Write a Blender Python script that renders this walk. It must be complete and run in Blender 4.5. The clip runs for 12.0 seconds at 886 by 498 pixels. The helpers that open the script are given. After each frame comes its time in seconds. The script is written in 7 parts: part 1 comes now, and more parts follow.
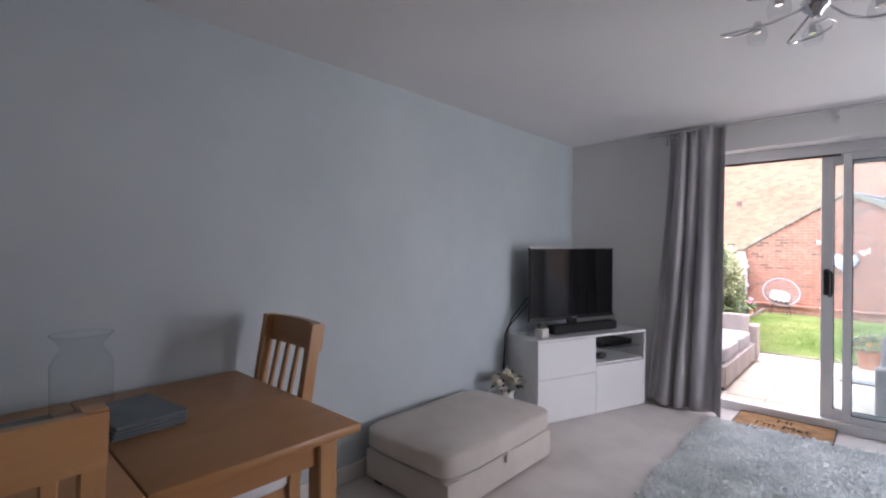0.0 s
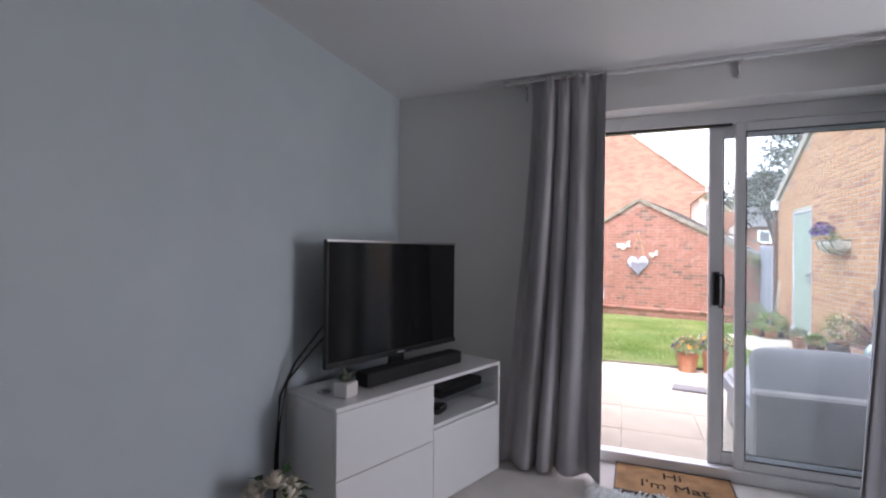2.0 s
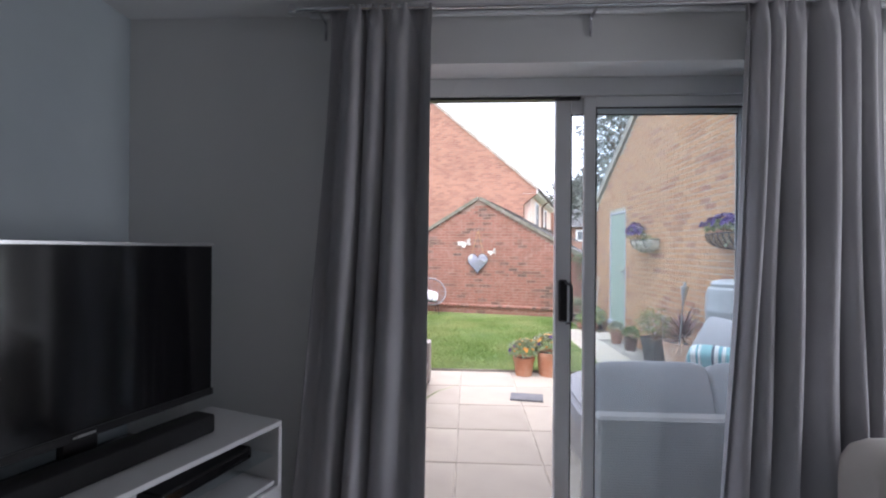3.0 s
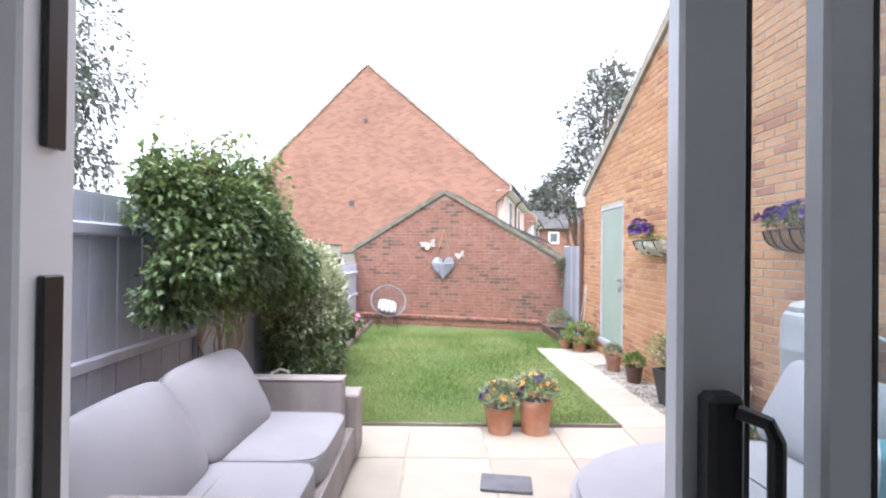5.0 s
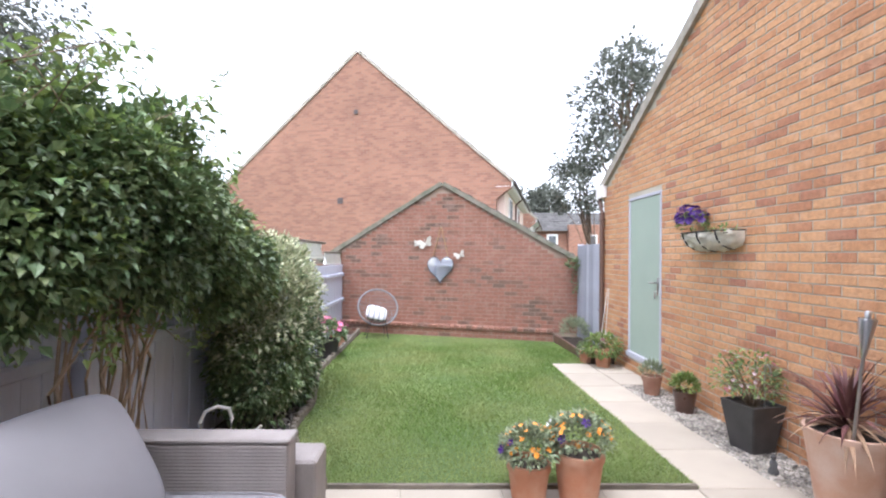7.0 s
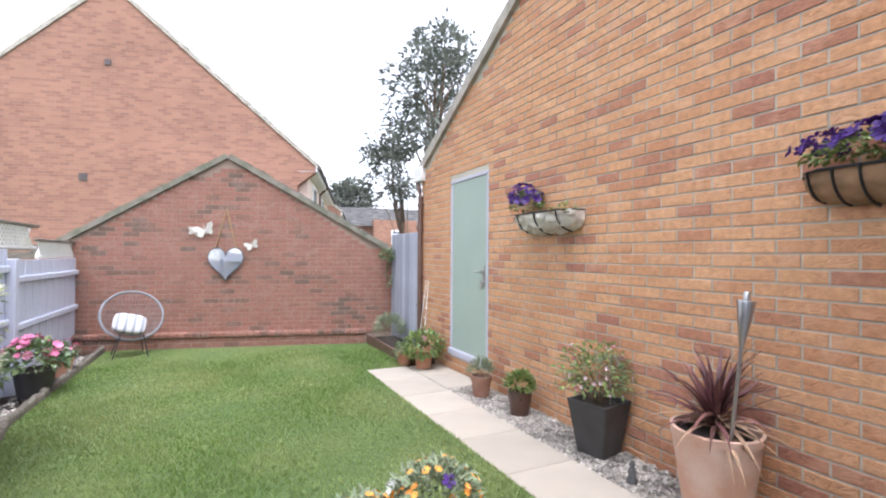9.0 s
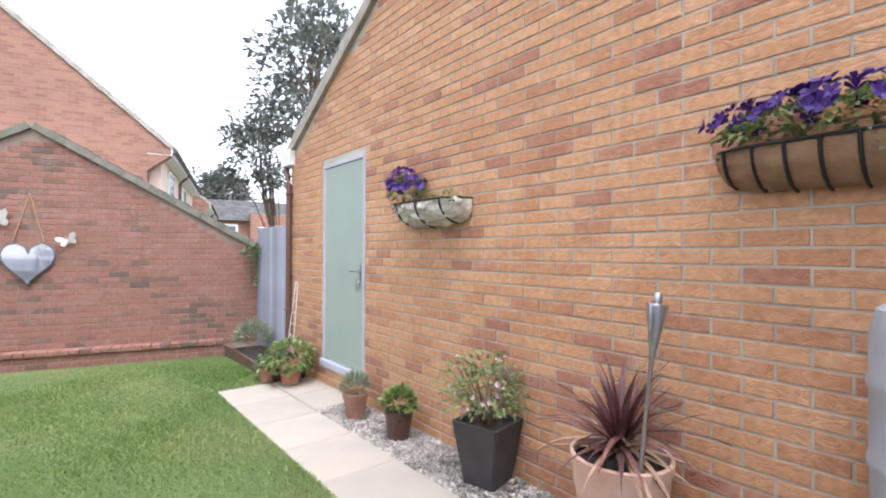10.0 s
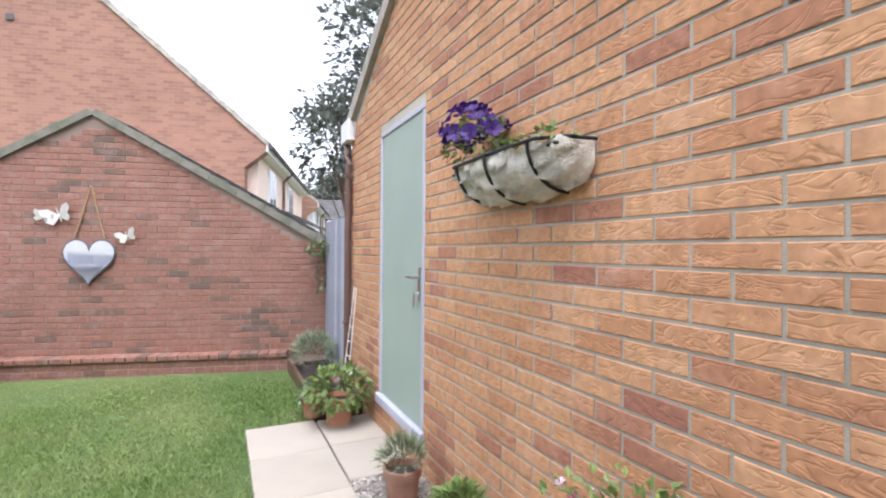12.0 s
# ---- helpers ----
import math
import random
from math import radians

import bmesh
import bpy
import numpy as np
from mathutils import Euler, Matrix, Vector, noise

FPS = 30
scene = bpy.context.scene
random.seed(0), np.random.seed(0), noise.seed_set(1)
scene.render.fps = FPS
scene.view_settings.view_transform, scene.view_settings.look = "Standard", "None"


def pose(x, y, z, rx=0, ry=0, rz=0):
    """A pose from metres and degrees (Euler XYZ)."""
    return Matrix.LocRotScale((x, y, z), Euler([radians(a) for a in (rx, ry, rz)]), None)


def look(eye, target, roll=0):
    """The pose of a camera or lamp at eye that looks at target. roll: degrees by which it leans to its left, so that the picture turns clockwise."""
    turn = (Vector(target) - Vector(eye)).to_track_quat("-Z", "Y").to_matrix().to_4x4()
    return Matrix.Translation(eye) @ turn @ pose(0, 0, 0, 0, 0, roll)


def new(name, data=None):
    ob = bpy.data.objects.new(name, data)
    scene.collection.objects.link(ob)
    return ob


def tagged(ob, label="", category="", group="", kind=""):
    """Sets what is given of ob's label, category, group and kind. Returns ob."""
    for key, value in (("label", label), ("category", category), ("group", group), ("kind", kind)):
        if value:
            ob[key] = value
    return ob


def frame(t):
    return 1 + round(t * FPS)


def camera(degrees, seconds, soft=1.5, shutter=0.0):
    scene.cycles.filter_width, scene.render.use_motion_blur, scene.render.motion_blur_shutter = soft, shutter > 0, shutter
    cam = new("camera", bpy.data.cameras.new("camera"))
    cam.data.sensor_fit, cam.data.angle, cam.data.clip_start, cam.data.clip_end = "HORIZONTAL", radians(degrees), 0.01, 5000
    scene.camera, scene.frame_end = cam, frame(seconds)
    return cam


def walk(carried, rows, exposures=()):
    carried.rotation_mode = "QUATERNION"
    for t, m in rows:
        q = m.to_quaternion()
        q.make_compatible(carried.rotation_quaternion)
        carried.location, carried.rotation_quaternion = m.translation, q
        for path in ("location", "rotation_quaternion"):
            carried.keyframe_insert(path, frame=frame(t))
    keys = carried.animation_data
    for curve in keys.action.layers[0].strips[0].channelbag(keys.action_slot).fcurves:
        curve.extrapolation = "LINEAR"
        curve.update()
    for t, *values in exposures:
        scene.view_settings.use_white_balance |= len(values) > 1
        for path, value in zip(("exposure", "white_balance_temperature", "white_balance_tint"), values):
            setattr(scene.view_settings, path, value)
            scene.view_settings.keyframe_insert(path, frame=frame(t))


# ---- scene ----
cam = camera(87.4, 12.0, soft=2.1)
METRES, EYE, TILT, LEAN, TURN = 8.88, 1.376, 0.0, 0.0, 42.6
ROWS = [
    (0.0, 0.0, 0.0, 0.0, 0.0, -0.24, -0.25),
    (0.5, -0.0018, 0.045, -0.0013, 0.6, -0.15, -0.56),
    (1.0, -0.0014, 0.0928, -0.0055, 0.45, 0.05, -0.53),
    (1.5, 0.0177, 0.1373, -0.0071, -9.99, 0.2, -0.65),
    (2.0, 0.0493, 0.177, -0.0058, -21.17, 0.29, -0.54),
    (2.5, 0.0848, 0.2147, -0.0039, -34.1, 0.15, -0.54),
    (3.0, 0.1223, 0.2487, -0.0019, -39.6, 0.08, -0.4),
    (5.0, 0.2693, 0.3822, -0.0013, -43.17, 0.37, -0.64),
    (5.5, 0.2975, 0.4117, -0.003, -42.83, 0.51, -0.66),
    (6.0, 0.319, 0.4374, -0.0036, -42.48, 0.71, -0.7),
    (6.5, 0.3349, 0.4613, -0.0064, -42.24, 0.88, -0.69),
    (8.5, 0.4254, 0.5564, -0.0258, -60.98, 0.77, -0.49),
    (9.0, 0.4505, 0.5663, -0.0238, -67.94, 0.76, -0.38),
    (9.5, 0.4833, 0.5732, -0.0234, -75.8, 0.64, -0.28),
    (10.0, 0.5217, 0.5732, -0.0246, -81.48, 0.47, -0.19),
    (10.5, 0.5638, 0.5728, -0.0229, -82.15, 0.32, -0.23),
    (11.0, 0.6066, 0.576, -0.0239, -82.01, 0.35, -0.26),
    (11.5, 0.648, 0.5796, -0.0243, -77.68, 0.26, -0.26),
    (12.0, 0.6898, 0.5908, -0.0254, -67.87, 0.3, -0.42),
]
walk(cam, [(t, pose(0, 0, EYE, TILT, LEAN, TURN) @ pose(METRES * x, METRES * y, METRES * z, 90 + pitch, roll, yaw)) for t, x, y, z, yaw, pitch, roll in ROWS],
     [(0.0, 1.85, 6150, 25), (1.0, 1.75, 6150, 25), (2.0, 1.4, 6100, 24), (2.5, 1.0, 5950, 22), (3.2, 0.82, 5850, 20), (4.6, 0.95, 5800, 17), (5.2, 0.74, 5800, 17), (6.5, 0.55, 5800, 16), (8.5, 0.44, 5800, 15), (10.0, 0.46, 5800, 16), (12.0, 0.41, 5800, 16)])



# ---- light ----
world = bpy.data.worlds.new("sky")
scene.world = world
world.use_nodes = True
wn, wl = world.node_tree.nodes, world.node_tree.links
sky = wn.new("ShaderNodeTexSky")
sky.sky_type, sky.sun_disc = "NISHITA", False
sky.sun_elevation, sky.sun_rotation = radians(69), radians(190)
sky.dust_density, sky.air_density = 4.0, 1.0
pale = wn.new("ShaderNodeHueSaturation")
pale.inputs["Saturation"].default_value = 0.15
pale.inputs["Value"].default_value = 3.0
wl.new(sky.outputs[0], pale.inputs["Color"])
wl.new(pale.outputs[0], wn["Background"].inputs["Color"])
wn["Background"].inputs["Strength"].default_value = 0.15
sun = new("sun", bpy.data.lights.new("sun", "SUN"))
sun.data.energy, sun.data.angle, sun.data.color = 0.7, radians(35), (1.0, 0.96, 0.9)
sun.matrix_world = look((-0.5, -2.8, 7.5), (0, 0, 0))


fill_lamp = new("room_fill_light", bpy.data.lights.new("room_fill_light", "AREA"))    # added fill lamp in the made-up side window, brightens the room
fill_lamp.data.shape, fill_lamp.data.size, fill_lamp.data.size_y, fill_lamp.data.energy, fill_lamp.data.color = "RECTANGLE", 0.95, 1.75, 11.0, (1.0, 0.985, 0.96)
fill_lamp.matrix_world = look((2.36, 3.60, 1.22), (0, 3.60, 1.22))


# ---- materials ----
def mat(name, color, rough=0.6, metal=0.0, vary=0.12, scale=4.0, fine=60.0, bump=0.15, depth=0.002, spec=0.5, other=None,
        stretch=(1, 1, 1), per="", hue=0.0, coat=0.0, sheen=0.0, through_light=0.0):
    """A surface with broad stains and fine grain. other: second colour for the stains. per: 'object' or 'island' colour shifts."""
    m = bpy.data.materials.new(name)
    m.use_nodes = True
    n, l = m.node_tree.nodes, m.node_tree.links
    b = n["Principled BSDF"]
    b.inputs["Roughness"].default_value = rough
    b.inputs["Metallic"].default_value = metal
    b.inputs["Specular IOR Level"].default_value = spec
    b.inputs["Coat Weight"].default_value = coat
    b.inputs["Coat Roughness"].default_value = 0.08
    b.inputs["Sheen Weight"].default_value = sheen
    co = n.new("ShaderNodeTexCoord")
    mp = n.new("ShaderNodeMapping")
    mp.inputs["Scale"].default_value = stretch
    l.new(co.outputs["Object"], mp.inputs["Vector"])
    big, small = n.new("ShaderNodeTexNoise"), n.new("ShaderNodeTexNoise")
    for tex, s, d in ((big, scale, 4.0), (small, fine, 3.0)):
        tex.inputs["Scale"].default_value, tex.inputs["Detail"].default_value = s, d
        l.new(mp.outputs[0], tex.inputs["Vector"])
    c2 = other if other else tuple(min(1.0, c * (1.0 - 2.2 * vary)) for c in color)
    ramp = n.new("ShaderNodeMix")
    ramp.data_type = "RGBA"
    ramp.inputs[6].default_value, ramp.inputs[7].default_value = (*color, 1), (*c2, 1)
    rng = n.new("ShaderNodeMapRange")
    rng.inputs["From Min"].default_value, rng.inputs["From Max"].default_value = 0.38, 0.68
    l.new(big.outputs["Fac"], rng.inputs["Value"])
    l.new(rng.outputs[0], ramp.inputs[0])
    hs = n.new("ShaderNodeHueSaturation")
    l.new(ramp.outputs[2], hs.inputs["Color"])
    fr = n.new("ShaderNodeMapRange")
    fr.inputs["To Min"].default_value, fr.inputs["To Max"].default_value = 1 - vary, 1 + vary
    l.new(small.outputs["Fac"], fr.inputs["Value"])
    val = fr.outputs[0]
    if per:
        src = n.new("ShaderNodeObjectInfo" if per == "object" else "ShaderNodeNewGeometry")
        rnd = src.outputs["Random" if per == "object" else "Random Per Island"]
        vr = n.new("ShaderNodeMapRange")
        vr.inputs["To Min"].default_value, vr.inputs["To Max"].default_value = 1 - 2 * vary, 1 + 1.6 * vary
        l.new(rnd, vr.inputs["Value"])
        mul = n.new("ShaderNodeMath")
        mul.operation = "MULTIPLY"
        l.new(val, mul.inputs[0])
        l.new(vr.outputs[0], mul.inputs[1])
        val = mul.outputs[0]
        if hue:
            wn2 = n.new("ShaderNodeTexWhiteNoise")
            wn2.noise_dimensions = "1D"
            l.new(rnd, wn2.inputs["W"])
            hr = n.new("ShaderNodeMapRange")
            hr.inputs["To Min"].default_value, hr.inputs["To Max"].default_value = 0.5 - hue, 0.5 + hue
            l.new(wn2.outputs["Value"], hr.inputs["Value"])
            l.new(hr.outputs[0], hs.inputs["Hue"])
    l.new(val, hs.inputs["Value"])
    l.new(hs.outputs[0], b.inputs["Base Color"])
    rr = n.new("ShaderNodeMapRange")
    rr.inputs["To Min"].default_value, rr.inputs["To Max"].default_value = max(0.02, rough - 0.08), min(1, rough + 0.08)
    l.new(big.outputs["Fac"], rr.inputs["Value"])
    l.new(rr.outputs[0], b.inputs["Roughness"])
    if bump:
        bp = n.new("ShaderNodeBump")
        bp.inputs["Strength"].default_value, bp.inputs["Distance"].default_value = bump, depth
        l.new(small.outputs["Fac"], bp.inputs["Height"])
        l.new(bp.outputs[0], b.inputs["Normal"])
    if through_light:
        tr = n.new("ShaderNodeBsdfTranslucent")
        mx = n.new("ShaderNodeMixShader")
        mx.inputs[0].default_value = through_light
        l.new(hs.outputs[0], tr.inputs["Color"])
        l.new(b.outputs[0], mx.inputs[1])
        l.new(tr.outputs[0], mx.inputs[2])
        l.new(mx.outputs[0], n["Material Output"].inputs["Surface"])
    return m


def brick_mat(name, base, dark, per, light=None, creases=0.5):
    """Wirecut brick: each piece its own tone between base and light, some burnt dark, creased face."""
    m = bpy.data.materials.new(name)
    m.use_nodes = True
    n, l = m.node_tree.nodes, m.node_tree.links
    b = n["Principled BSDF"]
    b.inputs["Roughness"].default_value = 0.88
    b.inputs["Specular IOR Level"].default_value = 0.25
    src = n.new("ShaderNodeObjectInfo" if per == "object" else "ShaderNodeNewGeometry")
    rnd = src.outputs["Random" if per == "object" else "Random Per Island"]
    w = n.new("ShaderNodeTexWhiteNoise")
    w.noise_dimensions = "1D"
    l.new(rnd, w.inputs["W"])
    cr = n.new("ShaderNodeValToRGB")
    light = light if light else tuple(c * 1.2 for c in base)
    stops = [(0.0, dark), (0.13, tuple(0.45 * a + 0.55 * d for a, d in zip(base, dark))), (0.22, base), (0.75, light), (1.0, tuple(0.5 * (a + c) for a, c in zip(base, light)))]
    while len(cr.color_ramp.elements) < len(stops):
        cr.color_ramp.elements.new(0.5)
    for e, (p, c) in zip(cr.color_ramp.elements, stops):
        e.position, e.color = p, (*c, 1)
    geo = n.new("ShaderNodeNewGeometry")
    patch = n.new("ShaderNodeTexNoise")
    patch.inputs["Scale"].default_value, patch.inputs["Detail"].default_value = 0.9, 2.0
    l.new(geo.outputs["Position"], patch.inputs["Vector"])
    add = n.new("ShaderNodeMath")
    add.operation = "MULTIPLY_ADD"
    add.inputs[1].default_value, add.inputs[2].default_value = 1.1, -0.52
    l.new(patch.outputs["Fac"], add.inputs[0])
    sm = n.new("ShaderNodeMath")
    sm.operation = "ADD"
    l.new(w.outputs["Value"], sm.inputs[0])
    l.new(add.outputs[0], sm.inputs[1])
    l.new(sm.outputs[0], cr.inputs["Fac"])
    grain = n.new("ShaderNodeTexNoise")
    grain.inputs["Scale"].default_value, grain.inputs["Detail"].default_value = 28.0, 6.0
    l.new(geo.outputs["Position"], grain.inputs["Vector"])
    mp = n.new("ShaderNodeMapping")
    mp.inputs["Scale"].default_value = (8, 8, 17)
    mp.inputs["Rotation"].default_value = (0.25, 0.2, 0.0)
    l.new(geo.outputs["Position"], mp.inputs["Vector"])
    crease = n.new("ShaderNodeTexNoise")
    crease.inputs["Scale"].default_value, crease.inputs["Detail"].default_value = 1.0, 3.0
    crease.inputs["Distortion"].default_value = 1.2
    l.new(mp.outputs[0], crease.inputs["Vector"])
    mx = n.new("ShaderNodeMix")
    mx.data_type, mx.blend_type = "RGBA", "MULTIPLY"
    mx.inputs[0].default_value = 1.0
    gr = n.new("ShaderNodeMapRange")
    gr.inputs["From Min"].default_value, gr.inputs["From Max"].default_value = 0.25, 0.75
    gr.inputs["To Min"].default_value, gr.inputs["To Max"].default_value = 0.78, 1.22
    l.new(grain.outputs["Fac"], gr.inputs["Value"])
    l.new(cr.outputs[0], mx.inputs[6])
    l.new(gr.outputs[0], mx.inputs[7])
    smear = n.new("ShaderNodeTexNoise")
    smear.inputs["Scale"].default_value, smear.inputs["Detail"].default_value = 7.0, 3.0
    l.new(geo.outputs["Position"], smear.inputs["Vector"])
    sr = n.new("ShaderNodeMapRange")
    sr.inputs["From Min"].default_value, sr.inputs["From Max"].default_value, sr.inputs["To Max"].default_value = 0.5, 0.75, 0.4
    l.new(smear.outputs["Fac"], sr.inputs["Value"])
    mx3 = n.new("ShaderNodeMix")
    mx3.data_type = "RGBA"
    mx3.inputs[7].default_value = tuple(min(1.0, 0.12 + 0.95 * c) for c in light) + (1,)
    l.new(sr.outputs[0], mx3.inputs[0])
    l.new(mx.outputs[2], mx3.inputs[6])
    l.new(mx3.outputs[2], b.inputs["Base Color"])
    off, ab, rid = n.new("ShaderNodeMath"), n.new("ShaderNodeMath"), n.new("ShaderNodeMapRange")
    off.operation, off.inputs[1].default_value, ab.operation = "SUBTRACT", 0.5, "ABSOLUTE"
    rid.inputs["From Max"].default_value = 0.05
    l.new(crease.outputs["Fac"], off.inputs[0])
    l.new(off.outputs[0], ab.inputs[0])
    l.new(ab.outputs[0], rid.inputs["Value"])
    b1, b2 = n.new("ShaderNodeBump"), n.new("ShaderNodeBump")
    b1.inputs["Strength"].default_value, b1.inputs["Distance"].default_value = creases, 0.009
    b2.inputs["Strength"].default_value, b2.inputs["Distance"].default_value = 0.35, 0.004
    l.new(rid.outputs[0], b1.inputs["Height"])
    l.new(grain.outputs["Fac"], b2.inputs["Height"])
    l.new(b1.outputs[0], b2.inputs["Normal"])
    l.new(b2.outputs[0], b.inputs["Normal"])
    return m


def glass_mat(name, tint=(1, 1, 1), rough=0.0, ior=1.45, haze=0.0):
    m = bpy.data.materials.new(name)
    m.use_nodes = True
    n, l = m.node_tree.nodes, m.node_tree.links
    n.remove(n["Principled BSDF"])
    clear, gloss, mix, fr = n.new("ShaderNodeBsdfTransparent"), n.new("ShaderNodeBsdfGlossy"), n.new("ShaderNodeMixShader"), n.new("ShaderNodeLayerWeight")
    clear.inputs["Color"].default_value = (*tint, 1)
    gloss.inputs["Roughness"].default_value = rough
    fr.inputs["Blend"].default_value = 0.5
    steep, amount = n.new("ShaderNodeMath"), n.new("ShaderNodeMath")
    steep.operation, steep.inputs[1].default_value = "POWER", 5.0
    amount.operation = "MULTIPLY_ADD"
    face_on = ((ior - 1) / (ior + 1)) ** 2
    amount.inputs[1].default_value, amount.inputs[2].default_value = 0.9 - face_on, face_on
    l.new(fr.outputs["Facing"], steep.inputs[0])
    l.new(steep.outputs[0], amount.inputs[0])
    l.new(amount.outputs[0], mix.inputs[0])
    l.new(clear.outputs[0], mix.inputs[1])
    l.new(gloss.outputs[0], mix.inputs[2])
    out = mix
    # pale translucent layer mixed in to imitate the panes' milky veil of reflections
    if haze:
        veil, out = n.new("ShaderNodeBsdfTranslucent"), n.new("ShaderNodeMixShader")
        veil.inputs["Color"].default_value = (0.85, 0.92, 0.95, 1)
        out.inputs[0].default_value = haze
        l.new(mix.outputs[0], out.inputs[1])
        l.new(veil.outputs[0], out.inputs[2])
    l.new(out.outputs[0], n["Material Output"].inputs["Surface"])
    return m


M = {}
M["blue_wall"] = mat("pale_blue_wallpaper", (0.49, 0.55, 0.585), 0.75, vary=0.03, scale=1.6, fine=9, bump=0.1, depth=0.003, other=(0.535, 0.595, 0.625))
M["white_wall"] = mat("off_white_emulsion", (0.76, 0.76, 0.75), 0.8, vary=0.02, scale=1.2, fine=140, bump=0.08, depth=0.001)
M["ceiling"] = mat("white_ceiling_paint", (0.80, 0.80, 0.80), 0.85, vary=0.02, scale=0.8, fine=120, bump=0.06, depth=0.001)
M["carpet"] = mat("beige_carpet", (0.70, 0.66, 0.62), 0.95, vary=0.08, scale=3, fine=420, bump=0.5, depth=0.004, sheen=0.3)
M["upvc"] = mat("white_upvc", (0.78, 0.79, 0.80), 0.3, vary=0.015, scale=3, fine=30, bump=0.02)
M["skirt"] = mat("white_gloss_paint", (0.76, 0.75, 0.73), 0.35, vary=0.02, scale=3, fine=40, bump=0.03)
M["mortar"] = mat("grey_mortar", (0.50, 0.46, 0.37), 0.95, vary=0.12, scale=3, fine=180, bump=0.6, depth=0.003)
M["slab"] = mat("cream_concrete_slab", (0.36, 0.315, 0.255), 0.78, vary=0.06, scale=2.2, fine=240, bump=0.25, depth=0.001, other=(0.32, 0.28, 0.228), per="object")
M["bed"] = mat("sand_bed", (0.43, 0.38, 0.31), 0.95, vary=0.2, scale=5, fine=90, bump=0.5, depth=0.006)
M["soil"] = mat("garden_soil", (0.055, 0.042, 0.032), 0.98, vary=0.3, scale=8, fine=70, bump=0.9, depth=0.02)
M["turf"] = mat("lawn_turf", (0.085, 0.135, 0.035), 0.9, vary=0.2, scale=1.3, fine=150, bump=0.8, depth=0.02, other=(0.13, 0.165, 0.045))
M["earth"] = mat("far_ground", (0.12, 0.14, 0.07), 0.95, vary=0.2, scale=0.2, fine=6, bump=0.3, depth=0.05)
M["fence"] = mat("blue_grey_fence_paint", (0.54, 0.565, 0.655), 0.7, vary=0.06, scale=2.5, fine=30, stretch=(3, 3, 0.5), bump=0.25, depth=0.003)
M["brick"] = brick_mat("orange_brick", (0.455, 0.225, 0.113), (0.345, 0.155, 0.10), "object", (0.55, 0.305, 0.155), 0.32)
M["brick_far"] = brick_mat("orange_brick_joined", (0.455, 0.225, 0.113), (0.345, 0.155, 0.10), "island", (0.55, 0.305, 0.155), 0.32)
M["red_brick"] = brick_mat("red_brick_joined", (0.225, 0.112, 0.078), (0.12, 0.082, 0.062), "island", (0.26, 0.126, 0.09), 0.12)
M["red_brick_one"] = brick_mat("red_brick", (0.225, 0.112, 0.078), (0.12, 0.082, 0.062), "object", (0.26, 0.126, 0.09), 0.12)
M["tile"] = mat("grey_roof_tile", (0.10, 0.095, 0.09), 0.85, vary=0.15, scale=3, fine=50, bump=0.4, depth=0.004, per="island")
M["verge"] = mat("weathered_verge", (0.40, 0.36, 0.30), 0.9, vary=0.2, scale=6, fine=60, bump=0.5, depth=0.006, other=(0.27, 0.25, 0.20))
M["end_verge"] = mat("mossy_concrete_verge", (0.20, 0.18, 0.145), 0.9, vary=0.2, scale=6, fine=60, bump=0.5, depth=0.006, other=(0.12, 0.125, 0.085))
M["old_fence"] = mat("weathered_grey_fence_boards", (0.37, 0.38, 0.43), 0.8, vary=0.1, scale=4, fine=30, stretch=(3, 3, 0.5), bump=0.3, depth=0.003, per="object")
M["red_mortar"] = mat("pinkish_mortar", (0.30, 0.22, 0.17), 0.95, vary=0.12, scale=3, fine=180, bump=0.5, depth=0.003)
M["white_paint"] = mat("white_painted_board", (0.78, 0.77, 0.74), 0.5, vary=0.04, scale=4, fine=50, bump=0.1)
M["sage"] = mat("sage_green_door_paint", (0.33, 0.405, 0.335), 0.5, vary=0.03, scale=2, fine=60, bump=0.08, depth=0.001)
M["door_trim"] = mat("pale_lilac_door_trim", (0.47, 0.47, 0.53), 0.5, vary=0.04, scale=3, fine=60, bump=0.08)


# ---- helpers for meshes ----
def bm_box(bm, lo, hi, bevel=0.0, m=None, seg=1):
    """A box from corner to corner, bevelled, into bm."""
    r = bmesh.ops.create_cube(bm, size=1.0)
    vs = r["verts"]
    c, s = [(a + b) / 2 for a, b in zip(lo, hi)], [b - a for a, b in zip(lo, hi)]
    for v in vs:
        v.co = Vector((c[0] + v.co.x * s[0], c[1] + v.co.y * s[1], c[2] + v.co.z * s[2]))
    if bevel:
        es = list({e for v in vs for e in v.link_edges})
        out = bmesh.ops.bevel(bm, geom=es, offset=min(bevel, 0.45 * min(abs(x) for x in s)), segments=seg, affect="EDGES", profile=0.5)
        vs = list({v for f in out["faces"] for v in f.verts} | {v for v in vs if v.is_valid})
    if m is not None:
        bmesh.ops.transform(bm, matrix=m, verts=[v for v in vs if v.is_valid])
    return vs


def box(lo, hi, bevel=0.0, m=None, seg=1):
    bm = bmesh.new()
    bm_box(bm, lo, hi, bevel, m, seg)
    return bm


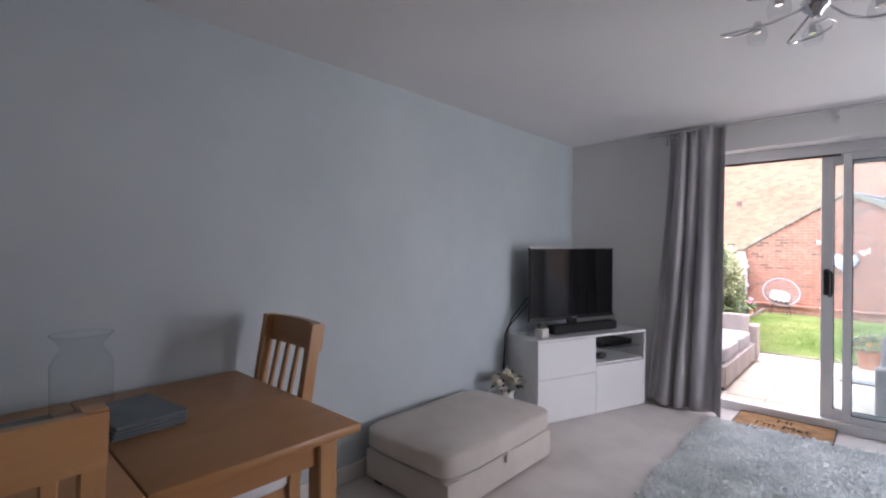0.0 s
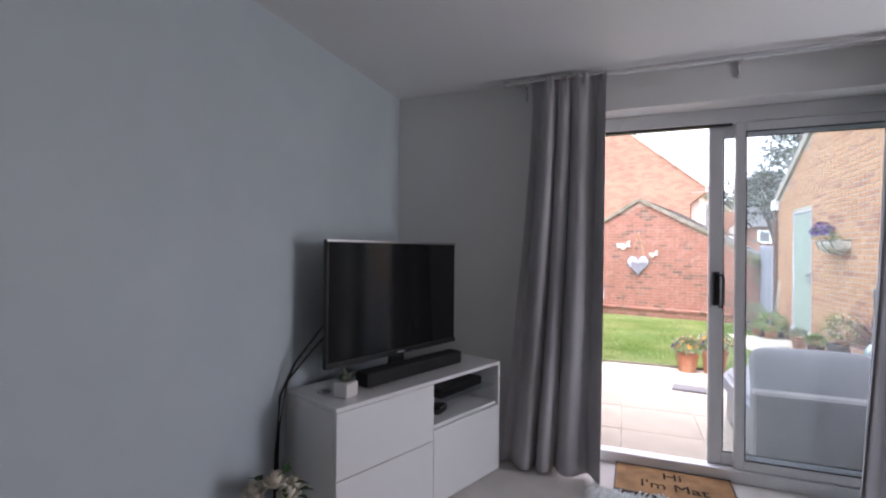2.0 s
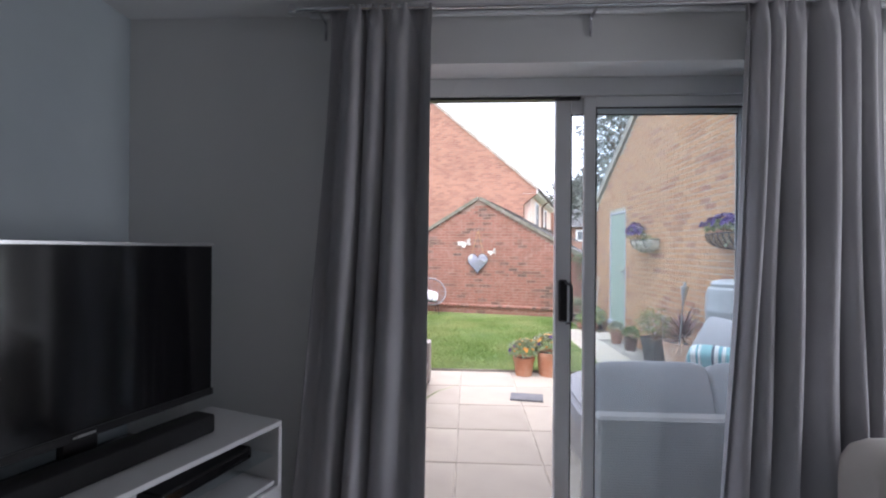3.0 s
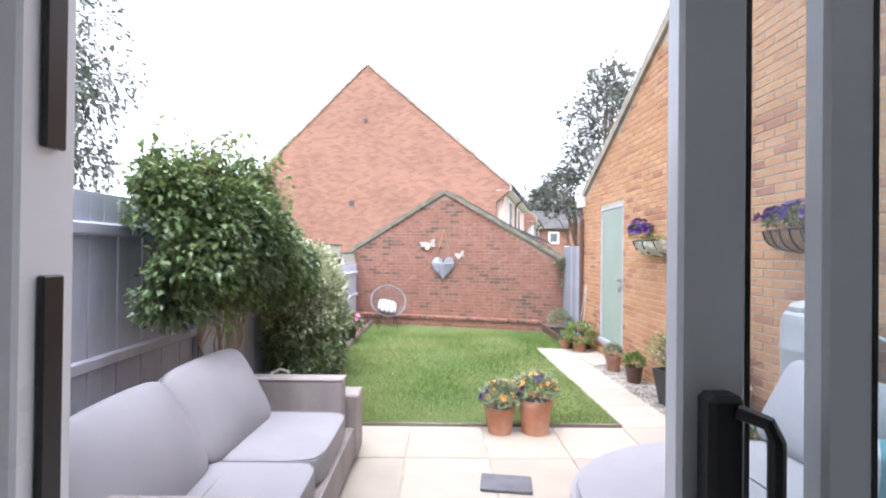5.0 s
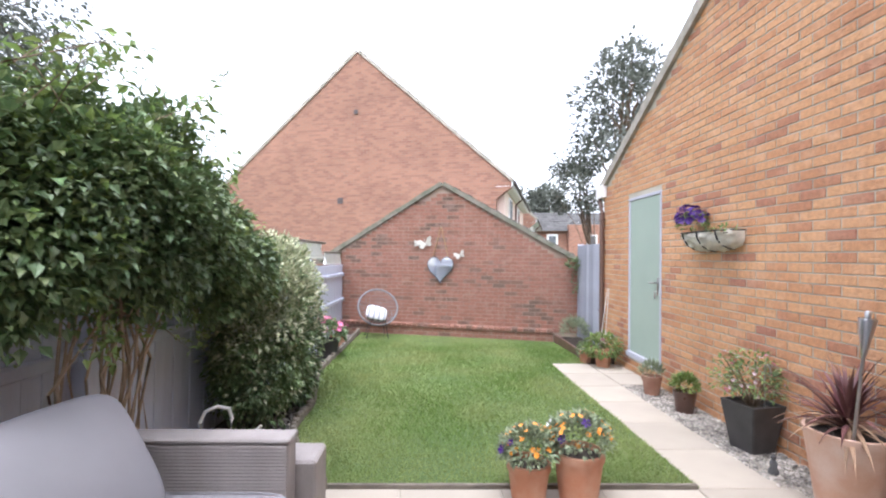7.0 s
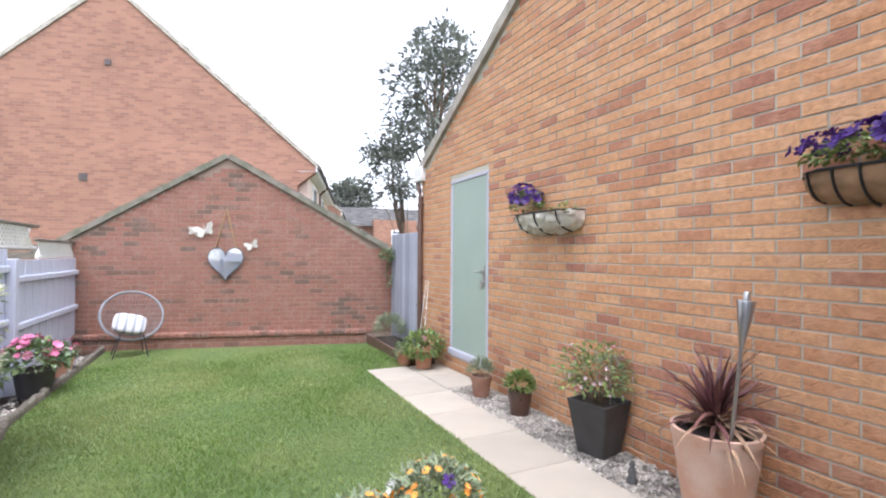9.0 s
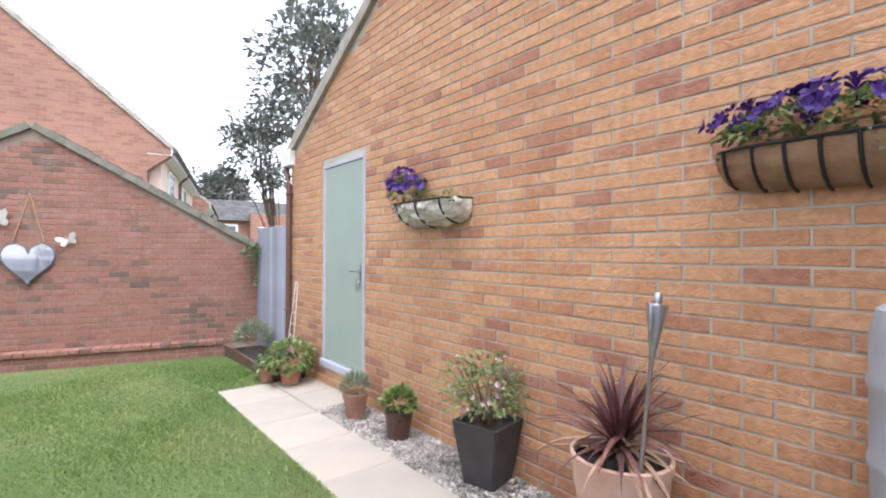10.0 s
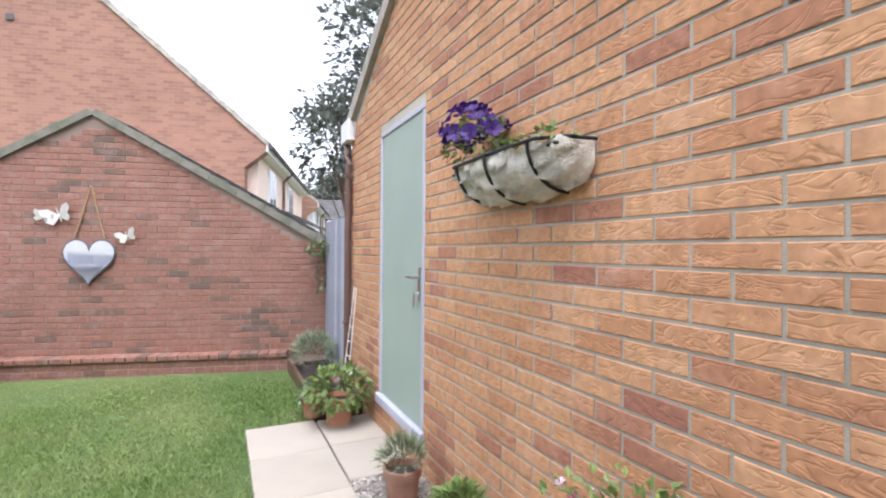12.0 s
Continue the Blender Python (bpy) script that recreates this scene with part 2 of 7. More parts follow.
def lathe(profile, n=24, m=None, closed=False):
    """Turns (radius, height) pairs round the z axis."""
    bm = bmesh.new()
    rings = []
    for r, z in profile:
        rings.append([bm.verts.new((r * math.cos(2 * math.pi * i / n), r * math.sin(2 * math.pi * i / n), z)) for i in range(n)] if r > 1e-6 else [bm.verts.new((0, 0, z))])
    for a, b in zip(rings, rings[1:]):
        for i in range(n):
            q = [a[i % len(a)], a[(i + 1) % len(a)], b[(i + 1) % len(b)], b[i % len(b)]]
            u = []
            for v in q:
                if v not in u:
                    u.append(v)
            if len(u) > 2:
                bm.faces.new(u)
    bmesh.ops.recalc_face_normals(bm, faces=bm.faces[:])
    if m is not None:
        bmesh.ops.transform(bm, matrix=m, verts=bm.verts[:])
    return bm


def tube(points, radius, n=8, bm=None, taper=None, closed=False):
    """A round tube along points; taper: end radius."""
    bm = bm or bmesh.new()
    pts = [Vector(p) for p in points]
    rings, up = [], Vector((0.013, 0.021, 1)).normalized()
    for i, p in enumerate(pts):
        d = (pts[(i + 1) % len(pts)] - pts[i - 1]) if closed else (pts[min(i + 1, len(pts) - 1)] - pts[max(i - 1, 0)])
        d.normalize()
        a = d.cross(up)
        if a.length < 0.05:
            a = d.cross(Vector((1, 0, 0)))
        a.normalize()
        b = d.cross(a)
        r = radius if taper is None else radius + (taper - radius) * i / max(1, len(pts) - 1)
        rings.append([bm.verts.new(p + r * (math.cos(2 * math.pi * k / n) * a + math.sin(2 * math.pi * k / n) * b)) for k in range(n)])
    pairs = list(zip(rings, rings[1:])) + ([(rings[-1], rings[0])] if closed else [])
    for a, b in pairs:
        for k in range(n):
            bm.faces.new((a[k], a[(k + 1) % n], b[(k + 1) % n], b[k]))
    if not closed:
        bm.faces.new(rings[0][::-1])
        bm.faces.new(rings[-1])
    return bm


def prism(poly, lo, hi, axis="z"):
    """A polygon drawn through from lo to hi along an axis."""
    bm = bmesh.new()
    put = {"z": lambda a, b, c: (a, b, c), "x": lambda a, b, c: (c, a, b), "y": lambda a, b, c: (a, c, b)}[axis]
    bot, top = [bm.verts.new(put(a, b, lo)) for a, b in poly], [bm.verts.new(put(a, b, hi)) for a, b in poly]
    bm.faces.new(bot)
    bm.faces.new(top)
    for i in range(len(poly)):
        j = (i + 1) % len(poly)
        bm.faces.new((bot[i], bot[j], top[j], top[i]))
    bmesh.ops.recalc_face_normals(bm, faces=bm.faces[:])
    return bm


def mesh_of(name, bm, material, smooth=False):
    me = bpy.data.meshes.new(name)
    bm.to_mesh(me)
    bm.free()
    me.materials.append(material)
    if smooth:
        me.shade_smooth()
        me.set_sharp_from_angle(angle=radians(42))
    return me


def part(name, bm, material, parent, label="", smooth=False, m=None):
    ob = new(name, mesh_of(name, bm, material, smooth))
    ob.parent = parent
    if m is not None:
        ob.matrix_basis = m
    if label:
        ob["label"] = label
    return ob


def piece(name, me, parent, m):
    ob = new(name, me)
    ob.parent = parent
    ob.matrix_basis = m
    return ob


def thing(name, label, category, m=None, group=""):
    ob = new(name)
    if m is not None:
        ob.matrix_basis = m
    return tagged(ob, label, category, group)


def structure(name, bm, material, label="", smooth=False):
    ob = new(name, mesh_of(name, bm, material, smooth))
    return tagged(ob, label or name.replace("_", " "), name.split("_")[0], kind="structure")


def gz(y):
    """Height of the garden: the patio is level, the lawn falls gently away from it."""
    return -0.165 - 0.018 * max(0.0, y - 8.2)


# ---- the room ----
XL, XR, YB, YF, HI = -2.24, 2.3, -4.6, 4.40, 2.40
YO = 4.70                      # outer face of the house wall
DX0, DX1, DZ = -1.02, 0.715, 2.178  # the patio door's opening
structure("floor", box((XL - 0.2, YB - 0.2, -0.12), (XR + 0.2, YO - 0.02, 0.0)), M["carpet"], "beige fitted carpet floor")
structure("ceiling", box((XL - 0.2, YB - 0.2, HI), (XR + 0.2, YO, HI + 0.2)), M["ceiling"], "plain white painted ceiling")
structure("wall_west", box((XL - 0.2, YB - 0.2, 0), (XL, YO - 0.3, HI)), M["blue_wall"], "pale blue-grey patterned wallpaper wall")
EY0, EY1, EZ0, EZ1 = 3.0, 4.2, 0.25, 2.2    # opening of an added window, out of view, for extra light from the side
structure("wall_south", box((XL, YB - 0.2, 0), (XR, YB, HI)), M["white_wall"], "plain off-white painted wall")
bm = bmesh.new()
bm_box(bm, (XR, YB - 0.2, 0), (XR + 0.2, EY0, HI))
bm_box(bm, (XR, EY1, 0), (XR + 0.2, YO - 0.3, HI))
bm_box(bm, (XR, EY0, 0), (XR + 0.2, EY1, EZ0))
bm_box(bm, (XR, EY0, EZ1), (XR + 0.2, EY1, HI))
structure("wall_east", bm, M["white_wall"], "plain off-white painted wall with an added, unseen window")
bm = bmesh.new()
bm_box(bm, (XL - 0.2, YF, -0.2), (DX0, YO, HI))
bm_box(bm, (DX1, YF, -0.2), (XR + 0.2, YO, HI))
bm_box(bm, (DX0, YF, DZ), (DX1, YO, HI))
structure("wall_north", bm, M["white_wall"], "off-white wall round the patio door")
structure("wall_upper", box((XL - 0.4, YO - 0.25, HI + 0.2), (XR + 0.2, YO, 5.2)), M["mortar"], "upper outer wall of the house")
bm = bmesh.new()
bm_box(bm, (XL, YB, 0.0), (XL + 0.016, YF, 0.10), 0.004)
bm_box(bm, (XL + 0.016, YF - 0.016, 0.0), (DX0 - 0.02, YF, 0.10), 0.004)
bm_box(bm, (DX1 + 0.02, YF - 0.016, 0.0), (XR, YF, 0.10), 0.004)
structure("baseboard", bm, M["skirt"], "white gloss skirting board")


# ---- patio door ----
FY0, FY1 = 4.58, 4.655
door = thing("door_1", "white sliding patio door, one leaf slid open", "door")
door["kind"] = "structure"
bm = bmesh.new()
bm_box(bm, (DX0, FY0, DZ - 0.085), (DX1, FY1, DZ), 0.004)
bm_box(bm, (DX0, FY0, 0.0), (DX0 + 0.065, FY1, DZ - 0.085), 0.004)
bm_box(bm, (DX1 - 0.065, FY0, 0.0), (DX1, FY1, DZ - 0.085), 0.004)
bm_box(bm, (DX0 + 0.065, FY0 - 0.01, 0.0), (DX1 - 0.065, FY1, 0.075), 0.004)
part("outer_frame", bm, M["upvc"], door, "white plastic outer frame with sill")


def leaf(x0, x1, y0, y1, name, label, stile):
    """One leaf of the door: four rails and a double pane."""
    z0, z1 = 0.078, DZ - 0.088
    b = bmesh.new()
    bm_box(b, (x0, y0, z0), (x0 + stile, y1, z1), 0.005)
    bm_box(b, (x1 - stile, y0, z0), (x1, y1, z1), 0.005)
    bm_box(b, (x0 + stile, y0, z1 - stile), (x1 - stile, y1, z1), 0.005)
    bm_box(b, (x0 + stile, y0, z0), (x1 - stile, y1, z0 + stile), 0.005)
    ob = part(name, b, M["upvc"], door, label)
    yc = (y0 + y1) / 2
    g = part("pane", box((x0 + stile - 0.005, yc - 0.002, z0 + stile - 0.005), (x1 - stile + 0.005, yc + 0.002, z1 - stile + 0.005)), M["glass"], ob, "clear glass pane")
    g.visible_shadow = False
    s = bmesh.new()
    for a, c in (((x0 + stile, yc - 0.012, z0 + stile), (x0 + stile + 0.006, yc - 0.004, z1 - stile)), ((x1 - stile - 0.006, yc - 0.012, z0 + stile), (x1 - stile, yc - 0.004, z1 - stile)),
                 ((x0 + stile, yc - 0.012, z1 - stile - 0.006), (x1 - stile, yc - 0.004, z1 - stile)), ((x0 + stile, yc - 0.012, z0 + stile), (x1 - stile, yc - 0.004, z0 + stile + 0.006))):
        bm_box(s, a, c)
    part("gasket", s, M["black"], ob, "black rubber gasket")
    return ob


M["glass"] = glass_mat("window_glass", (0.92, 0.96, 0.97), haze=0.03)
M["black"] = mat("black_plastic", (0.012, 0.012, 0.013), 0.35, vary=0.05, scale=6, fine=80, bump=0.03)
M["steel"] = mat("brushed_steel", (0.55, 0.55, 0.55), 0.3, 1.0, vary=0.06, scale=8, fine=120, bump=0.05)
fixed = leaf(-0.145, DX1 - 0.065, FY0 + 0.002, FY0 + 0.034, "fixed_leaf", "white fixed leaf", 0.052)
slid = leaf(-0.275, 0.655, FY0 + 0.038, FY1 - 0.004, "sliding_leaf", "white sliding leaf", 0.075)
hb = bmesh.new()
bm_box(hb, (-0.258, FY0 + 0.006, 1.02), (-0.220, FY0 + 0.037, 1.22), 0.006)
tube([(-0.229, FY0 + 0.008, 1.205), (-0.212, FY0 - 0.012, 1.20), (-0.207, FY0 - 0.016, 1.185), (-0.207, FY0 - 0.016, 1.03), (-0.210, FY0 - 0.014, 1.018), (-0.225, FY0 + 0.004, 1.015)], 0.008, 8, hb)
part("door_handle", hb, M["black"], slid, "black pull handle")
hb = bmesh.new()
for z0, z1 in ((0.70, 1.335), (1.47, 1.75)):
    bm_box(hb, (DX0 + 0.066, FY0 + 0.022, z0), (DX0 + 0.074, FY0 + 0.05, z1), 0.002)
part("lock_keep", hb, M["black"], door, "black lock keeps along the jamb")
hb = box((DX0 + 0.07, FY0 + 0.012, DZ - 0.098), (-0.16, FY1 - 0.01, DZ - 0.086), 0.002)
part("head_track", hb, M["black"], door, "dark head track over the opening")


def plain_window(name, label, m, width, high):
    """A white two-light casement; x runs along the wall, z up from the sill."""
    win = thing(name, label, "window", m)
    win["kind"] = "structure"
    b = bmesh.new()
    for a, c in (((0, 0, 0), (width, 0.07, 0.06)), ((0, 0, high - 0.06), (width, 0.07, high)), ((0, 0, 0.06), (0.06, 0.07, high - 0.06)),
                 ((width - 0.06, 0, 0.06), (width, 0.07, high - 0.06)), ((width / 2 - 0.03, 0, 0.06), (width / 2 + 0.03, 0.07, high - 0.06))):
        bm_box(b, a, c)
    part("window_frame", b, M["upvc"], win)
    for x0, x1 in ((0.06, width / 2 - 0.03), (width / 2 + 0.03, width - 0.06)):
        part("pane", box((x0, 0.03, 0.06), (x1, 0.034, high - 0.06)), M["glass"], win).visible_shadow = False


# added window, never in view: lets more light into the room
plain_window("window_added", "added white-framed window, out of view, that brightens the room", pose(XR + 0.15, EY0, EZ0, 0, 0, 90), EY1 - EY0, EZ1 - EZ0)


# ---- ground, patio and lawn ----
structure("ground", box((-400, -400, -1.2), (400, 400, -0.62)), M["earth"], "open ground beyond the gardens")
bm = prism([(-2.7, 4.6), (2.2, 4.6), (2.2, 8.24), (-2.7, 8.24)], -0.5, -0.174)
structure("patio_bed", bm, M["bed"], "dark bedding sand between the patio slabs")


def sloped(poly, drop, depth):
    """A flat piece of garden that follows the fall of the ground."""
    b = bmesh.new()
    top = [b.verts.new((x, y, gz(y) - drop)) for x, y in poly]
    bot = [b.verts.new((x, y, gz(y) - depth)) for x, y in poly]
    b.faces.new(top)
    b.faces.new(bot[::-1])
    for i in range(len(poly)):
        j = (i + 1) % len(poly)
        b.faces.new((bot[i], bot[j], top[j], top[i]))
    bmesh.ops.recalc_face_normals(b, faces=b.faces[:])
    return b


GR, GU = Vector((2.12, 13.83, 0)), Vector((-1, 0.265, 0)).normalized()   # end wall of the far garage: right corner and direction


def gpoint(u, z, out=0.0):
    n = Vector((-0.265, -1, 0)).normalized()
    p = GR + GU * u + n * out
    return Vector((p.x, p.y, z))


LAWN = [(-1.22, 8.22), (1.112, 8.22), (1.112, 11.88), (1.62, 11.88), (1.68, 13.72), (-2.0, 14.72), (-1.98, 11.2), (-1.72, 9.9), (-1.70, 9.2), (-1.45, 8.5)]
structure("lawn_soil", sloped([(-2.7, 8.24), (2.3, 8.24), (2.3, 14.1), (-2.7, 15.4)], 0.05, 0.5), M["soil"], "dark soil of the flower beds")
structure("lawn", sloped(LAWN, 0.0, 0.3), M["turf"], "mown green lawn turf")


# ---- brickwork ----
def unit_brick(length, height, depth):
    """A brick with chamfered face; the wall's outer side is -w."""
    b = bmesh.new()
    c = 0.003
    back = [b.verts.new(p) for p in ((0, 0, 0), (length, 0, 0), (length, 0, height), (0, 0, height))]
    mid = [b.verts.new((p.co.x, depth - c, p.co.z)) for p in back]
    fr = [b.verts.new(p) for p in ((c, depth, c), (length - c, depth, c), (length - c, depth, height - c), (c, depth, height - c))]
    for a, d in ((back, mid), (mid, fr)):
        for i in range(4):
            b.faces.new((a[i], a[(i + 1) % 4], d[(i + 1) % 4], d[i]))
    b.faces.new(fr)
    bmesh.ops.recalc_face_normals(b, faces=b.faces[:])
    return b


def brickwork(m, u_range, z_top, z_base, L, H, joint_u, joint_z, near, parent, mat_one, mat_many, holes=(), depth=0.0045, name="brick", seed=3):
    """Stretcher-bond bricks on a face. m: from (u, out, z) to the world. near(u, z): a brick that is an object of its own."""
    rnd = random.Random(seed)
    one = mesh_of(name, unit_brick(L - 0.010, H - 0.010, depth), mat_one)
    tmpl = unit_brick(1, 1, 1)
    tv = [v.co.copy() for v in tmpl.verts]
    tf = [[v.index for v in f.verts] for f in tmpl.faces]
    tmpl.verts.index_update()
    tf = [[v.index for v in f.verts] for f in tmpl.faces]
    tmpl.free()
    verts, faces, singles = [], [], 0
    k0, k1 = int((z_base - joint_z) / H) - 1, int((5.0 - joint_z) / H) + 1
    for k in range(k0, k1):
        z = joint_z + k * H
        n0 = int((u_range[0] - joint_u) / L) - 2
        u = joint_u + n0 * L + (L / 2 if k % 2 else 0)
        while u < u_range[1]:
            a, b2 = max(u, u_range[0]), min(u + L, u_range[1])
            u += L
            spans = [(a, b2)]
            for h0, h1, g0, g1 in holes:
                if z + H > g0 + 0.01 and z < g1 - 0.01:
                    nxt = []
                    for s0, s1 in spans:
                        if s1 <= h0 or s0 >= h1:
                            nxt.append((s0, s1))
                        else:
                            nxt += [(s0, h0), (h1, s1)]
                    spans = nxt
            for s0, s1 in spans:
                if s1 - s0 < 0.03 or z + H < z_base or z + H - 0.02 > min(z_top(s0), z_top(s1)):
                    continue
                proud = rnd.uniform(-0.0015, 0.0015)
                if near(0.5 * (s0 + s1), z) and s1 - s0 > L - 0.002 and singles < 300:
                    singles += 1
                    piece(name, one, parent, m @ Matrix.Translation((s0 + 0.005, proud, z + 0.005)))
                else:
                    base = len(verts)
                    for v in tv:
                        x = s0 + 0.005 + (s1 - s0 - 0.010) * (0 if v.x < 1e-6 else 1 if v.x > 1 - 1e-6 else (0.02 if v.x < 0.5 else 0.98))
                        q = z + 0.005 + (H - 0.010) * (0 if v.z < 1e-6 else 1 if v.z > 1 - 1e-6 else (0.07 if v.z < 0.5 else 0.93))
                        w = 0 if v.y < 1e-6 else (depth if v.y > 1 - 1e-6 else depth - 0.003)
                        verts.append(m @ Vector((x, w + proud, q)))
                    faces += [[base + i for i in f] for f in tf]
    me = bpy.data.meshes.new(name + "_courses")
    me.from_pydata(verts, [], faces)
    me.materials.append(mat_many)
    ob = new(name + "_courses", me)
    ob.parent = parent
    ob["kind"] = "stuff"
    return ob


# side wall of the neighbouring garage, gabled, with its door
WX, W0, W1 = 2.077, 4.72, 12.46
APY, APZ, EVZ = 8.40, 4.54, 2.36
wall_top = lambda y: EVZ + (APZ - EVZ) * (1 - abs(y - APY) / (W1 - APY))
GD0, GD1, GZ0, GZ1 = 10.64, 11.54, -0.03, 2.08
bm = bmesh.new()
for poly in ([(W0, -0.6), (GD0, -0.6), (GD0, wall_top(GD0)), (APY, APZ), (W0, wall_top(W0))], [(GD1, -0.6), (W1, -0.6), (W1, EVZ), (GD1, wall_top(GD1))],
             [(GD0, GZ1), (GD1, GZ1), (GD1, wall_top(GD1)), (GD0, wall_top(GD0))], [(GD0, -0.6), (GD1, -0.6), (GD1, GZ0), (GD0, GZ0)]):
    b = prism(poly, WX + 0.002, WX + 0.25, "x")
    tmp = bpy.data.meshes.new("tmp")
    b.to_mesh(tmp)
    b.free()
    bm.from_mesh(tmp)
    bpy.data.meshes.remove(tmp)
side_wall = structure("wall_garage_side", bm, M["mortar"], "orange brick gable wall of the neighbouring garage")
structure("wall_garage_inside", box((WX + 0.3, GD0 - 0.6, -0.6), (WX + 0.35, GD1 + 0.3, 2.2)), M["mortar"], "dark wall behind the garage door")

# end wall of the far garage with its plinth
EU, AU = 5.12, 2.61
gar_top = lambda u: 1.19 + (2.70 - 1.19) * (1 - (abs(u - AU) / (AU if u < AU else EU - AU)))
gm = Matrix(((GU.x, -0.265 / 1.0345, 0, GR.x), (GU.y, -1 / 1.0345, 0, GR.y), (0, 0, 1, 0), (0, 0, 0, 1)))
b = prism([(0, -0.7), (EU, -0.7), (EU, 1.19), (AU, 2.70), (0, 1.19)], -0.24, -0.002, "y")
bmesh.ops.transform(b, matrix=gm, verts=b.verts[:])
bmesh.ops.recalc_face_normals(b, faces=b.faces[:])
end_wall = structure("wall_garage_end", b, M["red_mortar"], "red brick gable end of a small garage")
b = bmesh.new()
bm_box(b, (0.45, 0.0, -0.7), (EU, 0.15, -0.09), m=gm)
plinth = structure("wall_plinth", b, M["red_mortar"], "low red brick plinth along the garage wall")

# roof of the small garage
def roof_slope(parent, p0, p1, q0, q1, rows, cols, material, thick=0.03):
    """Tiled slope between an eave p0-p1 and a ridge q0-q1."""
    p0, p1, q0, q1 = (Vector(v) for v in (p0, p1, q0, q1))
    nrm = (p1 - p0).cross(q0 - p0).normalized()
    if nrm.z < 0:
        nrm = -nrm
    b = bmesh.new()
    for r in range(rows):
        for c in range(cols):
            off = 0.5 if r % 2 else 0.0
            a0, a1 = max(0, (c + off) / cols), min(1, (c + off + 0.97) / cols)
            if a1 <= a0:
                continue
            v0, v1 = r / rows, min(1, (r + 1.15) / rows)
            pt = lambda a, v, lift: p0.lerp(p1, a).lerp(q0.lerp(q1, a), v) + nrm * lift
            bot = [b.verts.new(pt(a, v, l)) for a, v, l in ((a0, v0, 0.0), (a1, v0, 0.0), (a1, v1, -0.01), (a0, v1, -0.01))]
            top = [b.verts.new(pt(a, v, l)) for a, v, l in ((a0, v0, thick), (a1, v0, thick), (a1, v1, 0.004), (a0, v1, 0.004))]
            b.faces.new(top)
            b.faces.new(bot[::-1])
            for i in range(4):
                b.faces.new((bot[i], bot[(i + 1) % 4], top[(i + 1) % 4], top[i]))
    bmesh.ops.recalc_face_normals(b, faces=b.faces[:])
    o = part("roof_tiles", b, material, parent, "grey roof tiles")
    o["kind"] = "stuff"
    return o


def verge(parent, pts, width, high, material, m, name="verge"):
    """Mortared verge tiles in short lengths along a gable's slope, overhanging the wall."""
    for (u0, z0), (u1, z1) in zip(pts, pts[1:]):
        n = max(2, int(math.hypot(u1 - u0, z1 - z0) / 0.33))
        s = math.copysign(1, (u1 - u0))
        d = Vector((u1 - u0, 0, z1 - z0))
        L = d.length / n
        d.normalize()
        up = Vector((-d.z * s, 0, d.x * s))
        for i in range(n):
            p = Vector((u0, 0, z0)) + d * (i * L)
            b = bmesh.new()
            q = [p, p + d * (L * 0.985), p + d * (L * 0.985) + up * high, p + up * high * (1.0 + 0.15 * (i % 2))]
            f = [b.verts.new((v.x, width, v.z)) for v in q]
            g = [b.verts.new((v.x, -0.26, v.z)) for v in q]
            b.faces.new(f)
            b.faces.new(g[::-1])
            for k in range(4):
                b.faces.new((f[k], f[(k + 1) % 4], g[(k + 1) % 4], g[k]))
            bmesh.ops.recalc_face_normals(b, faces=b.faces[:])
            bmesh.ops.transform(b, matrix=m, verts=b.verts[:])
            part(name, b, material, parent)


sm = Matrix(((0, -1, 0, WX), (1, 0, 0, 0), (0, 0, 1, 0), (0, 0, 0, 1)))   # (u along y, out towards -x, z)
verge(side_wall, [(W1 + 0.06, EVZ - 0.075), (APY, APZ - 0.04)], 0.05, 0.12, M["verge"], sm)
verge(side_wall, [(APY, APZ), (W0 - 0.01, wall_top(W0))], 0.06, 0.085, M["verge"], sm)
verge(end_wall, [(-0.14, 1.10), (AU, 2.675)], 0.05, 0.08, M["end_verge"], gm)
verge(end_wall, [(AU, 2.675), (EU + 0.12, 1.11)], 0.05, 0.08, M["end_verge"], gm)
back = GU.cross(Vector((0, 0, 1))) * 5.5
if back.y < 0:
    back = -back
roof_slope(end_wall, gpoint(-0.2, 1.15), gpoint(-0.2, 1.15) + back, gpoint(AU, 2.76), gpoint(AU, 2.76) + back, 10, 18, M["tile"])
roof_slope(end_wall, gpoint(EU + 0.2, 1.15), gpoint(EU + 0.2, 1.15) + back, gpoint(AU, 2.76), gpoint(AU, 2.76) + back, 10, 18, M["tile"])
for y0, y1, s in ((W1 + 0.1, APY, 1), (W0 - 0.1, APY, -1)):
    roof_slope(side_wall, (WX + 0.2, y0, EVZ), (WX + 4.5, y0, EVZ), (WX + 0.2, APY, APZ + 0.06), (WX + 4.5, APY, APZ + 0.06), 12, 14, M["tile"])
structure("wall_garage_back", box((WX + 0.25, W1 - 0.25, -0.6), (WX + 4.5, W1, EVZ)), M["mortar"], "far side of the neighbouring garage")

# the big gabled house beyond
HU = GU
hm = Matrix(((HU.x, -0.265 / 1.0345, 0, 1.75), (HU.y, -1 / 1.0345, 0, 19.54), (0, 0, 1, 0), (0, 0, 0, 1)))


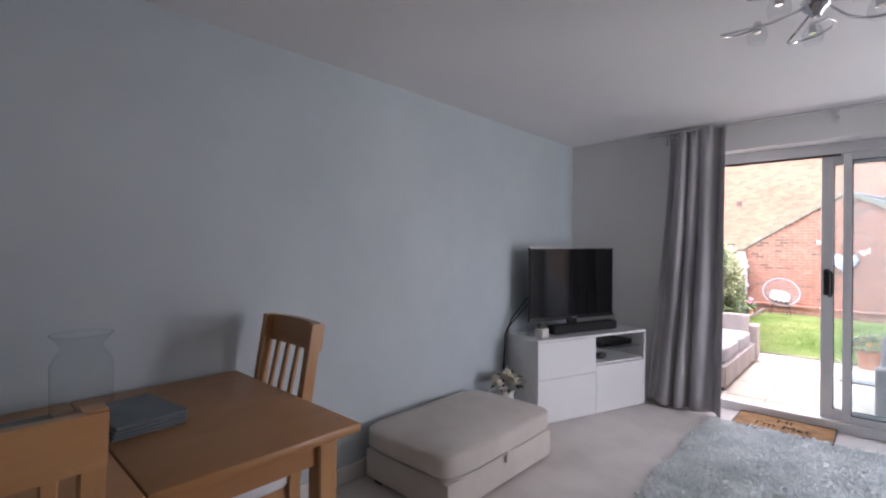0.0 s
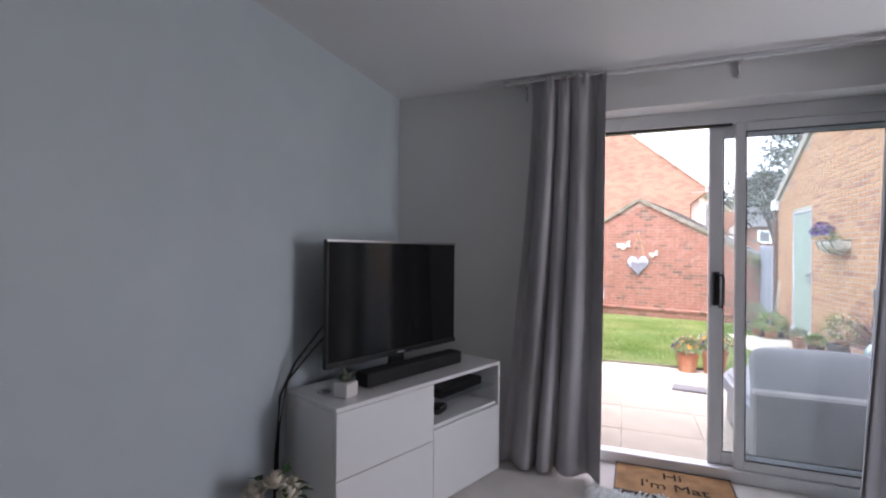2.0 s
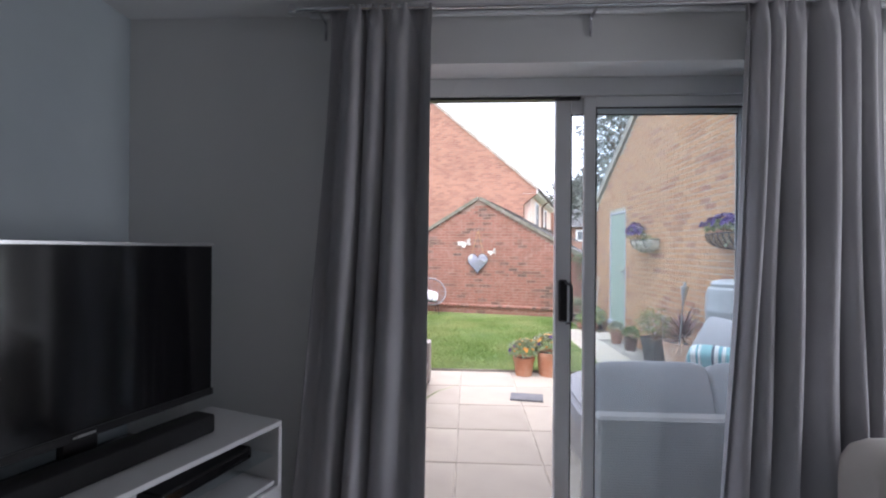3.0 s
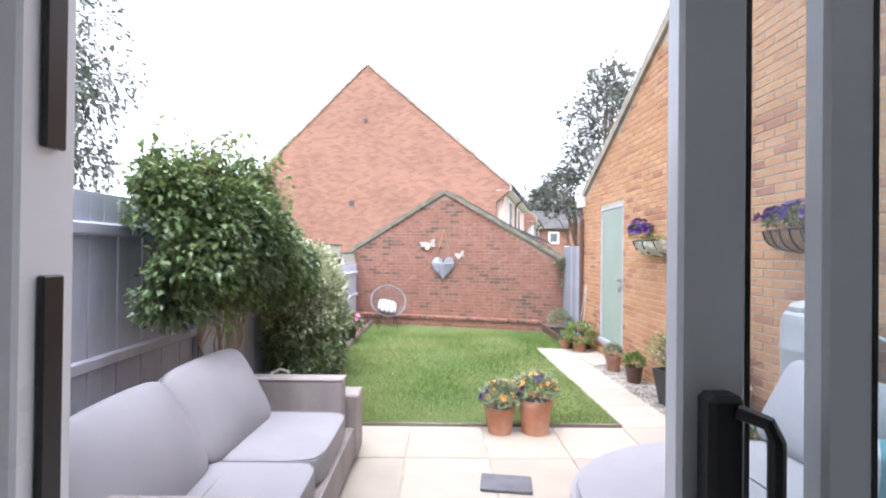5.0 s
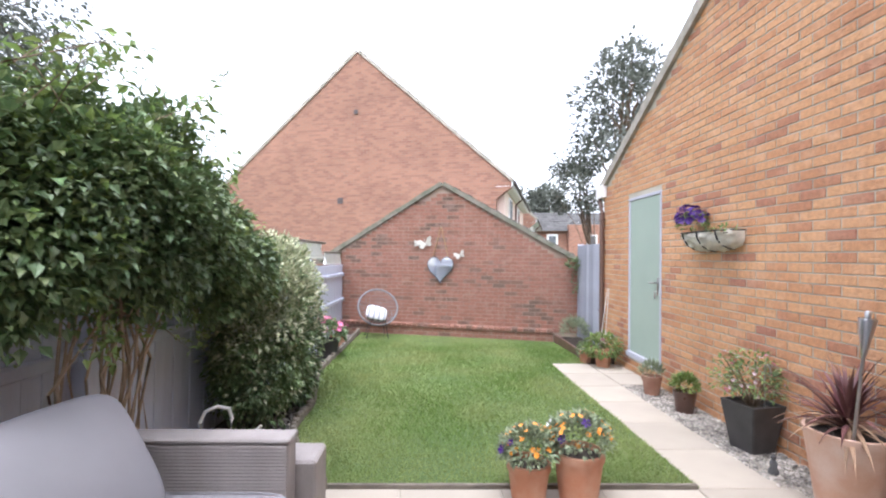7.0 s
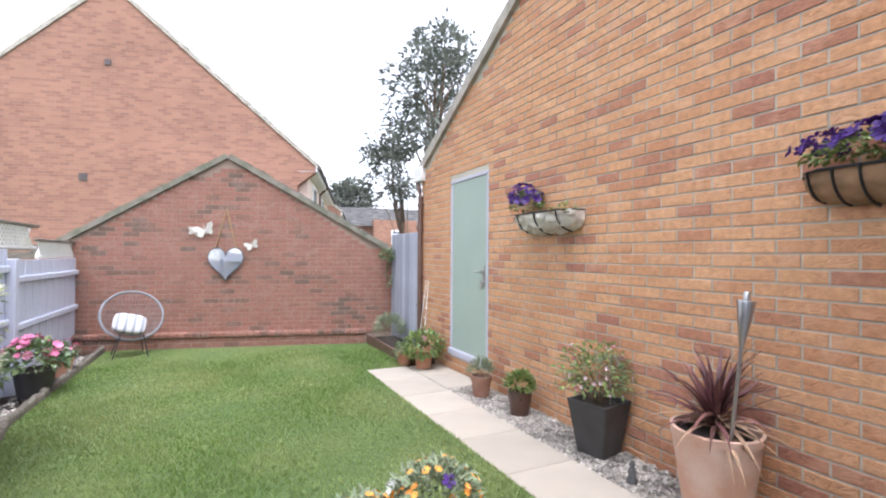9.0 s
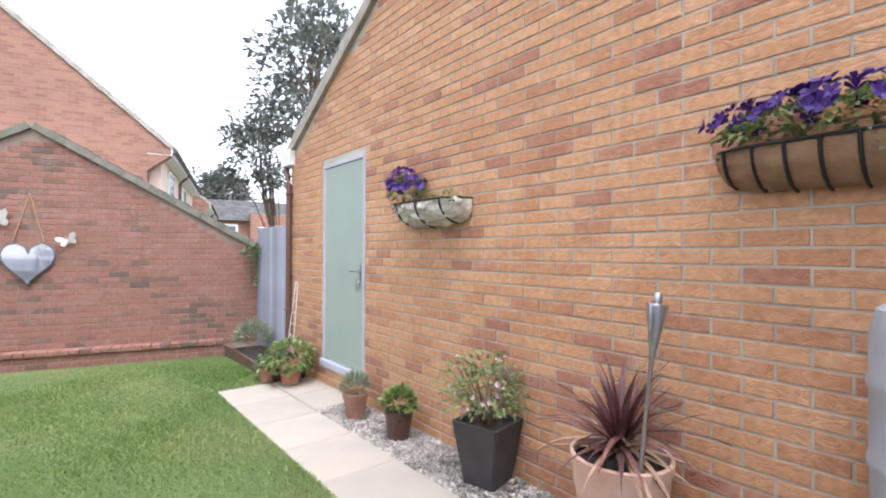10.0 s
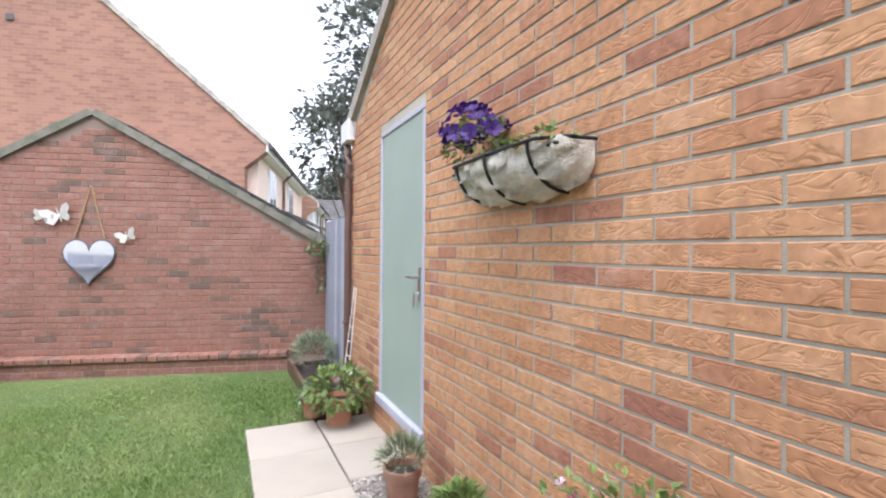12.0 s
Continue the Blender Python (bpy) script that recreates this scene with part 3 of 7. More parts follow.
def house_bricks(name, c1, c2, joint):
    m = bpy.data.materials.new(name)
    m.use_nodes = True
    n, l = m.node_tree.nodes, m.node_tree.links
    co, mp, tex = n.new("ShaderNodeTexCoord"), n.new("ShaderNodeMapping"), n.new("ShaderNodeTexBrick")
    mp.inputs["Rotation"].default_value = (radians(90), 0, 0)
    l.new(co.outputs["Object"], mp.inputs["Vector"])
    l.new(mp.outputs[0], tex.inputs["Vector"])
    for key, v in (("Scale", 1.0), ("Brick Width", 0.225), ("Row Height", 0.075), ("Mortar Size", 0.005), ("Bias", -0.2)):
        tex.inputs[key].default_value = v
    tex.inputs["Color1"].default_value, tex.inputs["Color2"].default_value, tex.inputs["Mortar"].default_value = (*c1, 1), (*c2, 1), (*joint, 1)
    noi = n.new("ShaderNodeTexNoise")
    noi.inputs["Scale"].default_value, noi.inputs["Detail"].default_value = 0.7, 5.0
    l.new(co.outputs["Object"], noi.inputs["Vector"])
    mr = n.new("ShaderNodeMapRange")
    mr.inputs["To Min"].default_value, mr.inputs["To Max"].default_value = 0.70, 1.25
    l.new(noi.outputs["Fac"], mr.inputs["Value"])
    mx = n.new("ShaderNodeMix")
    mx.data_type, mx.blend_type = "RGBA", "MULTIPLY"
    mx.inputs[0].default_value = 1.0
    l.new(tex.outputs["Color"], mx.inputs[6])
    l.new(mr.outputs[0], mx.inputs[7])
    l.new(mx.outputs[2], n["Principled BSDF"].inputs["Base Color"])
    n["Principled BSDF"].inputs["Roughness"].default_value = 0.9
    bp = n.new("ShaderNodeBump")
    bp.inputs["Strength"].default_value, bp.inputs["Distance"].default_value = 0.6, 0.01
    bp.invert = True
    l.new(tex.outputs["Fac"], bp.inputs["Height"])
    l.new(bp.outputs[0], n["Principled BSDF"].inputs["Normal"])
    return m


M["house_brick"] = house_bricks("house_brick", (0.325, 0.165, 0.108), (0.215, 0.105, 0.072), (0.28, 0.20, 0.15))
M["render"] = mat("peach_render", (0.74, 0.58, 0.48), 0.85, vary=0.05, scale=1.5, fine=60, bump=0.15)
M["brown_pipe"] = mat("brown_plastic_pipe", (0.13, 0.075, 0.055), 0.4, vary=0.08, scale=5, fine=60, bump=0.03)
M["pane"] = mat("dark_window", (0.12, 0.13, 0.14), 0.08, vary=0.05, scale=2, fine=10, bump=0.0, spec=0.8)
M["fascia"] = mat("dark_fascia", (0.10, 0.08, 0.075), 0.6, vary=0.1, scale=4, fine=40, bump=0.1)
HW, HAP, HEV = 10.2, 8.12, 3.70


def gable_house(name, label, m, width, apex, eave, depth, facade):
    h = thing(name, label, "house", m)
    slope = (apex - eave) / (width / 2)
    line = lambda x: eave + slope * x
    b = prism([(0.4, -1), (width, -1), (width, eave), (width / 2, apex), (-0.07, line(-0.07) - 0.03), (-0.07, line(-0.1) - 0.17), (0.4, line(-0.1) - 0.55)], -0.3, 0, "y")
    part("wall", b, M["house_brick"], h, "red brick gable wall")
    part("wall", box((0.16, -depth, -1), (0.5, -0.31, line(-0.1) - 0.18)), facade, h, "pale peach front wall under the eaves")
    part("wall", box((width - 0.3, -depth, -1), (width, -0.31, eave - 0.02)), M["house_brick"], h)
    for p in ([(-0.1, line(-0.1) - 0.03), (width / 2, apex - 0.03)], [(width / 2, apex - 0.03), (width + 0.35, line(-0.35) - 0.03)]):
        verge(h, p, 0.035, 0.10, M["verge"], Matrix.Identity(4))
    for x0, x1 in ((-0.1, width / 2), (width + 0.4, width / 2)):
        z0 = line(min(x0, width - x0))
        roof_slope(h, (x0, -0.12, z0), (x0, -depth, z0), (x1, -0.12, apex), (x1, -depth, apex), 16, 24, M["tile"])
    ez = line(-0.1)
    part("fascia", box((-0.12, -depth, ez - 0.17), (-0.08, 0.02, ez - 0.01), 0.006), M["white_paint"], h, "white eaves board")
    part("gutter", tube([(-0.18, -depth, ez - 0.05), (-0.18, 0.02, ez - 0.05)], 0.055, 8), M["fascia"], h, "dark gutter")
    part("soffit", box((-0.08, -depth, ez - 0.17), (0.4, 0.0, ez - 0.14)), M["white_paint"], h, "white soffit")
    part("downpipe", tube([(-0.18, -3.7, ez - 0.08), (0.08, -3.7, ez - 0.35), (0.08, -3.7, -1)], 0.045, 8), M["brown_pipe"], h, "brown downpipe")
    for y in (-1.95, -5.4):
        win = part("window", box((0.10, y - 0.5, 2.25), (0.18, y + 0.5, 3.3), 0.01), M["white_paint"], h, "white window frame")
        for a, c in ((-0.44, -0.04), (0.04, 0.44)):
            part("pane", box((0.093, y + a, 2.33), (0.098, y + c, 3.22)), M["pane"], win)
    porch = part("porch_roof", prism([(-0.75, 2.05), (0.4, 2.55), (0.4, 2.45), (-0.75, 1.95)], 4.3, 7.0, "y"), M["tile"], h, "small grey lean-to porch roof")
    porch.matrix_basis = Matrix.Scale(-1, 4, (0, 1, 0))
    return h


big_house = gable_house("gabled_house", "red brick house with a steep plain gable end", hm, HW, HAP, HEV, 9.0, M["render"])
vb = bmesh.new()
bm_box(vb, (5.05, 0.0, 6.0), (5.2, 0.03, 6.15), 0.01)
part("vent", vb, M["fascia"], big_house, "small dark wall vent")
vb = bmesh.new()
bm_box(vb, (5.55, 0.0, 3.0), (5.75, 0.02, 3.2), 0.01)
part("vent", vb, M["fascia"], big_house, "small dark wall vent")


# ---- fences ----
def board_fence(name, label, m, runs, board=0.118, paint="fence"):
    """Upright boards on rails and posts. runs: (along0, along1, top, bottom) with posts between."""
    f = thing(name, label, "fence", m)
    f["kind"] = "structure"
    meshes = {}
    for a0, a1, top, bot in runs:
        n = max(1, round((a1 - a0) / board))
        w = (a1 - a0) / n
        key = (round(w, 4), top, bot)
        if key not in meshes:
            meshes[key] = mesh_of("board", box((0.0015, -0.010, bot), (w - 0.0015, 0.010, top), 0.003), M[paint])
        for i in range(n):
            piece("board", meshes[key], f, Matrix.Translation((a0 + i * w, 0.0 if i % 2 else 0.004, 0)))
        for z in (top - 0.20, bot + 0.62 * (top - bot) * 0.84):
            part("rail", box((a0, 0.014, z - 0.045), (a1, 0.055, z + 0.03), 0.012), M["fence"], f)
        part("post", box((a0 - 0.05, 0.012, bot - 0.1), (a0 + 0.05, 0.10, top + 0.02), 0.008), M["fence"], f)
    part("post", box((runs[-1][1] - 0.05, 0.012, runs[-1][3] - 0.1), (runs[-1][1] + 0.05, 0.10, runs[-1][2] + 0.02), 0.008), M["fence"], f)
    return f


fm = Matrix(((0, 1, 0, -2.47), (1, 0, 0, 0), (0, 0, 1, 0), (0, 0, 0, 1)))
board_fence("fence_left", "blue-grey painted closeboard garden fence", fm,
            [(4.75, 6.0, 1.68, -0.3), (6.0, 7.83, 1.68, -0.3), (7.83, 9.66, 1.66, -0.3), (9.66, 11.05, 1.42, -0.35), (11.05, 12.6, 1.20, -0.35), (12.6, 15.25, 1.08, -0.4)])
rm = Matrix(((0, 1, 0, 2.10), (1, 0, 0, 0), (0, 0, 1, 0), (0, 0, 0, 1)))
board_fence("fence_right", "weathered blue-grey board fence between two garages", rm, [(12.47, 13.82, 1.50, -0.4)], 0.10, "old_fence")


# ---- materials of the things indoors ----
M["gloss_white"] = mat("white_high_gloss", (0.80, 0.80, 0.80), 0.12, vary=0.01, scale=2, fine=20, bump=0.0, coat=0.4)
M["matt_white"] = mat("white_melamine", (0.78, 0.78, 0.78), 0.4, vary=0.01, scale=2, fine=40, bump=0.02)
M["screen"] = mat("black_screen_glass", (0.006, 0.006, 0.007), 0.06, vary=0.02, scale=2, fine=10, bump=0.0, spec=0.6)
M["speaker"] = mat("black_speaker_cloth", (0.014, 0.014, 0.015), 0.85, vary=0.15, scale=4, fine=700, bump=0.4, depth=0.001)
M["curtain"] = mat("grey_curtain_cotton", (0.45, 0.44, 0.455), 0.95, vary=0.05, scale=3, fine=380, bump=0.25, depth=0.001, sheen=0.15)
M["chrome"] = mat("polished_chrome", (0.72, 0.72, 0.74), 0.12, 1.0, vary=0.02, scale=4, fine=20, bump=0.0)
M["oak"] = mat("honey_oak", (0.48, 0.25, 0.10), 0.32, vary=0.06, scale=3.5, fine=26, stretch=(1, 9, 9), bump=0.08, depth=0.001, other=(0.43, 0.215, 0.08), coat=0.25)
M["oak_y"] = mat("honey_oak_lengthwise", (0.42, 0.205, 0.075), 0.36, vary=0.03, scale=2.2, fine=60, stretch=(5, 1, 5), bump=0.02, depth=0.001, other=(0.38, 0.185, 0.068))
M["oak_z"] = mat("honey_oak_upright", (0.48, 0.25, 0.10), 0.34, vary=0.06, scale=3.5, fine=26, stretch=(9, 9, 1), bump=0.08, depth=0.001, other=(0.43, 0.215, 0.08), coat=0.2)
M["cream_fabric"] = mat("cream_upholstery", (0.58, 0.54, 0.49), 0.92, vary=0.05, scale=5, fine=420, bump=0.35, depth=0.0015, sheen=0.2)
M["dark_wood"] = mat("dark_stained_wood", (0.05, 0.032, 0.022), 0.45, vary=0.15, scale=6, fine=60, bump=0.1)
M["white_cushion"] = mat("white_seat_cotton", (0.72, 0.72, 0.73), 0.9, vary=0.03, scale=5, fine=300, bump=0.2)
M["slate"] = mat("blue_grey_placemat", (0.16, 0.19, 0.21), 0.55, vary=0.08, scale=8, fine=120, bump=0.2)
M["vase_glass"] = glass_mat("clear_vase_glass", (0.95, 0.97, 0.965), 0.02, 1.32)
M["ceramic"] = mat("white_ceramic", (0.74, 0.73, 0.70), 0.2, vary=0.03, scale=6, fine=50, bump=0.02, coat=0.3)
M["rose"] = mat("cream_rose_petal", (0.76, 0.70, 0.58), 0.6, vary=0.06, scale=20, fine=90, bump=0.1)
M["green_leaf"] = mat("dark_green_leaf", (0.045, 0.10, 0.035), 0.45, vary=0.2, scale=12, fine=80, bump=0.1, per="island", hue=0.02)
M["coir"] = mat("brown_coir", (0.40, 0.225, 0.10), 0.98, vary=0.18, scale=9, fine=600, bump=0.9, depth=0.006)
M["shag"] = mat("pale_mint_shag", (0.86, 0.885, 0.875), 0.85, vary=0.05, scale=3, fine=40, bump=0.0, per="island", other=(0.70, 0.75, 0.75), through_light=0.3)
M["frost"] = glass_mat("clear_lamp_glass", (0.93, 0.94, 0.95), 0.06, 1.3)


def rounded(size, p=7.0, cuts=9, puff=0.0, m=None):
    """A cushion: a box with soft corners, its faces blown out by puff."""
    b = bmesh.new()
    bmesh.ops.create_cube(b, size=2.0)
    bmesh.ops.subdivide_edges(b, edges=b.edges[:], cuts=cuts, use_grid_fill=True)
    for v in b.verts:
        a = [v.co.x, v.co.y, v.co.z]
        s = sum(abs(c) ** p for c in a) ** (1.0 / p)
        q = [c / s for c in a]
        soft = [(1 - q[(i + 1) % 3] ** 2) * (1 - q[(i + 2) % 3] ** 2) for i in range(3)]
        v.co = Vector([q[i] * (size[i] / 2) + math.copysign(puff * max(0.0, soft[i]), q[i]) * (abs(q[i]) ** 3) * (1.0 if size[i] == min(size) else 0.3) for i in range(3)])
    if m is not None:
        bmesh.ops.transform(b, matrix=m, verts=b.verts[:])
    return b


def rim(size, radius, m=None, z=0.0):
    """Piping round a cushion's edge."""
    pts, p = [], 7.0
    for i in range(72):
        a = 2 * math.pi * i / 72
        c, s = math.cos(a), math.sin(a)
        k = (abs(c) ** p + abs(s) ** p) ** (-1 / p)
        pts.append((k * c * size[0] / 2, k * s * size[1] / 2, z))
    b = tube(pts, radius, 5, closed=True)
    if m is not None:
        bmesh.ops.transform(b, matrix=m, verts=b.verts[:])
    return b


def leaf_cloud(points, size, material_seed, spread=0.35, droop=0.3, width=0.45, fold=0.25):
    """Folded pointed leaves at points: (place, outward direction)."""
    rnd = random.Random(material_seed)
    verts, faces = [], []
    for p, n in points:
        n = Vector(n)
        d = (n + Vector((rnd.uniform(-1, 1), rnd.uniform(-1, 1), rnd.uniform(-1, 1))) * spread + Vector((0, 0, -droop))).normalized()
        side = d.cross(Vector((rnd.uniform(-0.6, 0.6), rnd.uniform(-0.6, 0.6), 1)))
        if side.length < 1e-3:
            side = Vector((1, 0, 0))
        side.normalize()
        up = side.cross(d)
        L = size * rnd.uniform(0.65, 1.3)
        w = L * width
        p = Vector(p)
        i = len(verts)
        verts += [p, p + d * L * 0.45 + side * w * 0.5 + up * fold * w, p + d * L + up * (-0.12 * L), p + d * L * 0.45 - side * w * 0.5 + up * fold * w, p + d * L * 0.5]
        faces += [(i, i + 1, i + 4), (i + 1, i + 2, i + 4), (i, i + 4, i + 3), (i + 4, i + 2, i + 3)]
    return verts, faces


def raw_part(name, verts, faces, material, parent, label="", kind="", smooth=False):
    me = bpy.data.meshes.new(name)
    me.from_pydata(verts, [], faces)
    me.materials.append(material)
    if smooth:
        me.shade_smooth()
    ob = new(name, me)
    ob.parent = parent
    if label:
        ob["label"] = label
    if kind:
        ob["kind"] = kind
    return ob


# ---- television corner ----
cm = pose(-1.86, 3.10, 0, 0, 0, 69.6)
cab = thing("tv_cabinet", "white high-gloss television cabinet with open niche", "cabinet", cm)
part("top_panel", box((0, 0.0, 0.64), (1.19, 0.40, 0.66), 0.002), M["gloss_white"], cab)
for x0, y0 in ((0.0, 0.02), (1.172, 0.0)):
    part("side_panel", box((x0, y0, 0.012), (x0 + 0.018, 0.40, 0.638), 0.001), M["matt_white"], cab)
part("divider", box((0.594, 0.02, 0.032), (0.612, 0.378, 0.638)), M["matt_white"], cab)
part("back_panel", box((0.02, 0.38, 0.032), (1.17, 0.398, 0.638)), M["matt_white"], cab)
part("shelf", box((0.613, 0.02, 0.402), (1.171, 0.378, 0.418)), M["matt_white"], cab)
part("bottom_panel", box((0.019, 0.02, 0.0), (1.171, 0.379, 0.03)), M["matt_white"], cab)
part("drawer_front", box((0.002, 0.0, 0.352), (0.60, 0.018, 0.638), 0.0015), M["gloss_white"], cab)
part("cabinet_door", box((0.002, 0.0, 0.012), (0.60, 0.018, 0.348), 0.0015), M["gloss_white"], cab)
part("cabinet_door", box((0.604, 0.0, 0.012), (1.188, 0.018, 0.40), 0.0015), M["gloss_white"], cab)
part("glass_shelf", box((0.614, 0.03, 0.515), (1.170, 0.375, 0.521)), M["glass"], cab, "clear glass shelf")
stb = thing("media_player", "slim black set-top box on the glass shelf", "electronics", cm @ pose(0.90, 0.17, 0.521, 0, 0, 4))
part("case", box((-0.20, -0.11, 0.004), (0.20, 0.11, 0.052), 0.006), M["black"], stb)
part("front_strip", box((-0.19, -0.113, 0.012), (0.19, -0.109, 0.044), 0.001), M["screen"], stb, "glossy black front strip")
pad = thing("game_controller", "small black and silver gadget in the niche", "electronics", cm @ pose(0.78, 0.14, 0.418, 0, 0, 20))
part("shell", rounded((0.15, 0.09, 0.045), 3.0, 5, m=Matrix.Translation((0, 0, 0.0225))), M["black"], pad, smooth=True)
part("trim", tube([(-0.05, -0.04, 0.046), (0.0, -0.047, 0.047), (0.05, -0.04, 0.046)], 0.004, 6), M["chrome"], pad, "silver trim")

tm = pose(-2.05, 3.29, 0.0, 0, 0, 72.1)
tv = thing("television", "black flat-screen television on a low stand", "television", tm)
part("housing", box((0, 0.004, 0.755), (0.99, 0.032, 1.378), 0.006), M["black"], tv)
part("screen", box((0.014, 0.0, 0.785), (0.976, 0.006, 1.364), 0.001), M["screen"], tv, "dark glossy screen")
part("bezel", box((0.0, -0.002, 0.755), (0.99, 0.004, 0.782), 0.001), M["black"], tv)
part("bezel", box((0.0, -0.002, 1.366), (0.99, 0.004, 1.378), 0.001), M["steel"], tv, "thin silvery top edge")
part("logo", box((0.46, -0.004, 0.764), (0.53, -0.002, 0.772)), M["steel"], tv, "small pale maker's mark")
part("neck", box((0.44, 0.015, 0.675), (0.55, 0.045, 0.80), 0.006), M["black"], tv)
part("base_plate", box((0.26, -0.03, 0.661), (0.73, 0.13, 0.672), 0.005), M["screen"], tv, "glossy black base plate")
bar = thing("soundbar", "short black cloth-covered soundbar on the cabinet", "speaker", cm @ pose(0.262, 0.118, 0.66, 0, 0, 1))
part("body", box((0, 0, 0.004), (0.72, 0.10, 0.075), 0.010, seg=2), M["speaker"], bar, smooth=True)
for x in (0.06, 0.62):
    part("foot", box((x, 0.02, 0.0), (x + 0.04, 0.08, 0.006)), M["black"], bar)
pot = thing("succulent_pot", "small white cube pot with a grey-green succulent", "plant", cm @ pose(0.135, 0.12, 0.66, 0, 0, 12))
bm = bmesh.new()
bm_box(bm, (-0.04, -0.04, 0), (0.04, 0.04, 0.068), 0.004)
part("pot", bm, M["ceramic"], pot)
M["sage_leaf"] = mat("grey_green_succulent", (0.20, 0.24, 0.18), 0.6, vary=0.15, scale=20, fine=80, bump=0.1, per="island")
pts = []
for i in range(34):
    a, e = i * 2.4, 0.2 + 1.25 * (i / 34)
    pts.append(((0.012 * math.cos(a), 0.012 * math.sin(a), 0.066), (math.cos(a) * math.cos(e), math.sin(a) * math.cos(e), math.sin(e) + 0.3)))
raw_part("leaves", *leaf_cloud(pts, 0.05, 4, 0.1, 0.0, 0.5), M["sage_leaf"], pot)
lamp = thing("glass_dome", "narrow clear glass ornament beside the television", "ornament", cm @ pose(0.10, 0.24, 0.66))
part("bulb", lathe([(0.022, 0.0), (0.024, 0.02), (0.03, 0.06), (0.032, 0.12), (0.026, 0.18), (0.0, 0.205)], 20), M["vase_glass"], lamp, smooth=True)
part("foot", lathe([(0.0, 0.0), (0.03, 0.0), (0.03, 0.008), (0.0, 0.01)], 20), M["steel"], lamp, smooth=True)
cable = thing("power_cable", "black television cable hanging down the wall", "cable")
b = tube([(-2.03, 3.42, 1.05), (-2.10, 3.32, 0.95), (-2.17, 3.22, 0.80), (-2.205, 3.16, 0.66), (-2.21, 3.14, 0.40), (-2.21, 3.13, 0.02)], 0.006, 6)
tube([(-2.05, 3.40, 0.98), (-2.12, 3.28, 0.85), (-2.19, 3.19, 0.72), (-2.215, 3.165, 0.5), (-2.215, 3.15, 0.02)], 0.005, 6, b)
part("cable", b, M["black"], cable, smooth=True)

jug = thing("flower_jug", "white jug of cream artificial roses on the carpet", "vase", pose(-2.04, 2.94, 0.0, 0, 0, 200))
part("jug", lathe([(0.0, 0.0), (0.065, 0.0), (0.078, 0.05), (0.082, 0.12), (0.066, 0.20), (0.055, 0.25), (0.066, 0.29), (0.060, 0.29), (0.050, 0.25), (0.06, 0.2), (0.074, 0.12), (0.06, 0.02), (0.0, 0.015)], 28), M["ceramic"], jug, smooth=True)
part("handle", tube([(0.055, 0, 0.25), (0.115, 0, 0.26), (0.135, 0, 0.20), (0.115, 0, 0.12), (0.076, 0, 0.09)], 0.010, 8), M["ceramic"], jug, smooth=True)


def rose(parent, c, r, seed):
    """A rose head of overlapping curled petals."""
    rnd = random.Random(seed)
    verts, faces = [], []
    for ring, (n, rad, h) in enumerate(((3, 0.30, 0.95), (5, 0.60, 0.75), (7, 0.95, 0.35))):
        for i in range(n):
            a0 = 2 * math.pi * i / n + ring * 0.4 + rnd.uniform(-0.1, 0.1)
            half = 1.25 * math.pi / n
            base = len(verts)
            for v in range(4):
                for k in range(5):
                    a = a0 + half * (k / 2 - 1)
                    t = v / 3
                    rr = r * rad * (0.35 + 0.65 * math.sin(t * 1.9)) * (1 - 0.08 * abs(k - 2))
                    z = r * (h * t * 1.1 - 0.45 + 0.1 * math.sin(k)) - (0.10 * r * (abs(k - 2) / 2) if v == 3 else 0)
                    verts.append((c[0] + rr * math.cos(a), c[1] + rr * math.sin(a), c[2] + z))
            for v in range(3):
                for k in range(4):
                    q = base + v * 5 + k
                    faces.append((q, q + 1, q + 6, q + 5))
    return raw_part("rose", verts, faces, M["rose"], parent, smooth=True)


for i, c in enumerate(((0.0, 0.0, 0.40), (0.075, 0.03, 0.375), (-0.07, 0.04, 0.375), (0.02, -0.075, 0.37), (-0.06, -0.055, 0.36), (0.04, 0.085, 0.36), (0.095, -0.05, 0.34), (-0.02, 0.05, 0.43))):
    rose(jug, c, 0.052, 40 + i)
rnd = random.Random(2)
pts = []
for i in range(22):
    a, e = rnd.uniform(0, 6.28), rnd.uniform(-0.5, 0.5)
    d = Vector((math.cos(a) * math.cos(e), math.sin(a) * math.cos(e), math.sin(e)))
    pts.append((Vector((0, 0, 0.35)) + d * 0.085, d))
raw_part("foliage", *leaf_cloud(pts, 0.06, 9, 0.3, 0.1, 0.55), M["green_leaf"], jug)


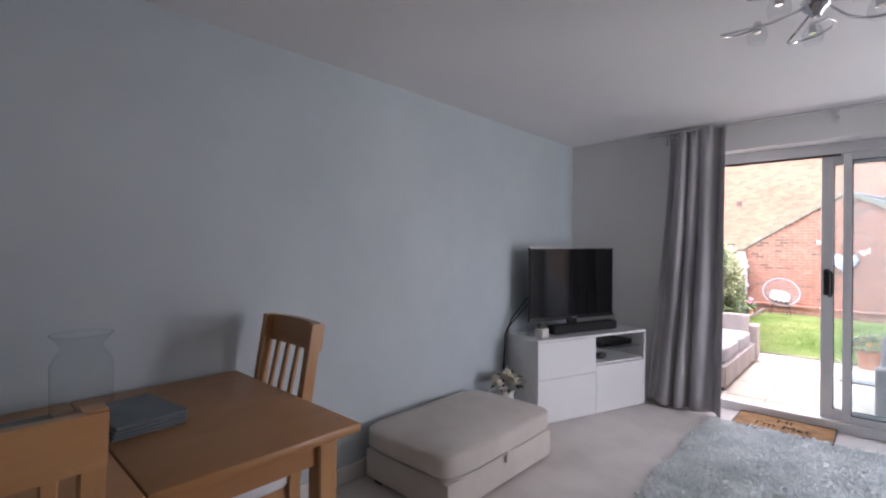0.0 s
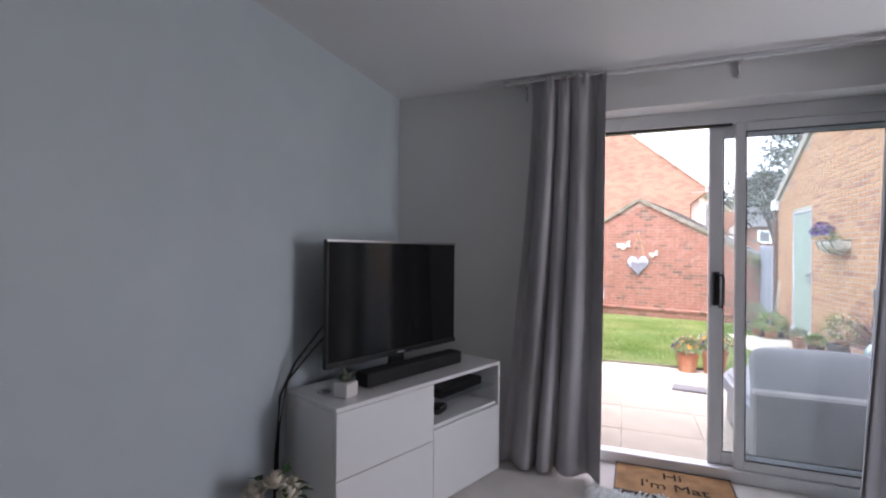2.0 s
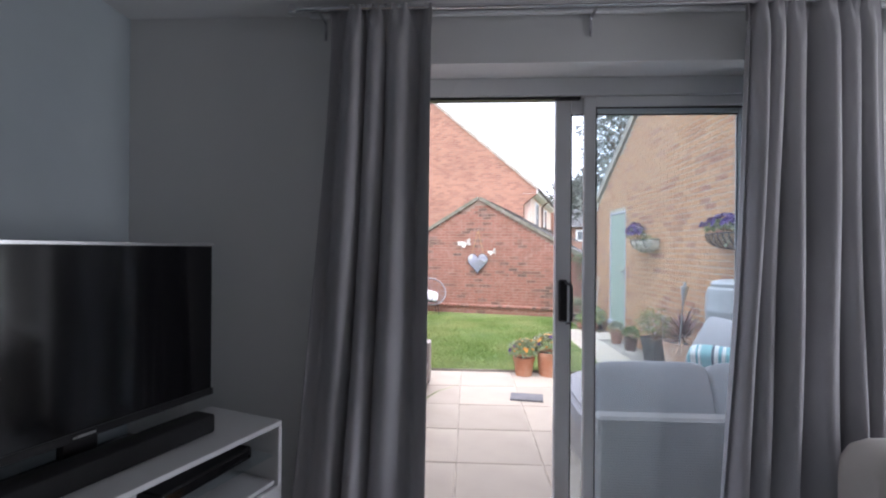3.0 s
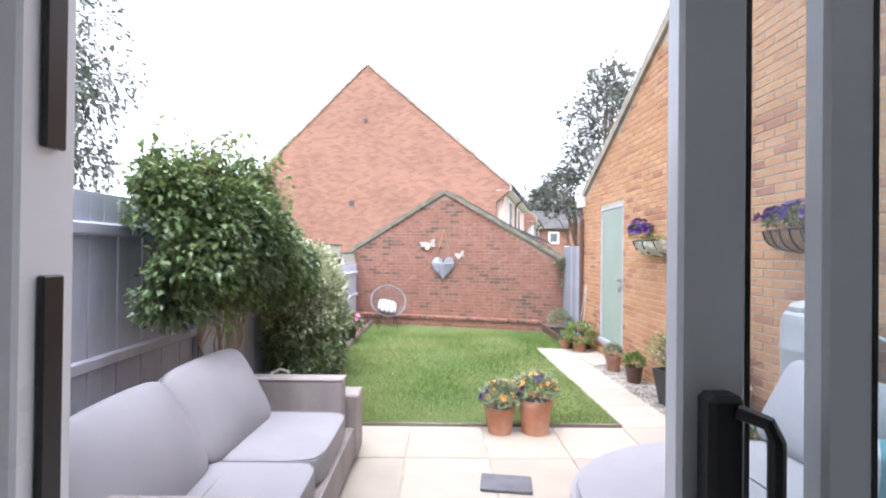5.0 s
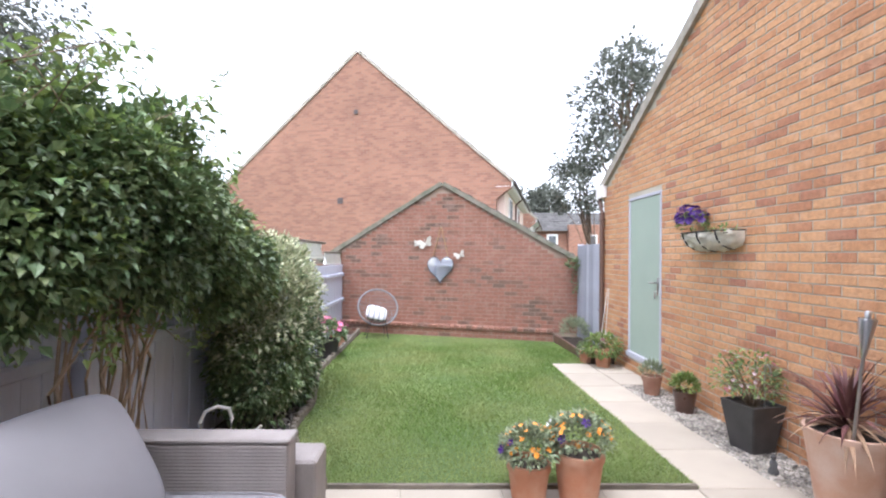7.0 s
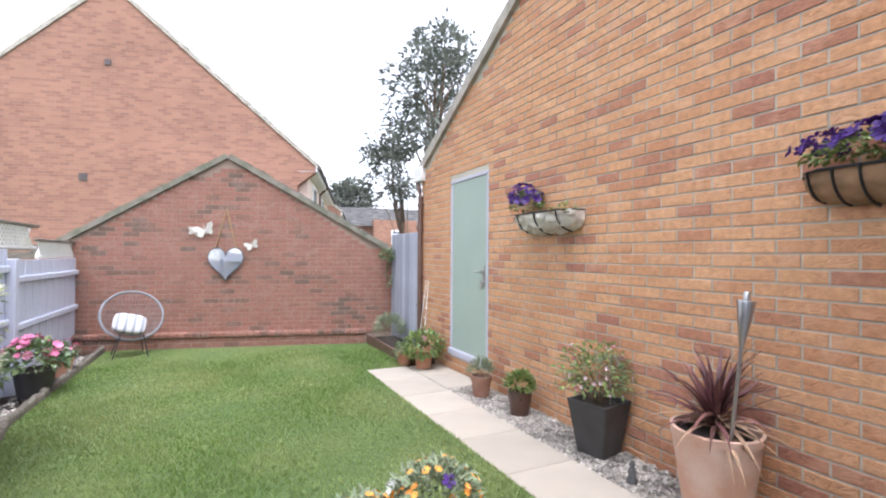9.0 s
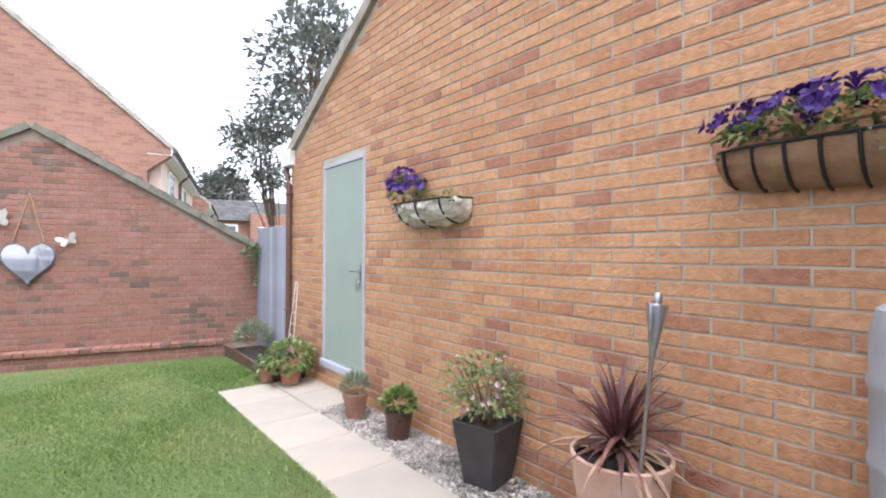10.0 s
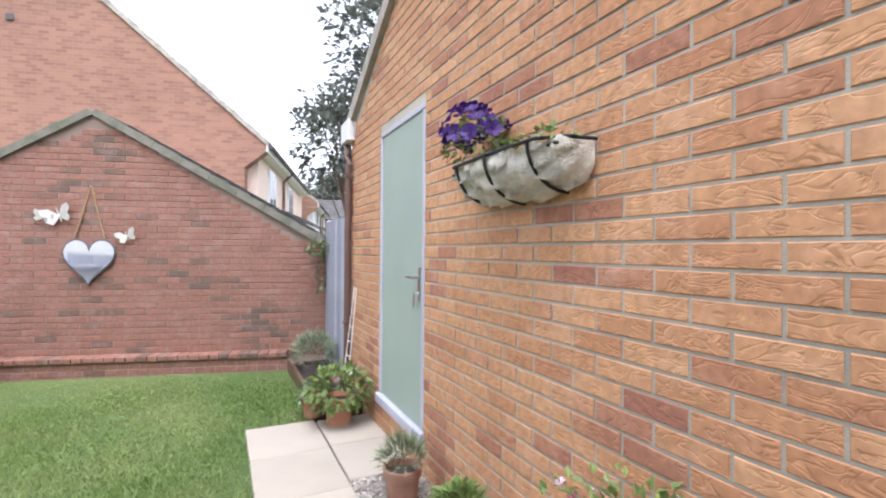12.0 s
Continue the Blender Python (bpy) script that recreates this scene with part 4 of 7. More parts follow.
# ---- curtains and rod ----
def curtain(top, bottom, y, folds, label, seed, z0=0.025, z1=2.375):
    """A lined curtain in deep folds with a gathered heading. top, bottom: x from and to."""
    ob = thing("curtain", label, "curtain", group="patio door curtains")
    rnd = random.Random(seed)
    ph = [rnd.uniform(-0.5, 0.5) for _ in range(folds + 2)]
    am = [rnd.uniform(0.7, 1.25) for _ in range(folds + 2)]
    cols, rows = folds * 14, 40
    verts, faces = [], []
    for side in (0, 1):
        for r in range(rows + 1):
            t = r / rows
            z = z1 + (z0 - z1) * t
            w = min(1.0, t / 0.06)
            for c in range(cols + 1):
                s = c / cols
                f = folds * (s + 0.045 * math.sin(2 * math.pi * (1.4 * s + 0.13 * seed)) - 0.045 * math.sin(2 * math.pi * 0.13 * seed))
                f = max(0.0, min(folds - 1e-4, f))
                i = int(min(f, folds - 1e-6))
                amp = (0.010 + 0.026 * w + 0.022 * t + 0.010 * math.sin(3.1 * t + 2.3 * s * folds)) * (am[i] * (1 - (f - i)) + am[i + 1] * (f - i))
                wave = math.sin(2 * math.pi * f + ph[i] * t)
                fine = 0.010 * (1 - w) * math.sin(2 * math.pi * f * 3.0) + 0.006 * math.sin(9 * t + f * 2.1)
                x0, x1 = top[0] + (bottom[0] - top[0]) * t ** 1.4, top[1] + (bottom[1] - top[1]) * t ** 1.4
                x = x0 + (x1 - x0) * s + 0.014 * math.cos(2 * math.pi * f) * w
                verts.append((x, y + amp * wave + fine + side * 0.004, z))
    n = (cols + 1) * (rows + 1)
    for r in range(rows):
        for c in range(cols):
            a = r * (cols + 1) + c
            faces.append((a, a + 1, a + cols + 2, a + cols + 1))
            faces.append((n + a, n + a + cols + 1, n + a + cols + 2, n + a + 1))
    for r in range(rows):
        for c in (0, cols):
            a = r * (cols + 1) + c
            faces.append((a, a + cols + 1, n + a + cols + 1, n + a))
    for c in range(cols):
        a = rows * (cols + 1) + c
        faces.append((a, a + 1, n + a + 1, n + a))
        faces.append((c, n + c, n + c + 1, c + 1))
    raw_part("fabric", verts, faces, M["curtain"], ob, smooth=True)
    tape = bmesh.new()
    bm_box(tape, (top[0] + 0.01, y + 0.035, z1 - 0.075), (top[1] - 0.01, y + 0.040, z1 - 0.01))
    part("heading_tape", tape, M["curtain"], ob)
    for k in range(7):
        x = top[0] + 0.03 + (top[1] - top[0] - 0.06) * k / 6
        part("curtain_hook", tube([(x, y + 0.03, z1 - 0.03), (x, y + 0.02, z1 + 0.0), (x, y + 0.0, z1 + 0.006)], 0.003, 5), M["chrome"], ob)
    return ob


CY = 4.27
curtain((-1.28, -0.845), (-1.47, -0.86), CY, 4, "grey cotton curtain gathered beside the open door", 3)
curtain((0.42, 0.92), (0.31, 0.98), CY, 6, "grey cotton curtain gathered at the fixed pane", 6)
rod = thing("curtain_rod", "slim chrome curtain pole under the ceiling", "curtain rod")
part("pole", tube([(-1.42, CY, 2.362), (1.15, CY, 2.362)], 0.011, 12), M["chrome"], rod, smooth=True)
for x in (-1.435, 1.165):
    part("finial", lathe([(0.0, -0.022), (0.016, -0.016), (0.022, 0.0), (0.016, 0.016), (0.0, 0.022)], 14, Matrix.Translation((x, CY, 2.362))), M["chrome"], rod, smooth=True)
for x in (-1.33, -0.17, 1.05):
    b = tube([(x, CY, 2.362), (x, YF - 0.01, 2.362)], 0.006, 8)
    tube([(x, YF - 0.008, 2.395), (x, YF - 0.008, 2.285)], 0.007, 8, b)
    part("bracket", b, M["chrome"], rod, smooth=True)
part("track", box((-1.40, YF - 0.035, 2.378), (1.12, YF - 0.012, 2.394), 0.003), M["upvc"], rod, "thin white track under the ceiling")

# ---- seating and dining ----
ott = thing("storage_ottoman", "cream fabric storage footstool with hinged lid", "ottoman", pose(-1.84, 2.19, 0))
part("body", box((-0.325, -0.50, 0.035), (0.325, 0.50, 0.20), 0.014, seg=2), M["cream_fabric"], ott, smooth=True)
lid = part("lid", rounded((0.68, 1.03, 0.13), 9.0, 12, 0.035, Matrix.Translation((0, 0, 0.272))), M["cream_fabric"], ott, "padded cream lid", smooth=True)
part("piping", rim((0.682, 1.032), 0.005, Matrix.Translation((0, 0, 0.213))), M["cream_fabric"], lid, smooth=True)
part("strap", box((0.330, -0.02, 0.16), (0.345, 0.02, 0.24), 0.003), M["cream_fabric"], ott, "small fabric pull tab")
for x in (-0.28, 0.22):
    for y in (-0.47, 0.39):
        part("foot", box((x, y, 0.0), (x + 0.06, y + 0.08, 0.036), 0.006), M["dark_wood"], ott, "dark wooden foot")

TZ = 0.79
table = thing("dining_table", "honey oak extending dining table against the wall", "table")
part("tabletop", box((-2.205, -0.65, TZ - 0.032), (-1.245, 0.330, TZ), 0.008, seg=2), M["oak_y"], table, smooth=True)
part("table_leaf", box((-2.205, 0.332, TZ - 0.032), (-1.245, 0.955, TZ), 0.008, seg=2), M["oak_y"], table, "end leaf of the tabletop", smooth=True)
b = bmesh.new()
bm_box(b, (-2.13, -0.57, TZ - 0.125), (-2.105, 0.875, TZ - 0.034))
bm_box(b, (-1.345, -0.57, TZ - 0.125), (-1.32, 0.875, TZ - 0.034))
bm_box(b, (-2.105, 0.85, TZ - 0.125), (-1.345, 0.875, TZ - 0.034))
bm_box(b, (-2.105, -0.57, TZ - 0.125), (-1.345, -0.545, TZ - 0.034))
part("apron", b, M["oak_y"], table)
for x, y in ((-2.15, -0.6), (-1.37, -0.6), (-2.15, 0.83), (-1.37, 0.83)):
    part("leg", box((x, y, 0.0), (x + 0.07, y + 0.07, TZ - 0.033), 0.006), M["oak_z"], table)


def dining_chair(m, label):
    """Slatted oak chair; it faces +y from its back at y = 0."""
    ch = thing("dining_chair", label, "chair", m, "chairs at the dining table")
    lean = lambda z: -0.10 * max(0.0, (z - 0.45) / 0.62)
    for x in (-0.225, 0.185):
        b = bmesh.new()
        for z0, z1 in ((0.0, 0.45), (0.45, 0.76), (0.76, 1.06)):
            q = [bmesh.ops.create_cube(b, size=1.0)["verts"]][0]
            for v in q:
                z = z1 if v.co.z > 0 else z0
                v.co = Vector((x + (0.04 if v.co.x > 0 else 0.0), (0.045 if v.co.y > 0 else 0.0) + lean(z), z))
        part("back_post", b, M["oak_z"], ch)
    b = bmesh.new()
    n = 10
    for i in range(n):
        x0, x1 = -0.224 + 0.448 * i / n, -0.224 + 0.448 * (i + 1) / n
        bow = lambda x: -0.012 * (1 - (x / 0.224) ** 2)
        arch = lambda x: 0.006 * (1 - (x / 0.224) ** 2)
        v = [b.verts.new(p) for p in ((x0, bow(x0) - 0.092, 0.945), (x1, bow(x1) - 0.092, 0.945), (x1, bow(x1) - 0.110, 1.055 + arch(x1)), (x0, bow(x0) - 0.110, 1.055 + arch(x0)))]
        w = [b.verts.new(a.co + Vector((0, 0.028, 0))) for a in v]
        b.faces.new(v), b.faces.new(w[::-1])
        b.faces.new((v[3], v[2], w[2], w[3])), b.faces.new((v[1], v[0], w[0], w[1]))
        if i == 0:
            b.faces.new((v[0], v[3], w[3], w[0]))
        if i == n - 1:
            b.faces.new((v[2], v[1], w[1], w[2]))
    bmesh.ops.recalc_face_normals(b, faces=b.faces[:])
    part("top_rail", b, M["oak"], ch)
    part("lower_rail", box((-0.19, -0.022, 0.56), (0.19, 0.006, 0.62), 0.004), M["oak"], ch)
    for i in range(4):
        x = -0.135 + 0.09 * i
        b = box((x - 0.014, -0.008, 0.0), (x + 0.014, 0.006, 0.345), 0.003)
        bmesh.ops.transform(b, matrix=Matrix.Translation((0, -0.012, 0.61)) @ Matrix.Rotation(radians(12.5), 4, "X"), verts=b.verts[:])
        part("slat", b, M["oak_z"], ch)
    for x in (-0.215, 0.175):
        part("leg", box((x, 0.39, 0), (x + 0.04, 0.43, 0.43), 0.004), M["oak_z"], ch)
    b = bmesh.new()
    bm_box(b, (-0.2, 0.03, 0.385), (0.2, 0.05, 0.435))
    bm_box(b, (-0.2, 0.40, 0.385), (0.2, 0.42, 0.435))
    bm_box(b, (-0.205, 0.05, 0.385), (-0.185, 0.40, 0.435))
    bm_box(b, (0.185, 0.05, 0.385), (0.205, 0.40, 0.435))
    part("seat_frame", b, M["oak"], ch)
    part("seat", rounded((0.45, 0.43, 0.07), 6.0, 7, 0.012, Matrix.Translation((0, 0.225, 0.468))), M["white_cushion"], ch, "padded white seat", smooth=True)
    return ch


dining_chair(pose(-1.875, 0.975, 0, 0, 0, 178), "slatted honey oak dining chair at the table's end")
dining_chair(pose(-1.19, 0.0, 0, 0, 0, 90), "slatted honey oak dining chair along the table's side")
vase = thing("glass_vase", "large clear glass vase with flared lip", "vase", pose(-1.97, 0.33, TZ))
part("glass", lathe([(0.0, 0.0), (0.085, 0.0), (0.088, 0.01), (0.088, 0.185), (0.075, 0.215), (0.058, 0.235), (0.062, 0.255), (0.088, 0.285)], 36), M["vase_glass"], vase, smooth=True)
for r, z in ((0.088, 0.286), (0.086, 0.006)):
    part("rim", tube([(r * math.cos(2 * math.pi * k / 36), r * math.sin(2 * math.pi * k / 36), z) for k in range(36)], 0.003, 6, closed=True), M["vase_glass"], vase, "thick glass rim", smooth=True)
for k in range(4):
    mt = thing("placemat", "blue-grey rectangular placemat in a stack", "placemat", pose(-1.80, 0.44, TZ + 0.011 * k, 0, 0, 4 + 1.5 * k), "stacked placemats")
    part("mat", box((-0.145, -0.105, 0.0005), (0.145, 0.105, 0.0095), 0.002), M["slate"], mt)
mt = thing("placemat", "blue-grey placemat lying under the vase", "placemat", pose(-1.92, 0.16, TZ, 0, 0, 2), "stacked placemats")
part("mat", box((-0.145, -0.105, 0.0005), (0.145, 0.105, 0.007), 0.002), M["slate"], mt)

arm = thing("armchair", "cream fabric armchair beside the curtain", "armchair", pose(1.02, 4.02, -0.0))
part("frame", box((-0.32, -0.05, 0.08), (0.60, 0.13, 0.40), 0.03, seg=2), M["cream_fabric"], arm, smooth=True)
part("back", rounded((0.88, 0.22, 0.60), 8.0, 8, 0.01, Matrix.Translation((0.08, 0.03, 0.39))), M["cream_fabric"], arm, smooth=True)
for x in (-0.28, 0.5):
    part("foot", box((x, -0.02, 0.0), (x + 0.05, 0.04, 0.082), 0.005), M["dark_wood"], arm)

# ---- rug and doormat ----
rug = thing("shaggy_rug", "pale mint-white shaggy rug on the carpet", "rug", pose(0, 0, 0))
part("backing", box((-0.92, 2.0, 0.001), (0.95, 4.16, 0.014), 0.004), M["shag"], rug)
rnd = np.random.default_rng(4)
N = 26000
px, py = rnd.uniform(-0.94, 0.2, N), rnd.uniform(2.1, 4.18, N)
cx, cy = 0.5 * np.sin(px * 17 + 2 * np.sin(py * 9)), 0.5 * np.cos(py * 15 + 2 * np.sin(px * 11))
dx, dy = rnd.normal(0, 0.6, N) + cx, rnd.normal(0, 0.6, N) + cy
hh = rnd.uniform(0.018, 0.042, N)
ang = rnd.uniform(0, 6.28, N)
wx, wy = 0.0035 * np.cos(ang), 0.0035 * np.sin(ang)
tipx, tipy = px + 0.032 * dx, py + 0.032 * dy
V = np.stack([np.stack([px - wx, py - wy, np.full(N, 0.008)], 1), np.stack([px + wx, py + wy, np.full(N, 0.008)], 1),
              np.stack([px + 0.016 * dx + wx, py + 0.016 * dy + wy, hh], 1), np.stack([tipx, tipy, hh * 0.9], 1)], 1).reshape(-1, 3)
F = (np.arange(N)[:, None] * 4 + np.array([0, 1, 2, 3])[None, :])
pile = raw_part("pile", V.tolist(), F.tolist(), M["shag"], rug, "long soft pile", "stuff")

dmat = thing("doormat", "brown coir doormat with black lettering and border", "doormat", pose(-0.48, 4.385, 0.0, 0, 0, -1))
part("mat", box((-0.31, -0.18, 0.001), (0.31, 0.18, 0.016), 0.004), M["coir"], dmat)
b = bmesh.new()
for a, c in (((-0.31, -0.18), (0.31, -0.172)), ((-0.31, 0.172), (0.31, 0.18)), ((-0.31, -0.172), (-0.302, 0.172)), ((0.302, -0.172), (0.31, 0.172))):
    bm_box(b, (a[0], a[1], 0.0), (c[0], c[1], 0.019))
part("border", b, M["dark_wood"], dmat, "thin dark border")


def lettering(text, size, m, parent, material):
    c = bpy.data.curves.new("lettering", "FONT")
    c.body, c.size, c.align_x, c.extrude = text, size, "CENTER", 0.001
    tmp = new("tmp_text", c)
    bpy.context.view_layer.update()
    me = bpy.data.meshes.new_from_object(tmp.evaluated_get(bpy.context.evaluated_depsgraph_get()))
    bpy.data.objects.remove(tmp)
    me.materials.append(material)
    ob = new("lettering", me)
    ob.parent = parent
    ob.matrix_basis = m
    return ob


M["ink"] = mat("black_printed_fibre", (0.02, 0.016, 0.013), 0.95, vary=0.2, scale=9, fine=500, bump=0.4, spec=0.1)
lettering("Hi", 0.115, pose(0, 0.045, 0.0175), dmat, M["ink"])["label"] = "black word Hi"
lettering("I'm Mat", 0.115, pose(0, -0.085, 0.0175), dmat, M["ink"])["label"] = "black words I'm Mat"

# ---- ceiling light ----
cl = thing("ceiling_light", "chrome ceiling light with looped arms and glass shades", "ceiling light", pose(-0.14, 2.06, HI - 0.025, 0, 0, 25))
part("ceiling_rose", lathe([(0.0, 0.025), (0.055, 0.025), (0.05, -0.02), (0.015, -0.03), (0.0, -0.03)], 24), M["chrome"], cl, smooth=True)
part("stem", tube([(0, 0, -0.02), (0, 0, -0.13)], 0.008, 10), M["chrome"], cl, smooth=True)
part("hub", lathe([(0.0, -0.11), (0.03, -0.115), (0.045, -0.14), (0.04, -0.165), (0.02, -0.18), (0.014, -0.195), (0.0, -0.20)], 24), M["chrome"], cl, smooth=True)
for k in range(5):
    a = 2 * math.pi * k / 5
    r = Matrix.Rotation(a, 4, "Z")
    loop = [r @ Vector(p) for p in ((0.03, 0, -0.15), (0.12, 0.05, -0.185), (0.22, 0.075, -0.185), (0.29, 0.04, -0.165), (0.295, -0.03, -0.15), (0.24, -0.07, -0.14), (0.185, -0.045, -0.14), (0.18, 0.0, -0.15))]
    fine = []
    for i in range(len(loop) - 1):
        p0, p1, p2, p3 = loop[max(0, i - 1)], loop[i], loop[i + 1], loop[min(len(loop) - 1, i + 2)]
        for s in range(5):
            t = s / 5
            fine.append(0.5 * ((2 * p1) + (p2 - p0) * t + (2 * p0 - 5 * p1 + 4 * p2 - p3) * t * t + (3 * p1 - p0 - 3 * p2 + p3) * t ** 3))
    arm_ob = part("arm", tube(fine, 0.0045, 7), M["chrome"], cl, smooth=True)
    c = r @ Vector((0.18, 0.0, -0.155))
    part("lamp_holder", lathe([(0.0, 0.01), (0.012, 0.01), (0.013, -0.03), (0.0, -0.03)], 14, Matrix.Translation(c)), M["chrome"], arm_ob, smooth=True)
    part("shade", lathe([(0.013, 0.0), (0.024, -0.01), (0.033, -0.03), (0.034, -0.05), (0.026, -0.07)], 20, Matrix.Translation(c)), M["frost"], arm_ob, "clear glass shade", smooth=True)


# ---- materials of the garden ----
M["rattan"] = mat("taupe_rattan_weave", (0.32, 0.285, 0.27), 0.7, vary=0.10, scale=6, fine=160, stretch=(1, 1, 0.35), bump=0.8, depth=0.004)
M["grey_cushion"] = mat("light_grey_outdoor_fabric", (0.29, 0.28, 0.295), 0.9, vary=0.04, scale=3, fine=420, bump=0.25, depth=0.001)
M["piping"] = mat("dark_grey_piping", (0.10, 0.10, 0.11), 0.8, vary=0.05, scale=8, fine=200, bump=0.1)
M["terracotta"] = mat("terracotta_clay", (0.46, 0.20, 0.11), 0.8, vary=0.08, scale=7, fine=110, bump=0.2, depth=0.001, other=(0.52, 0.30, 0.20))
M["pale_terracotta"] = mat("sun_bleached_terracotta", (0.52, 0.31, 0.21), 0.85, vary=0.06, scale=5, fine=100, bump=0.2, depth=0.001, other=(0.60, 0.45, 0.36))
M["brown_glaze"] = mat("brown_glazed_pot", (0.09, 0.045, 0.032), 0.3, vary=0.15, scale=8, fine=60, bump=0.1, coat=0.3)
M["dark_pot"] = mat("charcoal_planter", (0.055, 0.052, 0.05), 0.65, vary=0.12, scale=7, fine=120, bump=0.2)
M["petunia"] = mat("purple_petunia", (0.075, 0.014, 0.18), 0.6, vary=0.15, scale=20, fine=90, bump=0.1, per="island", hue=0.02, through_light=0.2)
M["yellow"] = mat("yellow_orange_petal", (0.85, 0.42, 0.04), 0.6, vary=0.12, scale=20, fine=90, bump=0.05, per="island", hue=0.03)
M["pink"] = mat("pink_petal", (0.72, 0.20, 0.36), 0.6, vary=0.12, scale=20, fine=90, bump=0.05, per="island")
M["blush"] = mat("pale_pink_petal", (0.72, 0.52, 0.60), 0.6, vary=0.08, scale=20, fine=90, bump=0.05, per="island")
M["white_petal"] = mat("white_petal", (0.82, 0.82, 0.80), 0.6, vary=0.04, scale=20, fine=90, bump=0.05)
M["shrub_leaf"] = mat("mid_green_shrub_leaf", (0.18, 0.25, 0.105), 0.38, vary=0.16, scale=2.5, fine=60, bump=0.1, per="island", hue=0.025, other=(0.095, 0.14, 0.06), through_light=0.2)
M["young_leaf"] = mat("bright_young_leaf", (0.22, 0.30, 0.085), 0.45, vary=0.15, scale=6, fine=60, bump=0.1, per="island", hue=0.02, through_light=0.3)
M["cream_leaf"] = mat("cream_variegated_leaf", (0.68, 0.67, 0.48), 0.45, vary=0.15, scale=22, fine=90, bump=0.1, per="island", hue=0.02, other=(0.22, 0.28, 0.11), through_light=0.25)
M["olive_leaf"] = mat("grey_green_leaf", (0.28, 0.33, 0.20), 0.6, vary=0.18, scale=10, fine=60, bump=0.1, per="island", hue=0.02, through_light=0.2)
M["tree_leaf"] = mat("tree_leaf", (0.20, 0.215, 0.175), 0.5, vary=0.18, scale=2, fine=30, bump=0.0, per="island", hue=0.02, through_light=0.3)
M["bark"] = mat("brown_stem_bark", (0.20, 0.14, 0.09), 0.9, vary=0.2, scale=9, fine=60, stretch=(4, 4, 1), bump=0.6, depth=0.006)
M["stem"] = mat("pale_tan_stems", (0.38, 0.28, 0.19), 0.9, vary=0.15, scale=9, fine=60, stretch=(4, 4, 1), bump=0.5, depth=0.004)
M["birch"] = mat("pale_birch_bark", (0.55, 0.52, 0.47), 0.8, vary=0.2, scale=6, fine=40, stretch=(1, 1, 4), bump=0.3, depth=0.005, other=(0.12, 0.11, 0.10))
M["cordyline"] = mat("maroon_cordyline_leaf", (0.20, 0.085, 0.08), 0.45, vary=0.2, scale=8, fine=60, bump=0.1, per="island", hue=0.02)
M["dry_leaf"] = mat("dry_straw_leaf", (0.42, 0.27, 0.17), 0.8, vary=0.15, scale=9, fine=60, bump=0.1, per="island")
M["coco"] = mat("coconut_fibre_liner", (0.33, 0.20, 0.105), 0.98, vary=0.15, scale=10, fine=220, bump=0.9, depth=0.006)
M["wool"] = mat("cream_fibre_liner", (0.74, 0.69, 0.58), 0.98, vary=0.12, scale=14, fine=120, bump=0.9, depth=0.01)
M["black_iron"] = mat("black_wrought_iron", (0.02, 0.02, 0.02), 0.5, 0.3, vary=0.1, scale=8, fine=80, bump=0.1)
M["butt"] = mat("grey_green_water_butt_plastic", (0.33, 0.345, 0.36), 0.45, vary=0.04, scale=4, fine=60, bump=0.05)
M["mirror"] = mat("mirror_glass", (0.86, 0.88, 0.88), 0.02, 1.0, vary=0.005, scale=2, fine=5, bump=0.0)
M["rope"] = mat("jute_rope", (0.36, 0.23, 0.12), 0.95, vary=0.15, scale=30, fine=300, bump=0.5)
M["grey_weave"] = mat("grey_string_weave", (0.19, 0.19, 0.20), 0.7, vary=0.08, scale=8, fine=90, bump=0.1)
M["gravel"] = mat("mixed_pale_gravel", (0.42, 0.38, 0.33), 0.85, vary=0.28, scale=9, fine=80, bump=0.3, depth=0.002, per="island", hue=0.02)
M["edging"] = mat("weathered_timber_edging", (0.19, 0.165, 0.13), 0.9, vary=0.2, scale=7, fine=50, stretch=(1, 1, 3), bump=0.5, depth=0.004)
M["grass"] = mat("grass_blade", (0.15, 0.235, 0.052), 0.6, vary=0.10, scale=1.1, fine=30, bump=0.0, per="island", hue=0.015, other=(0.29, 0.33, 0.12), through_light=0.4)
M["weathered_white"] = mat("weathered_cream_metal", (0.52, 0.49, 0.43), 0.6, vary=0.08, scale=20, fine=90, bump=0.2)
M["old_clay"] = mat("dull_brown_clay", (0.27, 0.135, 0.09), 0.8, vary=0.12, scale=9, fine=110, bump=0.2, depth=0.001, other=(0.34, 0.20, 0.14))
M["stone"] = mat("grey_stone_ornament", (0.10, 0.10, 0.10), 0.85, vary=0.15, scale=14, fine=90, bump=0.3)
M["dark_tile"] = mat("dark_grey_slate_tile", (0.13, 0.13, 0.14), 0.7, vary=0.10, scale=8, fine=80, bump=0.2)


def weave_panel(lo, hi, axis):
    """Horizontal rattan strands over a panel, proud of it. axis: the panel's normal, 'x' or 'y', at hi."""
    b = bmesh.new()
    n = max(2, int((hi[2] - lo[2]) / 0.014))
    for i in range(n):
        z0 = lo[2] + (hi[2] - lo[2]) * i / n
        z1 = z0 + 0.8 * (hi[2] - lo[2]) / n
        if axis == "x":
            bm_box(b, (lo[0], lo[1], z0), (hi[0], hi[1], z1))
        else:
            bm_box(b, (lo[0], lo[1], z0), (hi[0], hi[1], z1))
    return b


PZ = -0.165
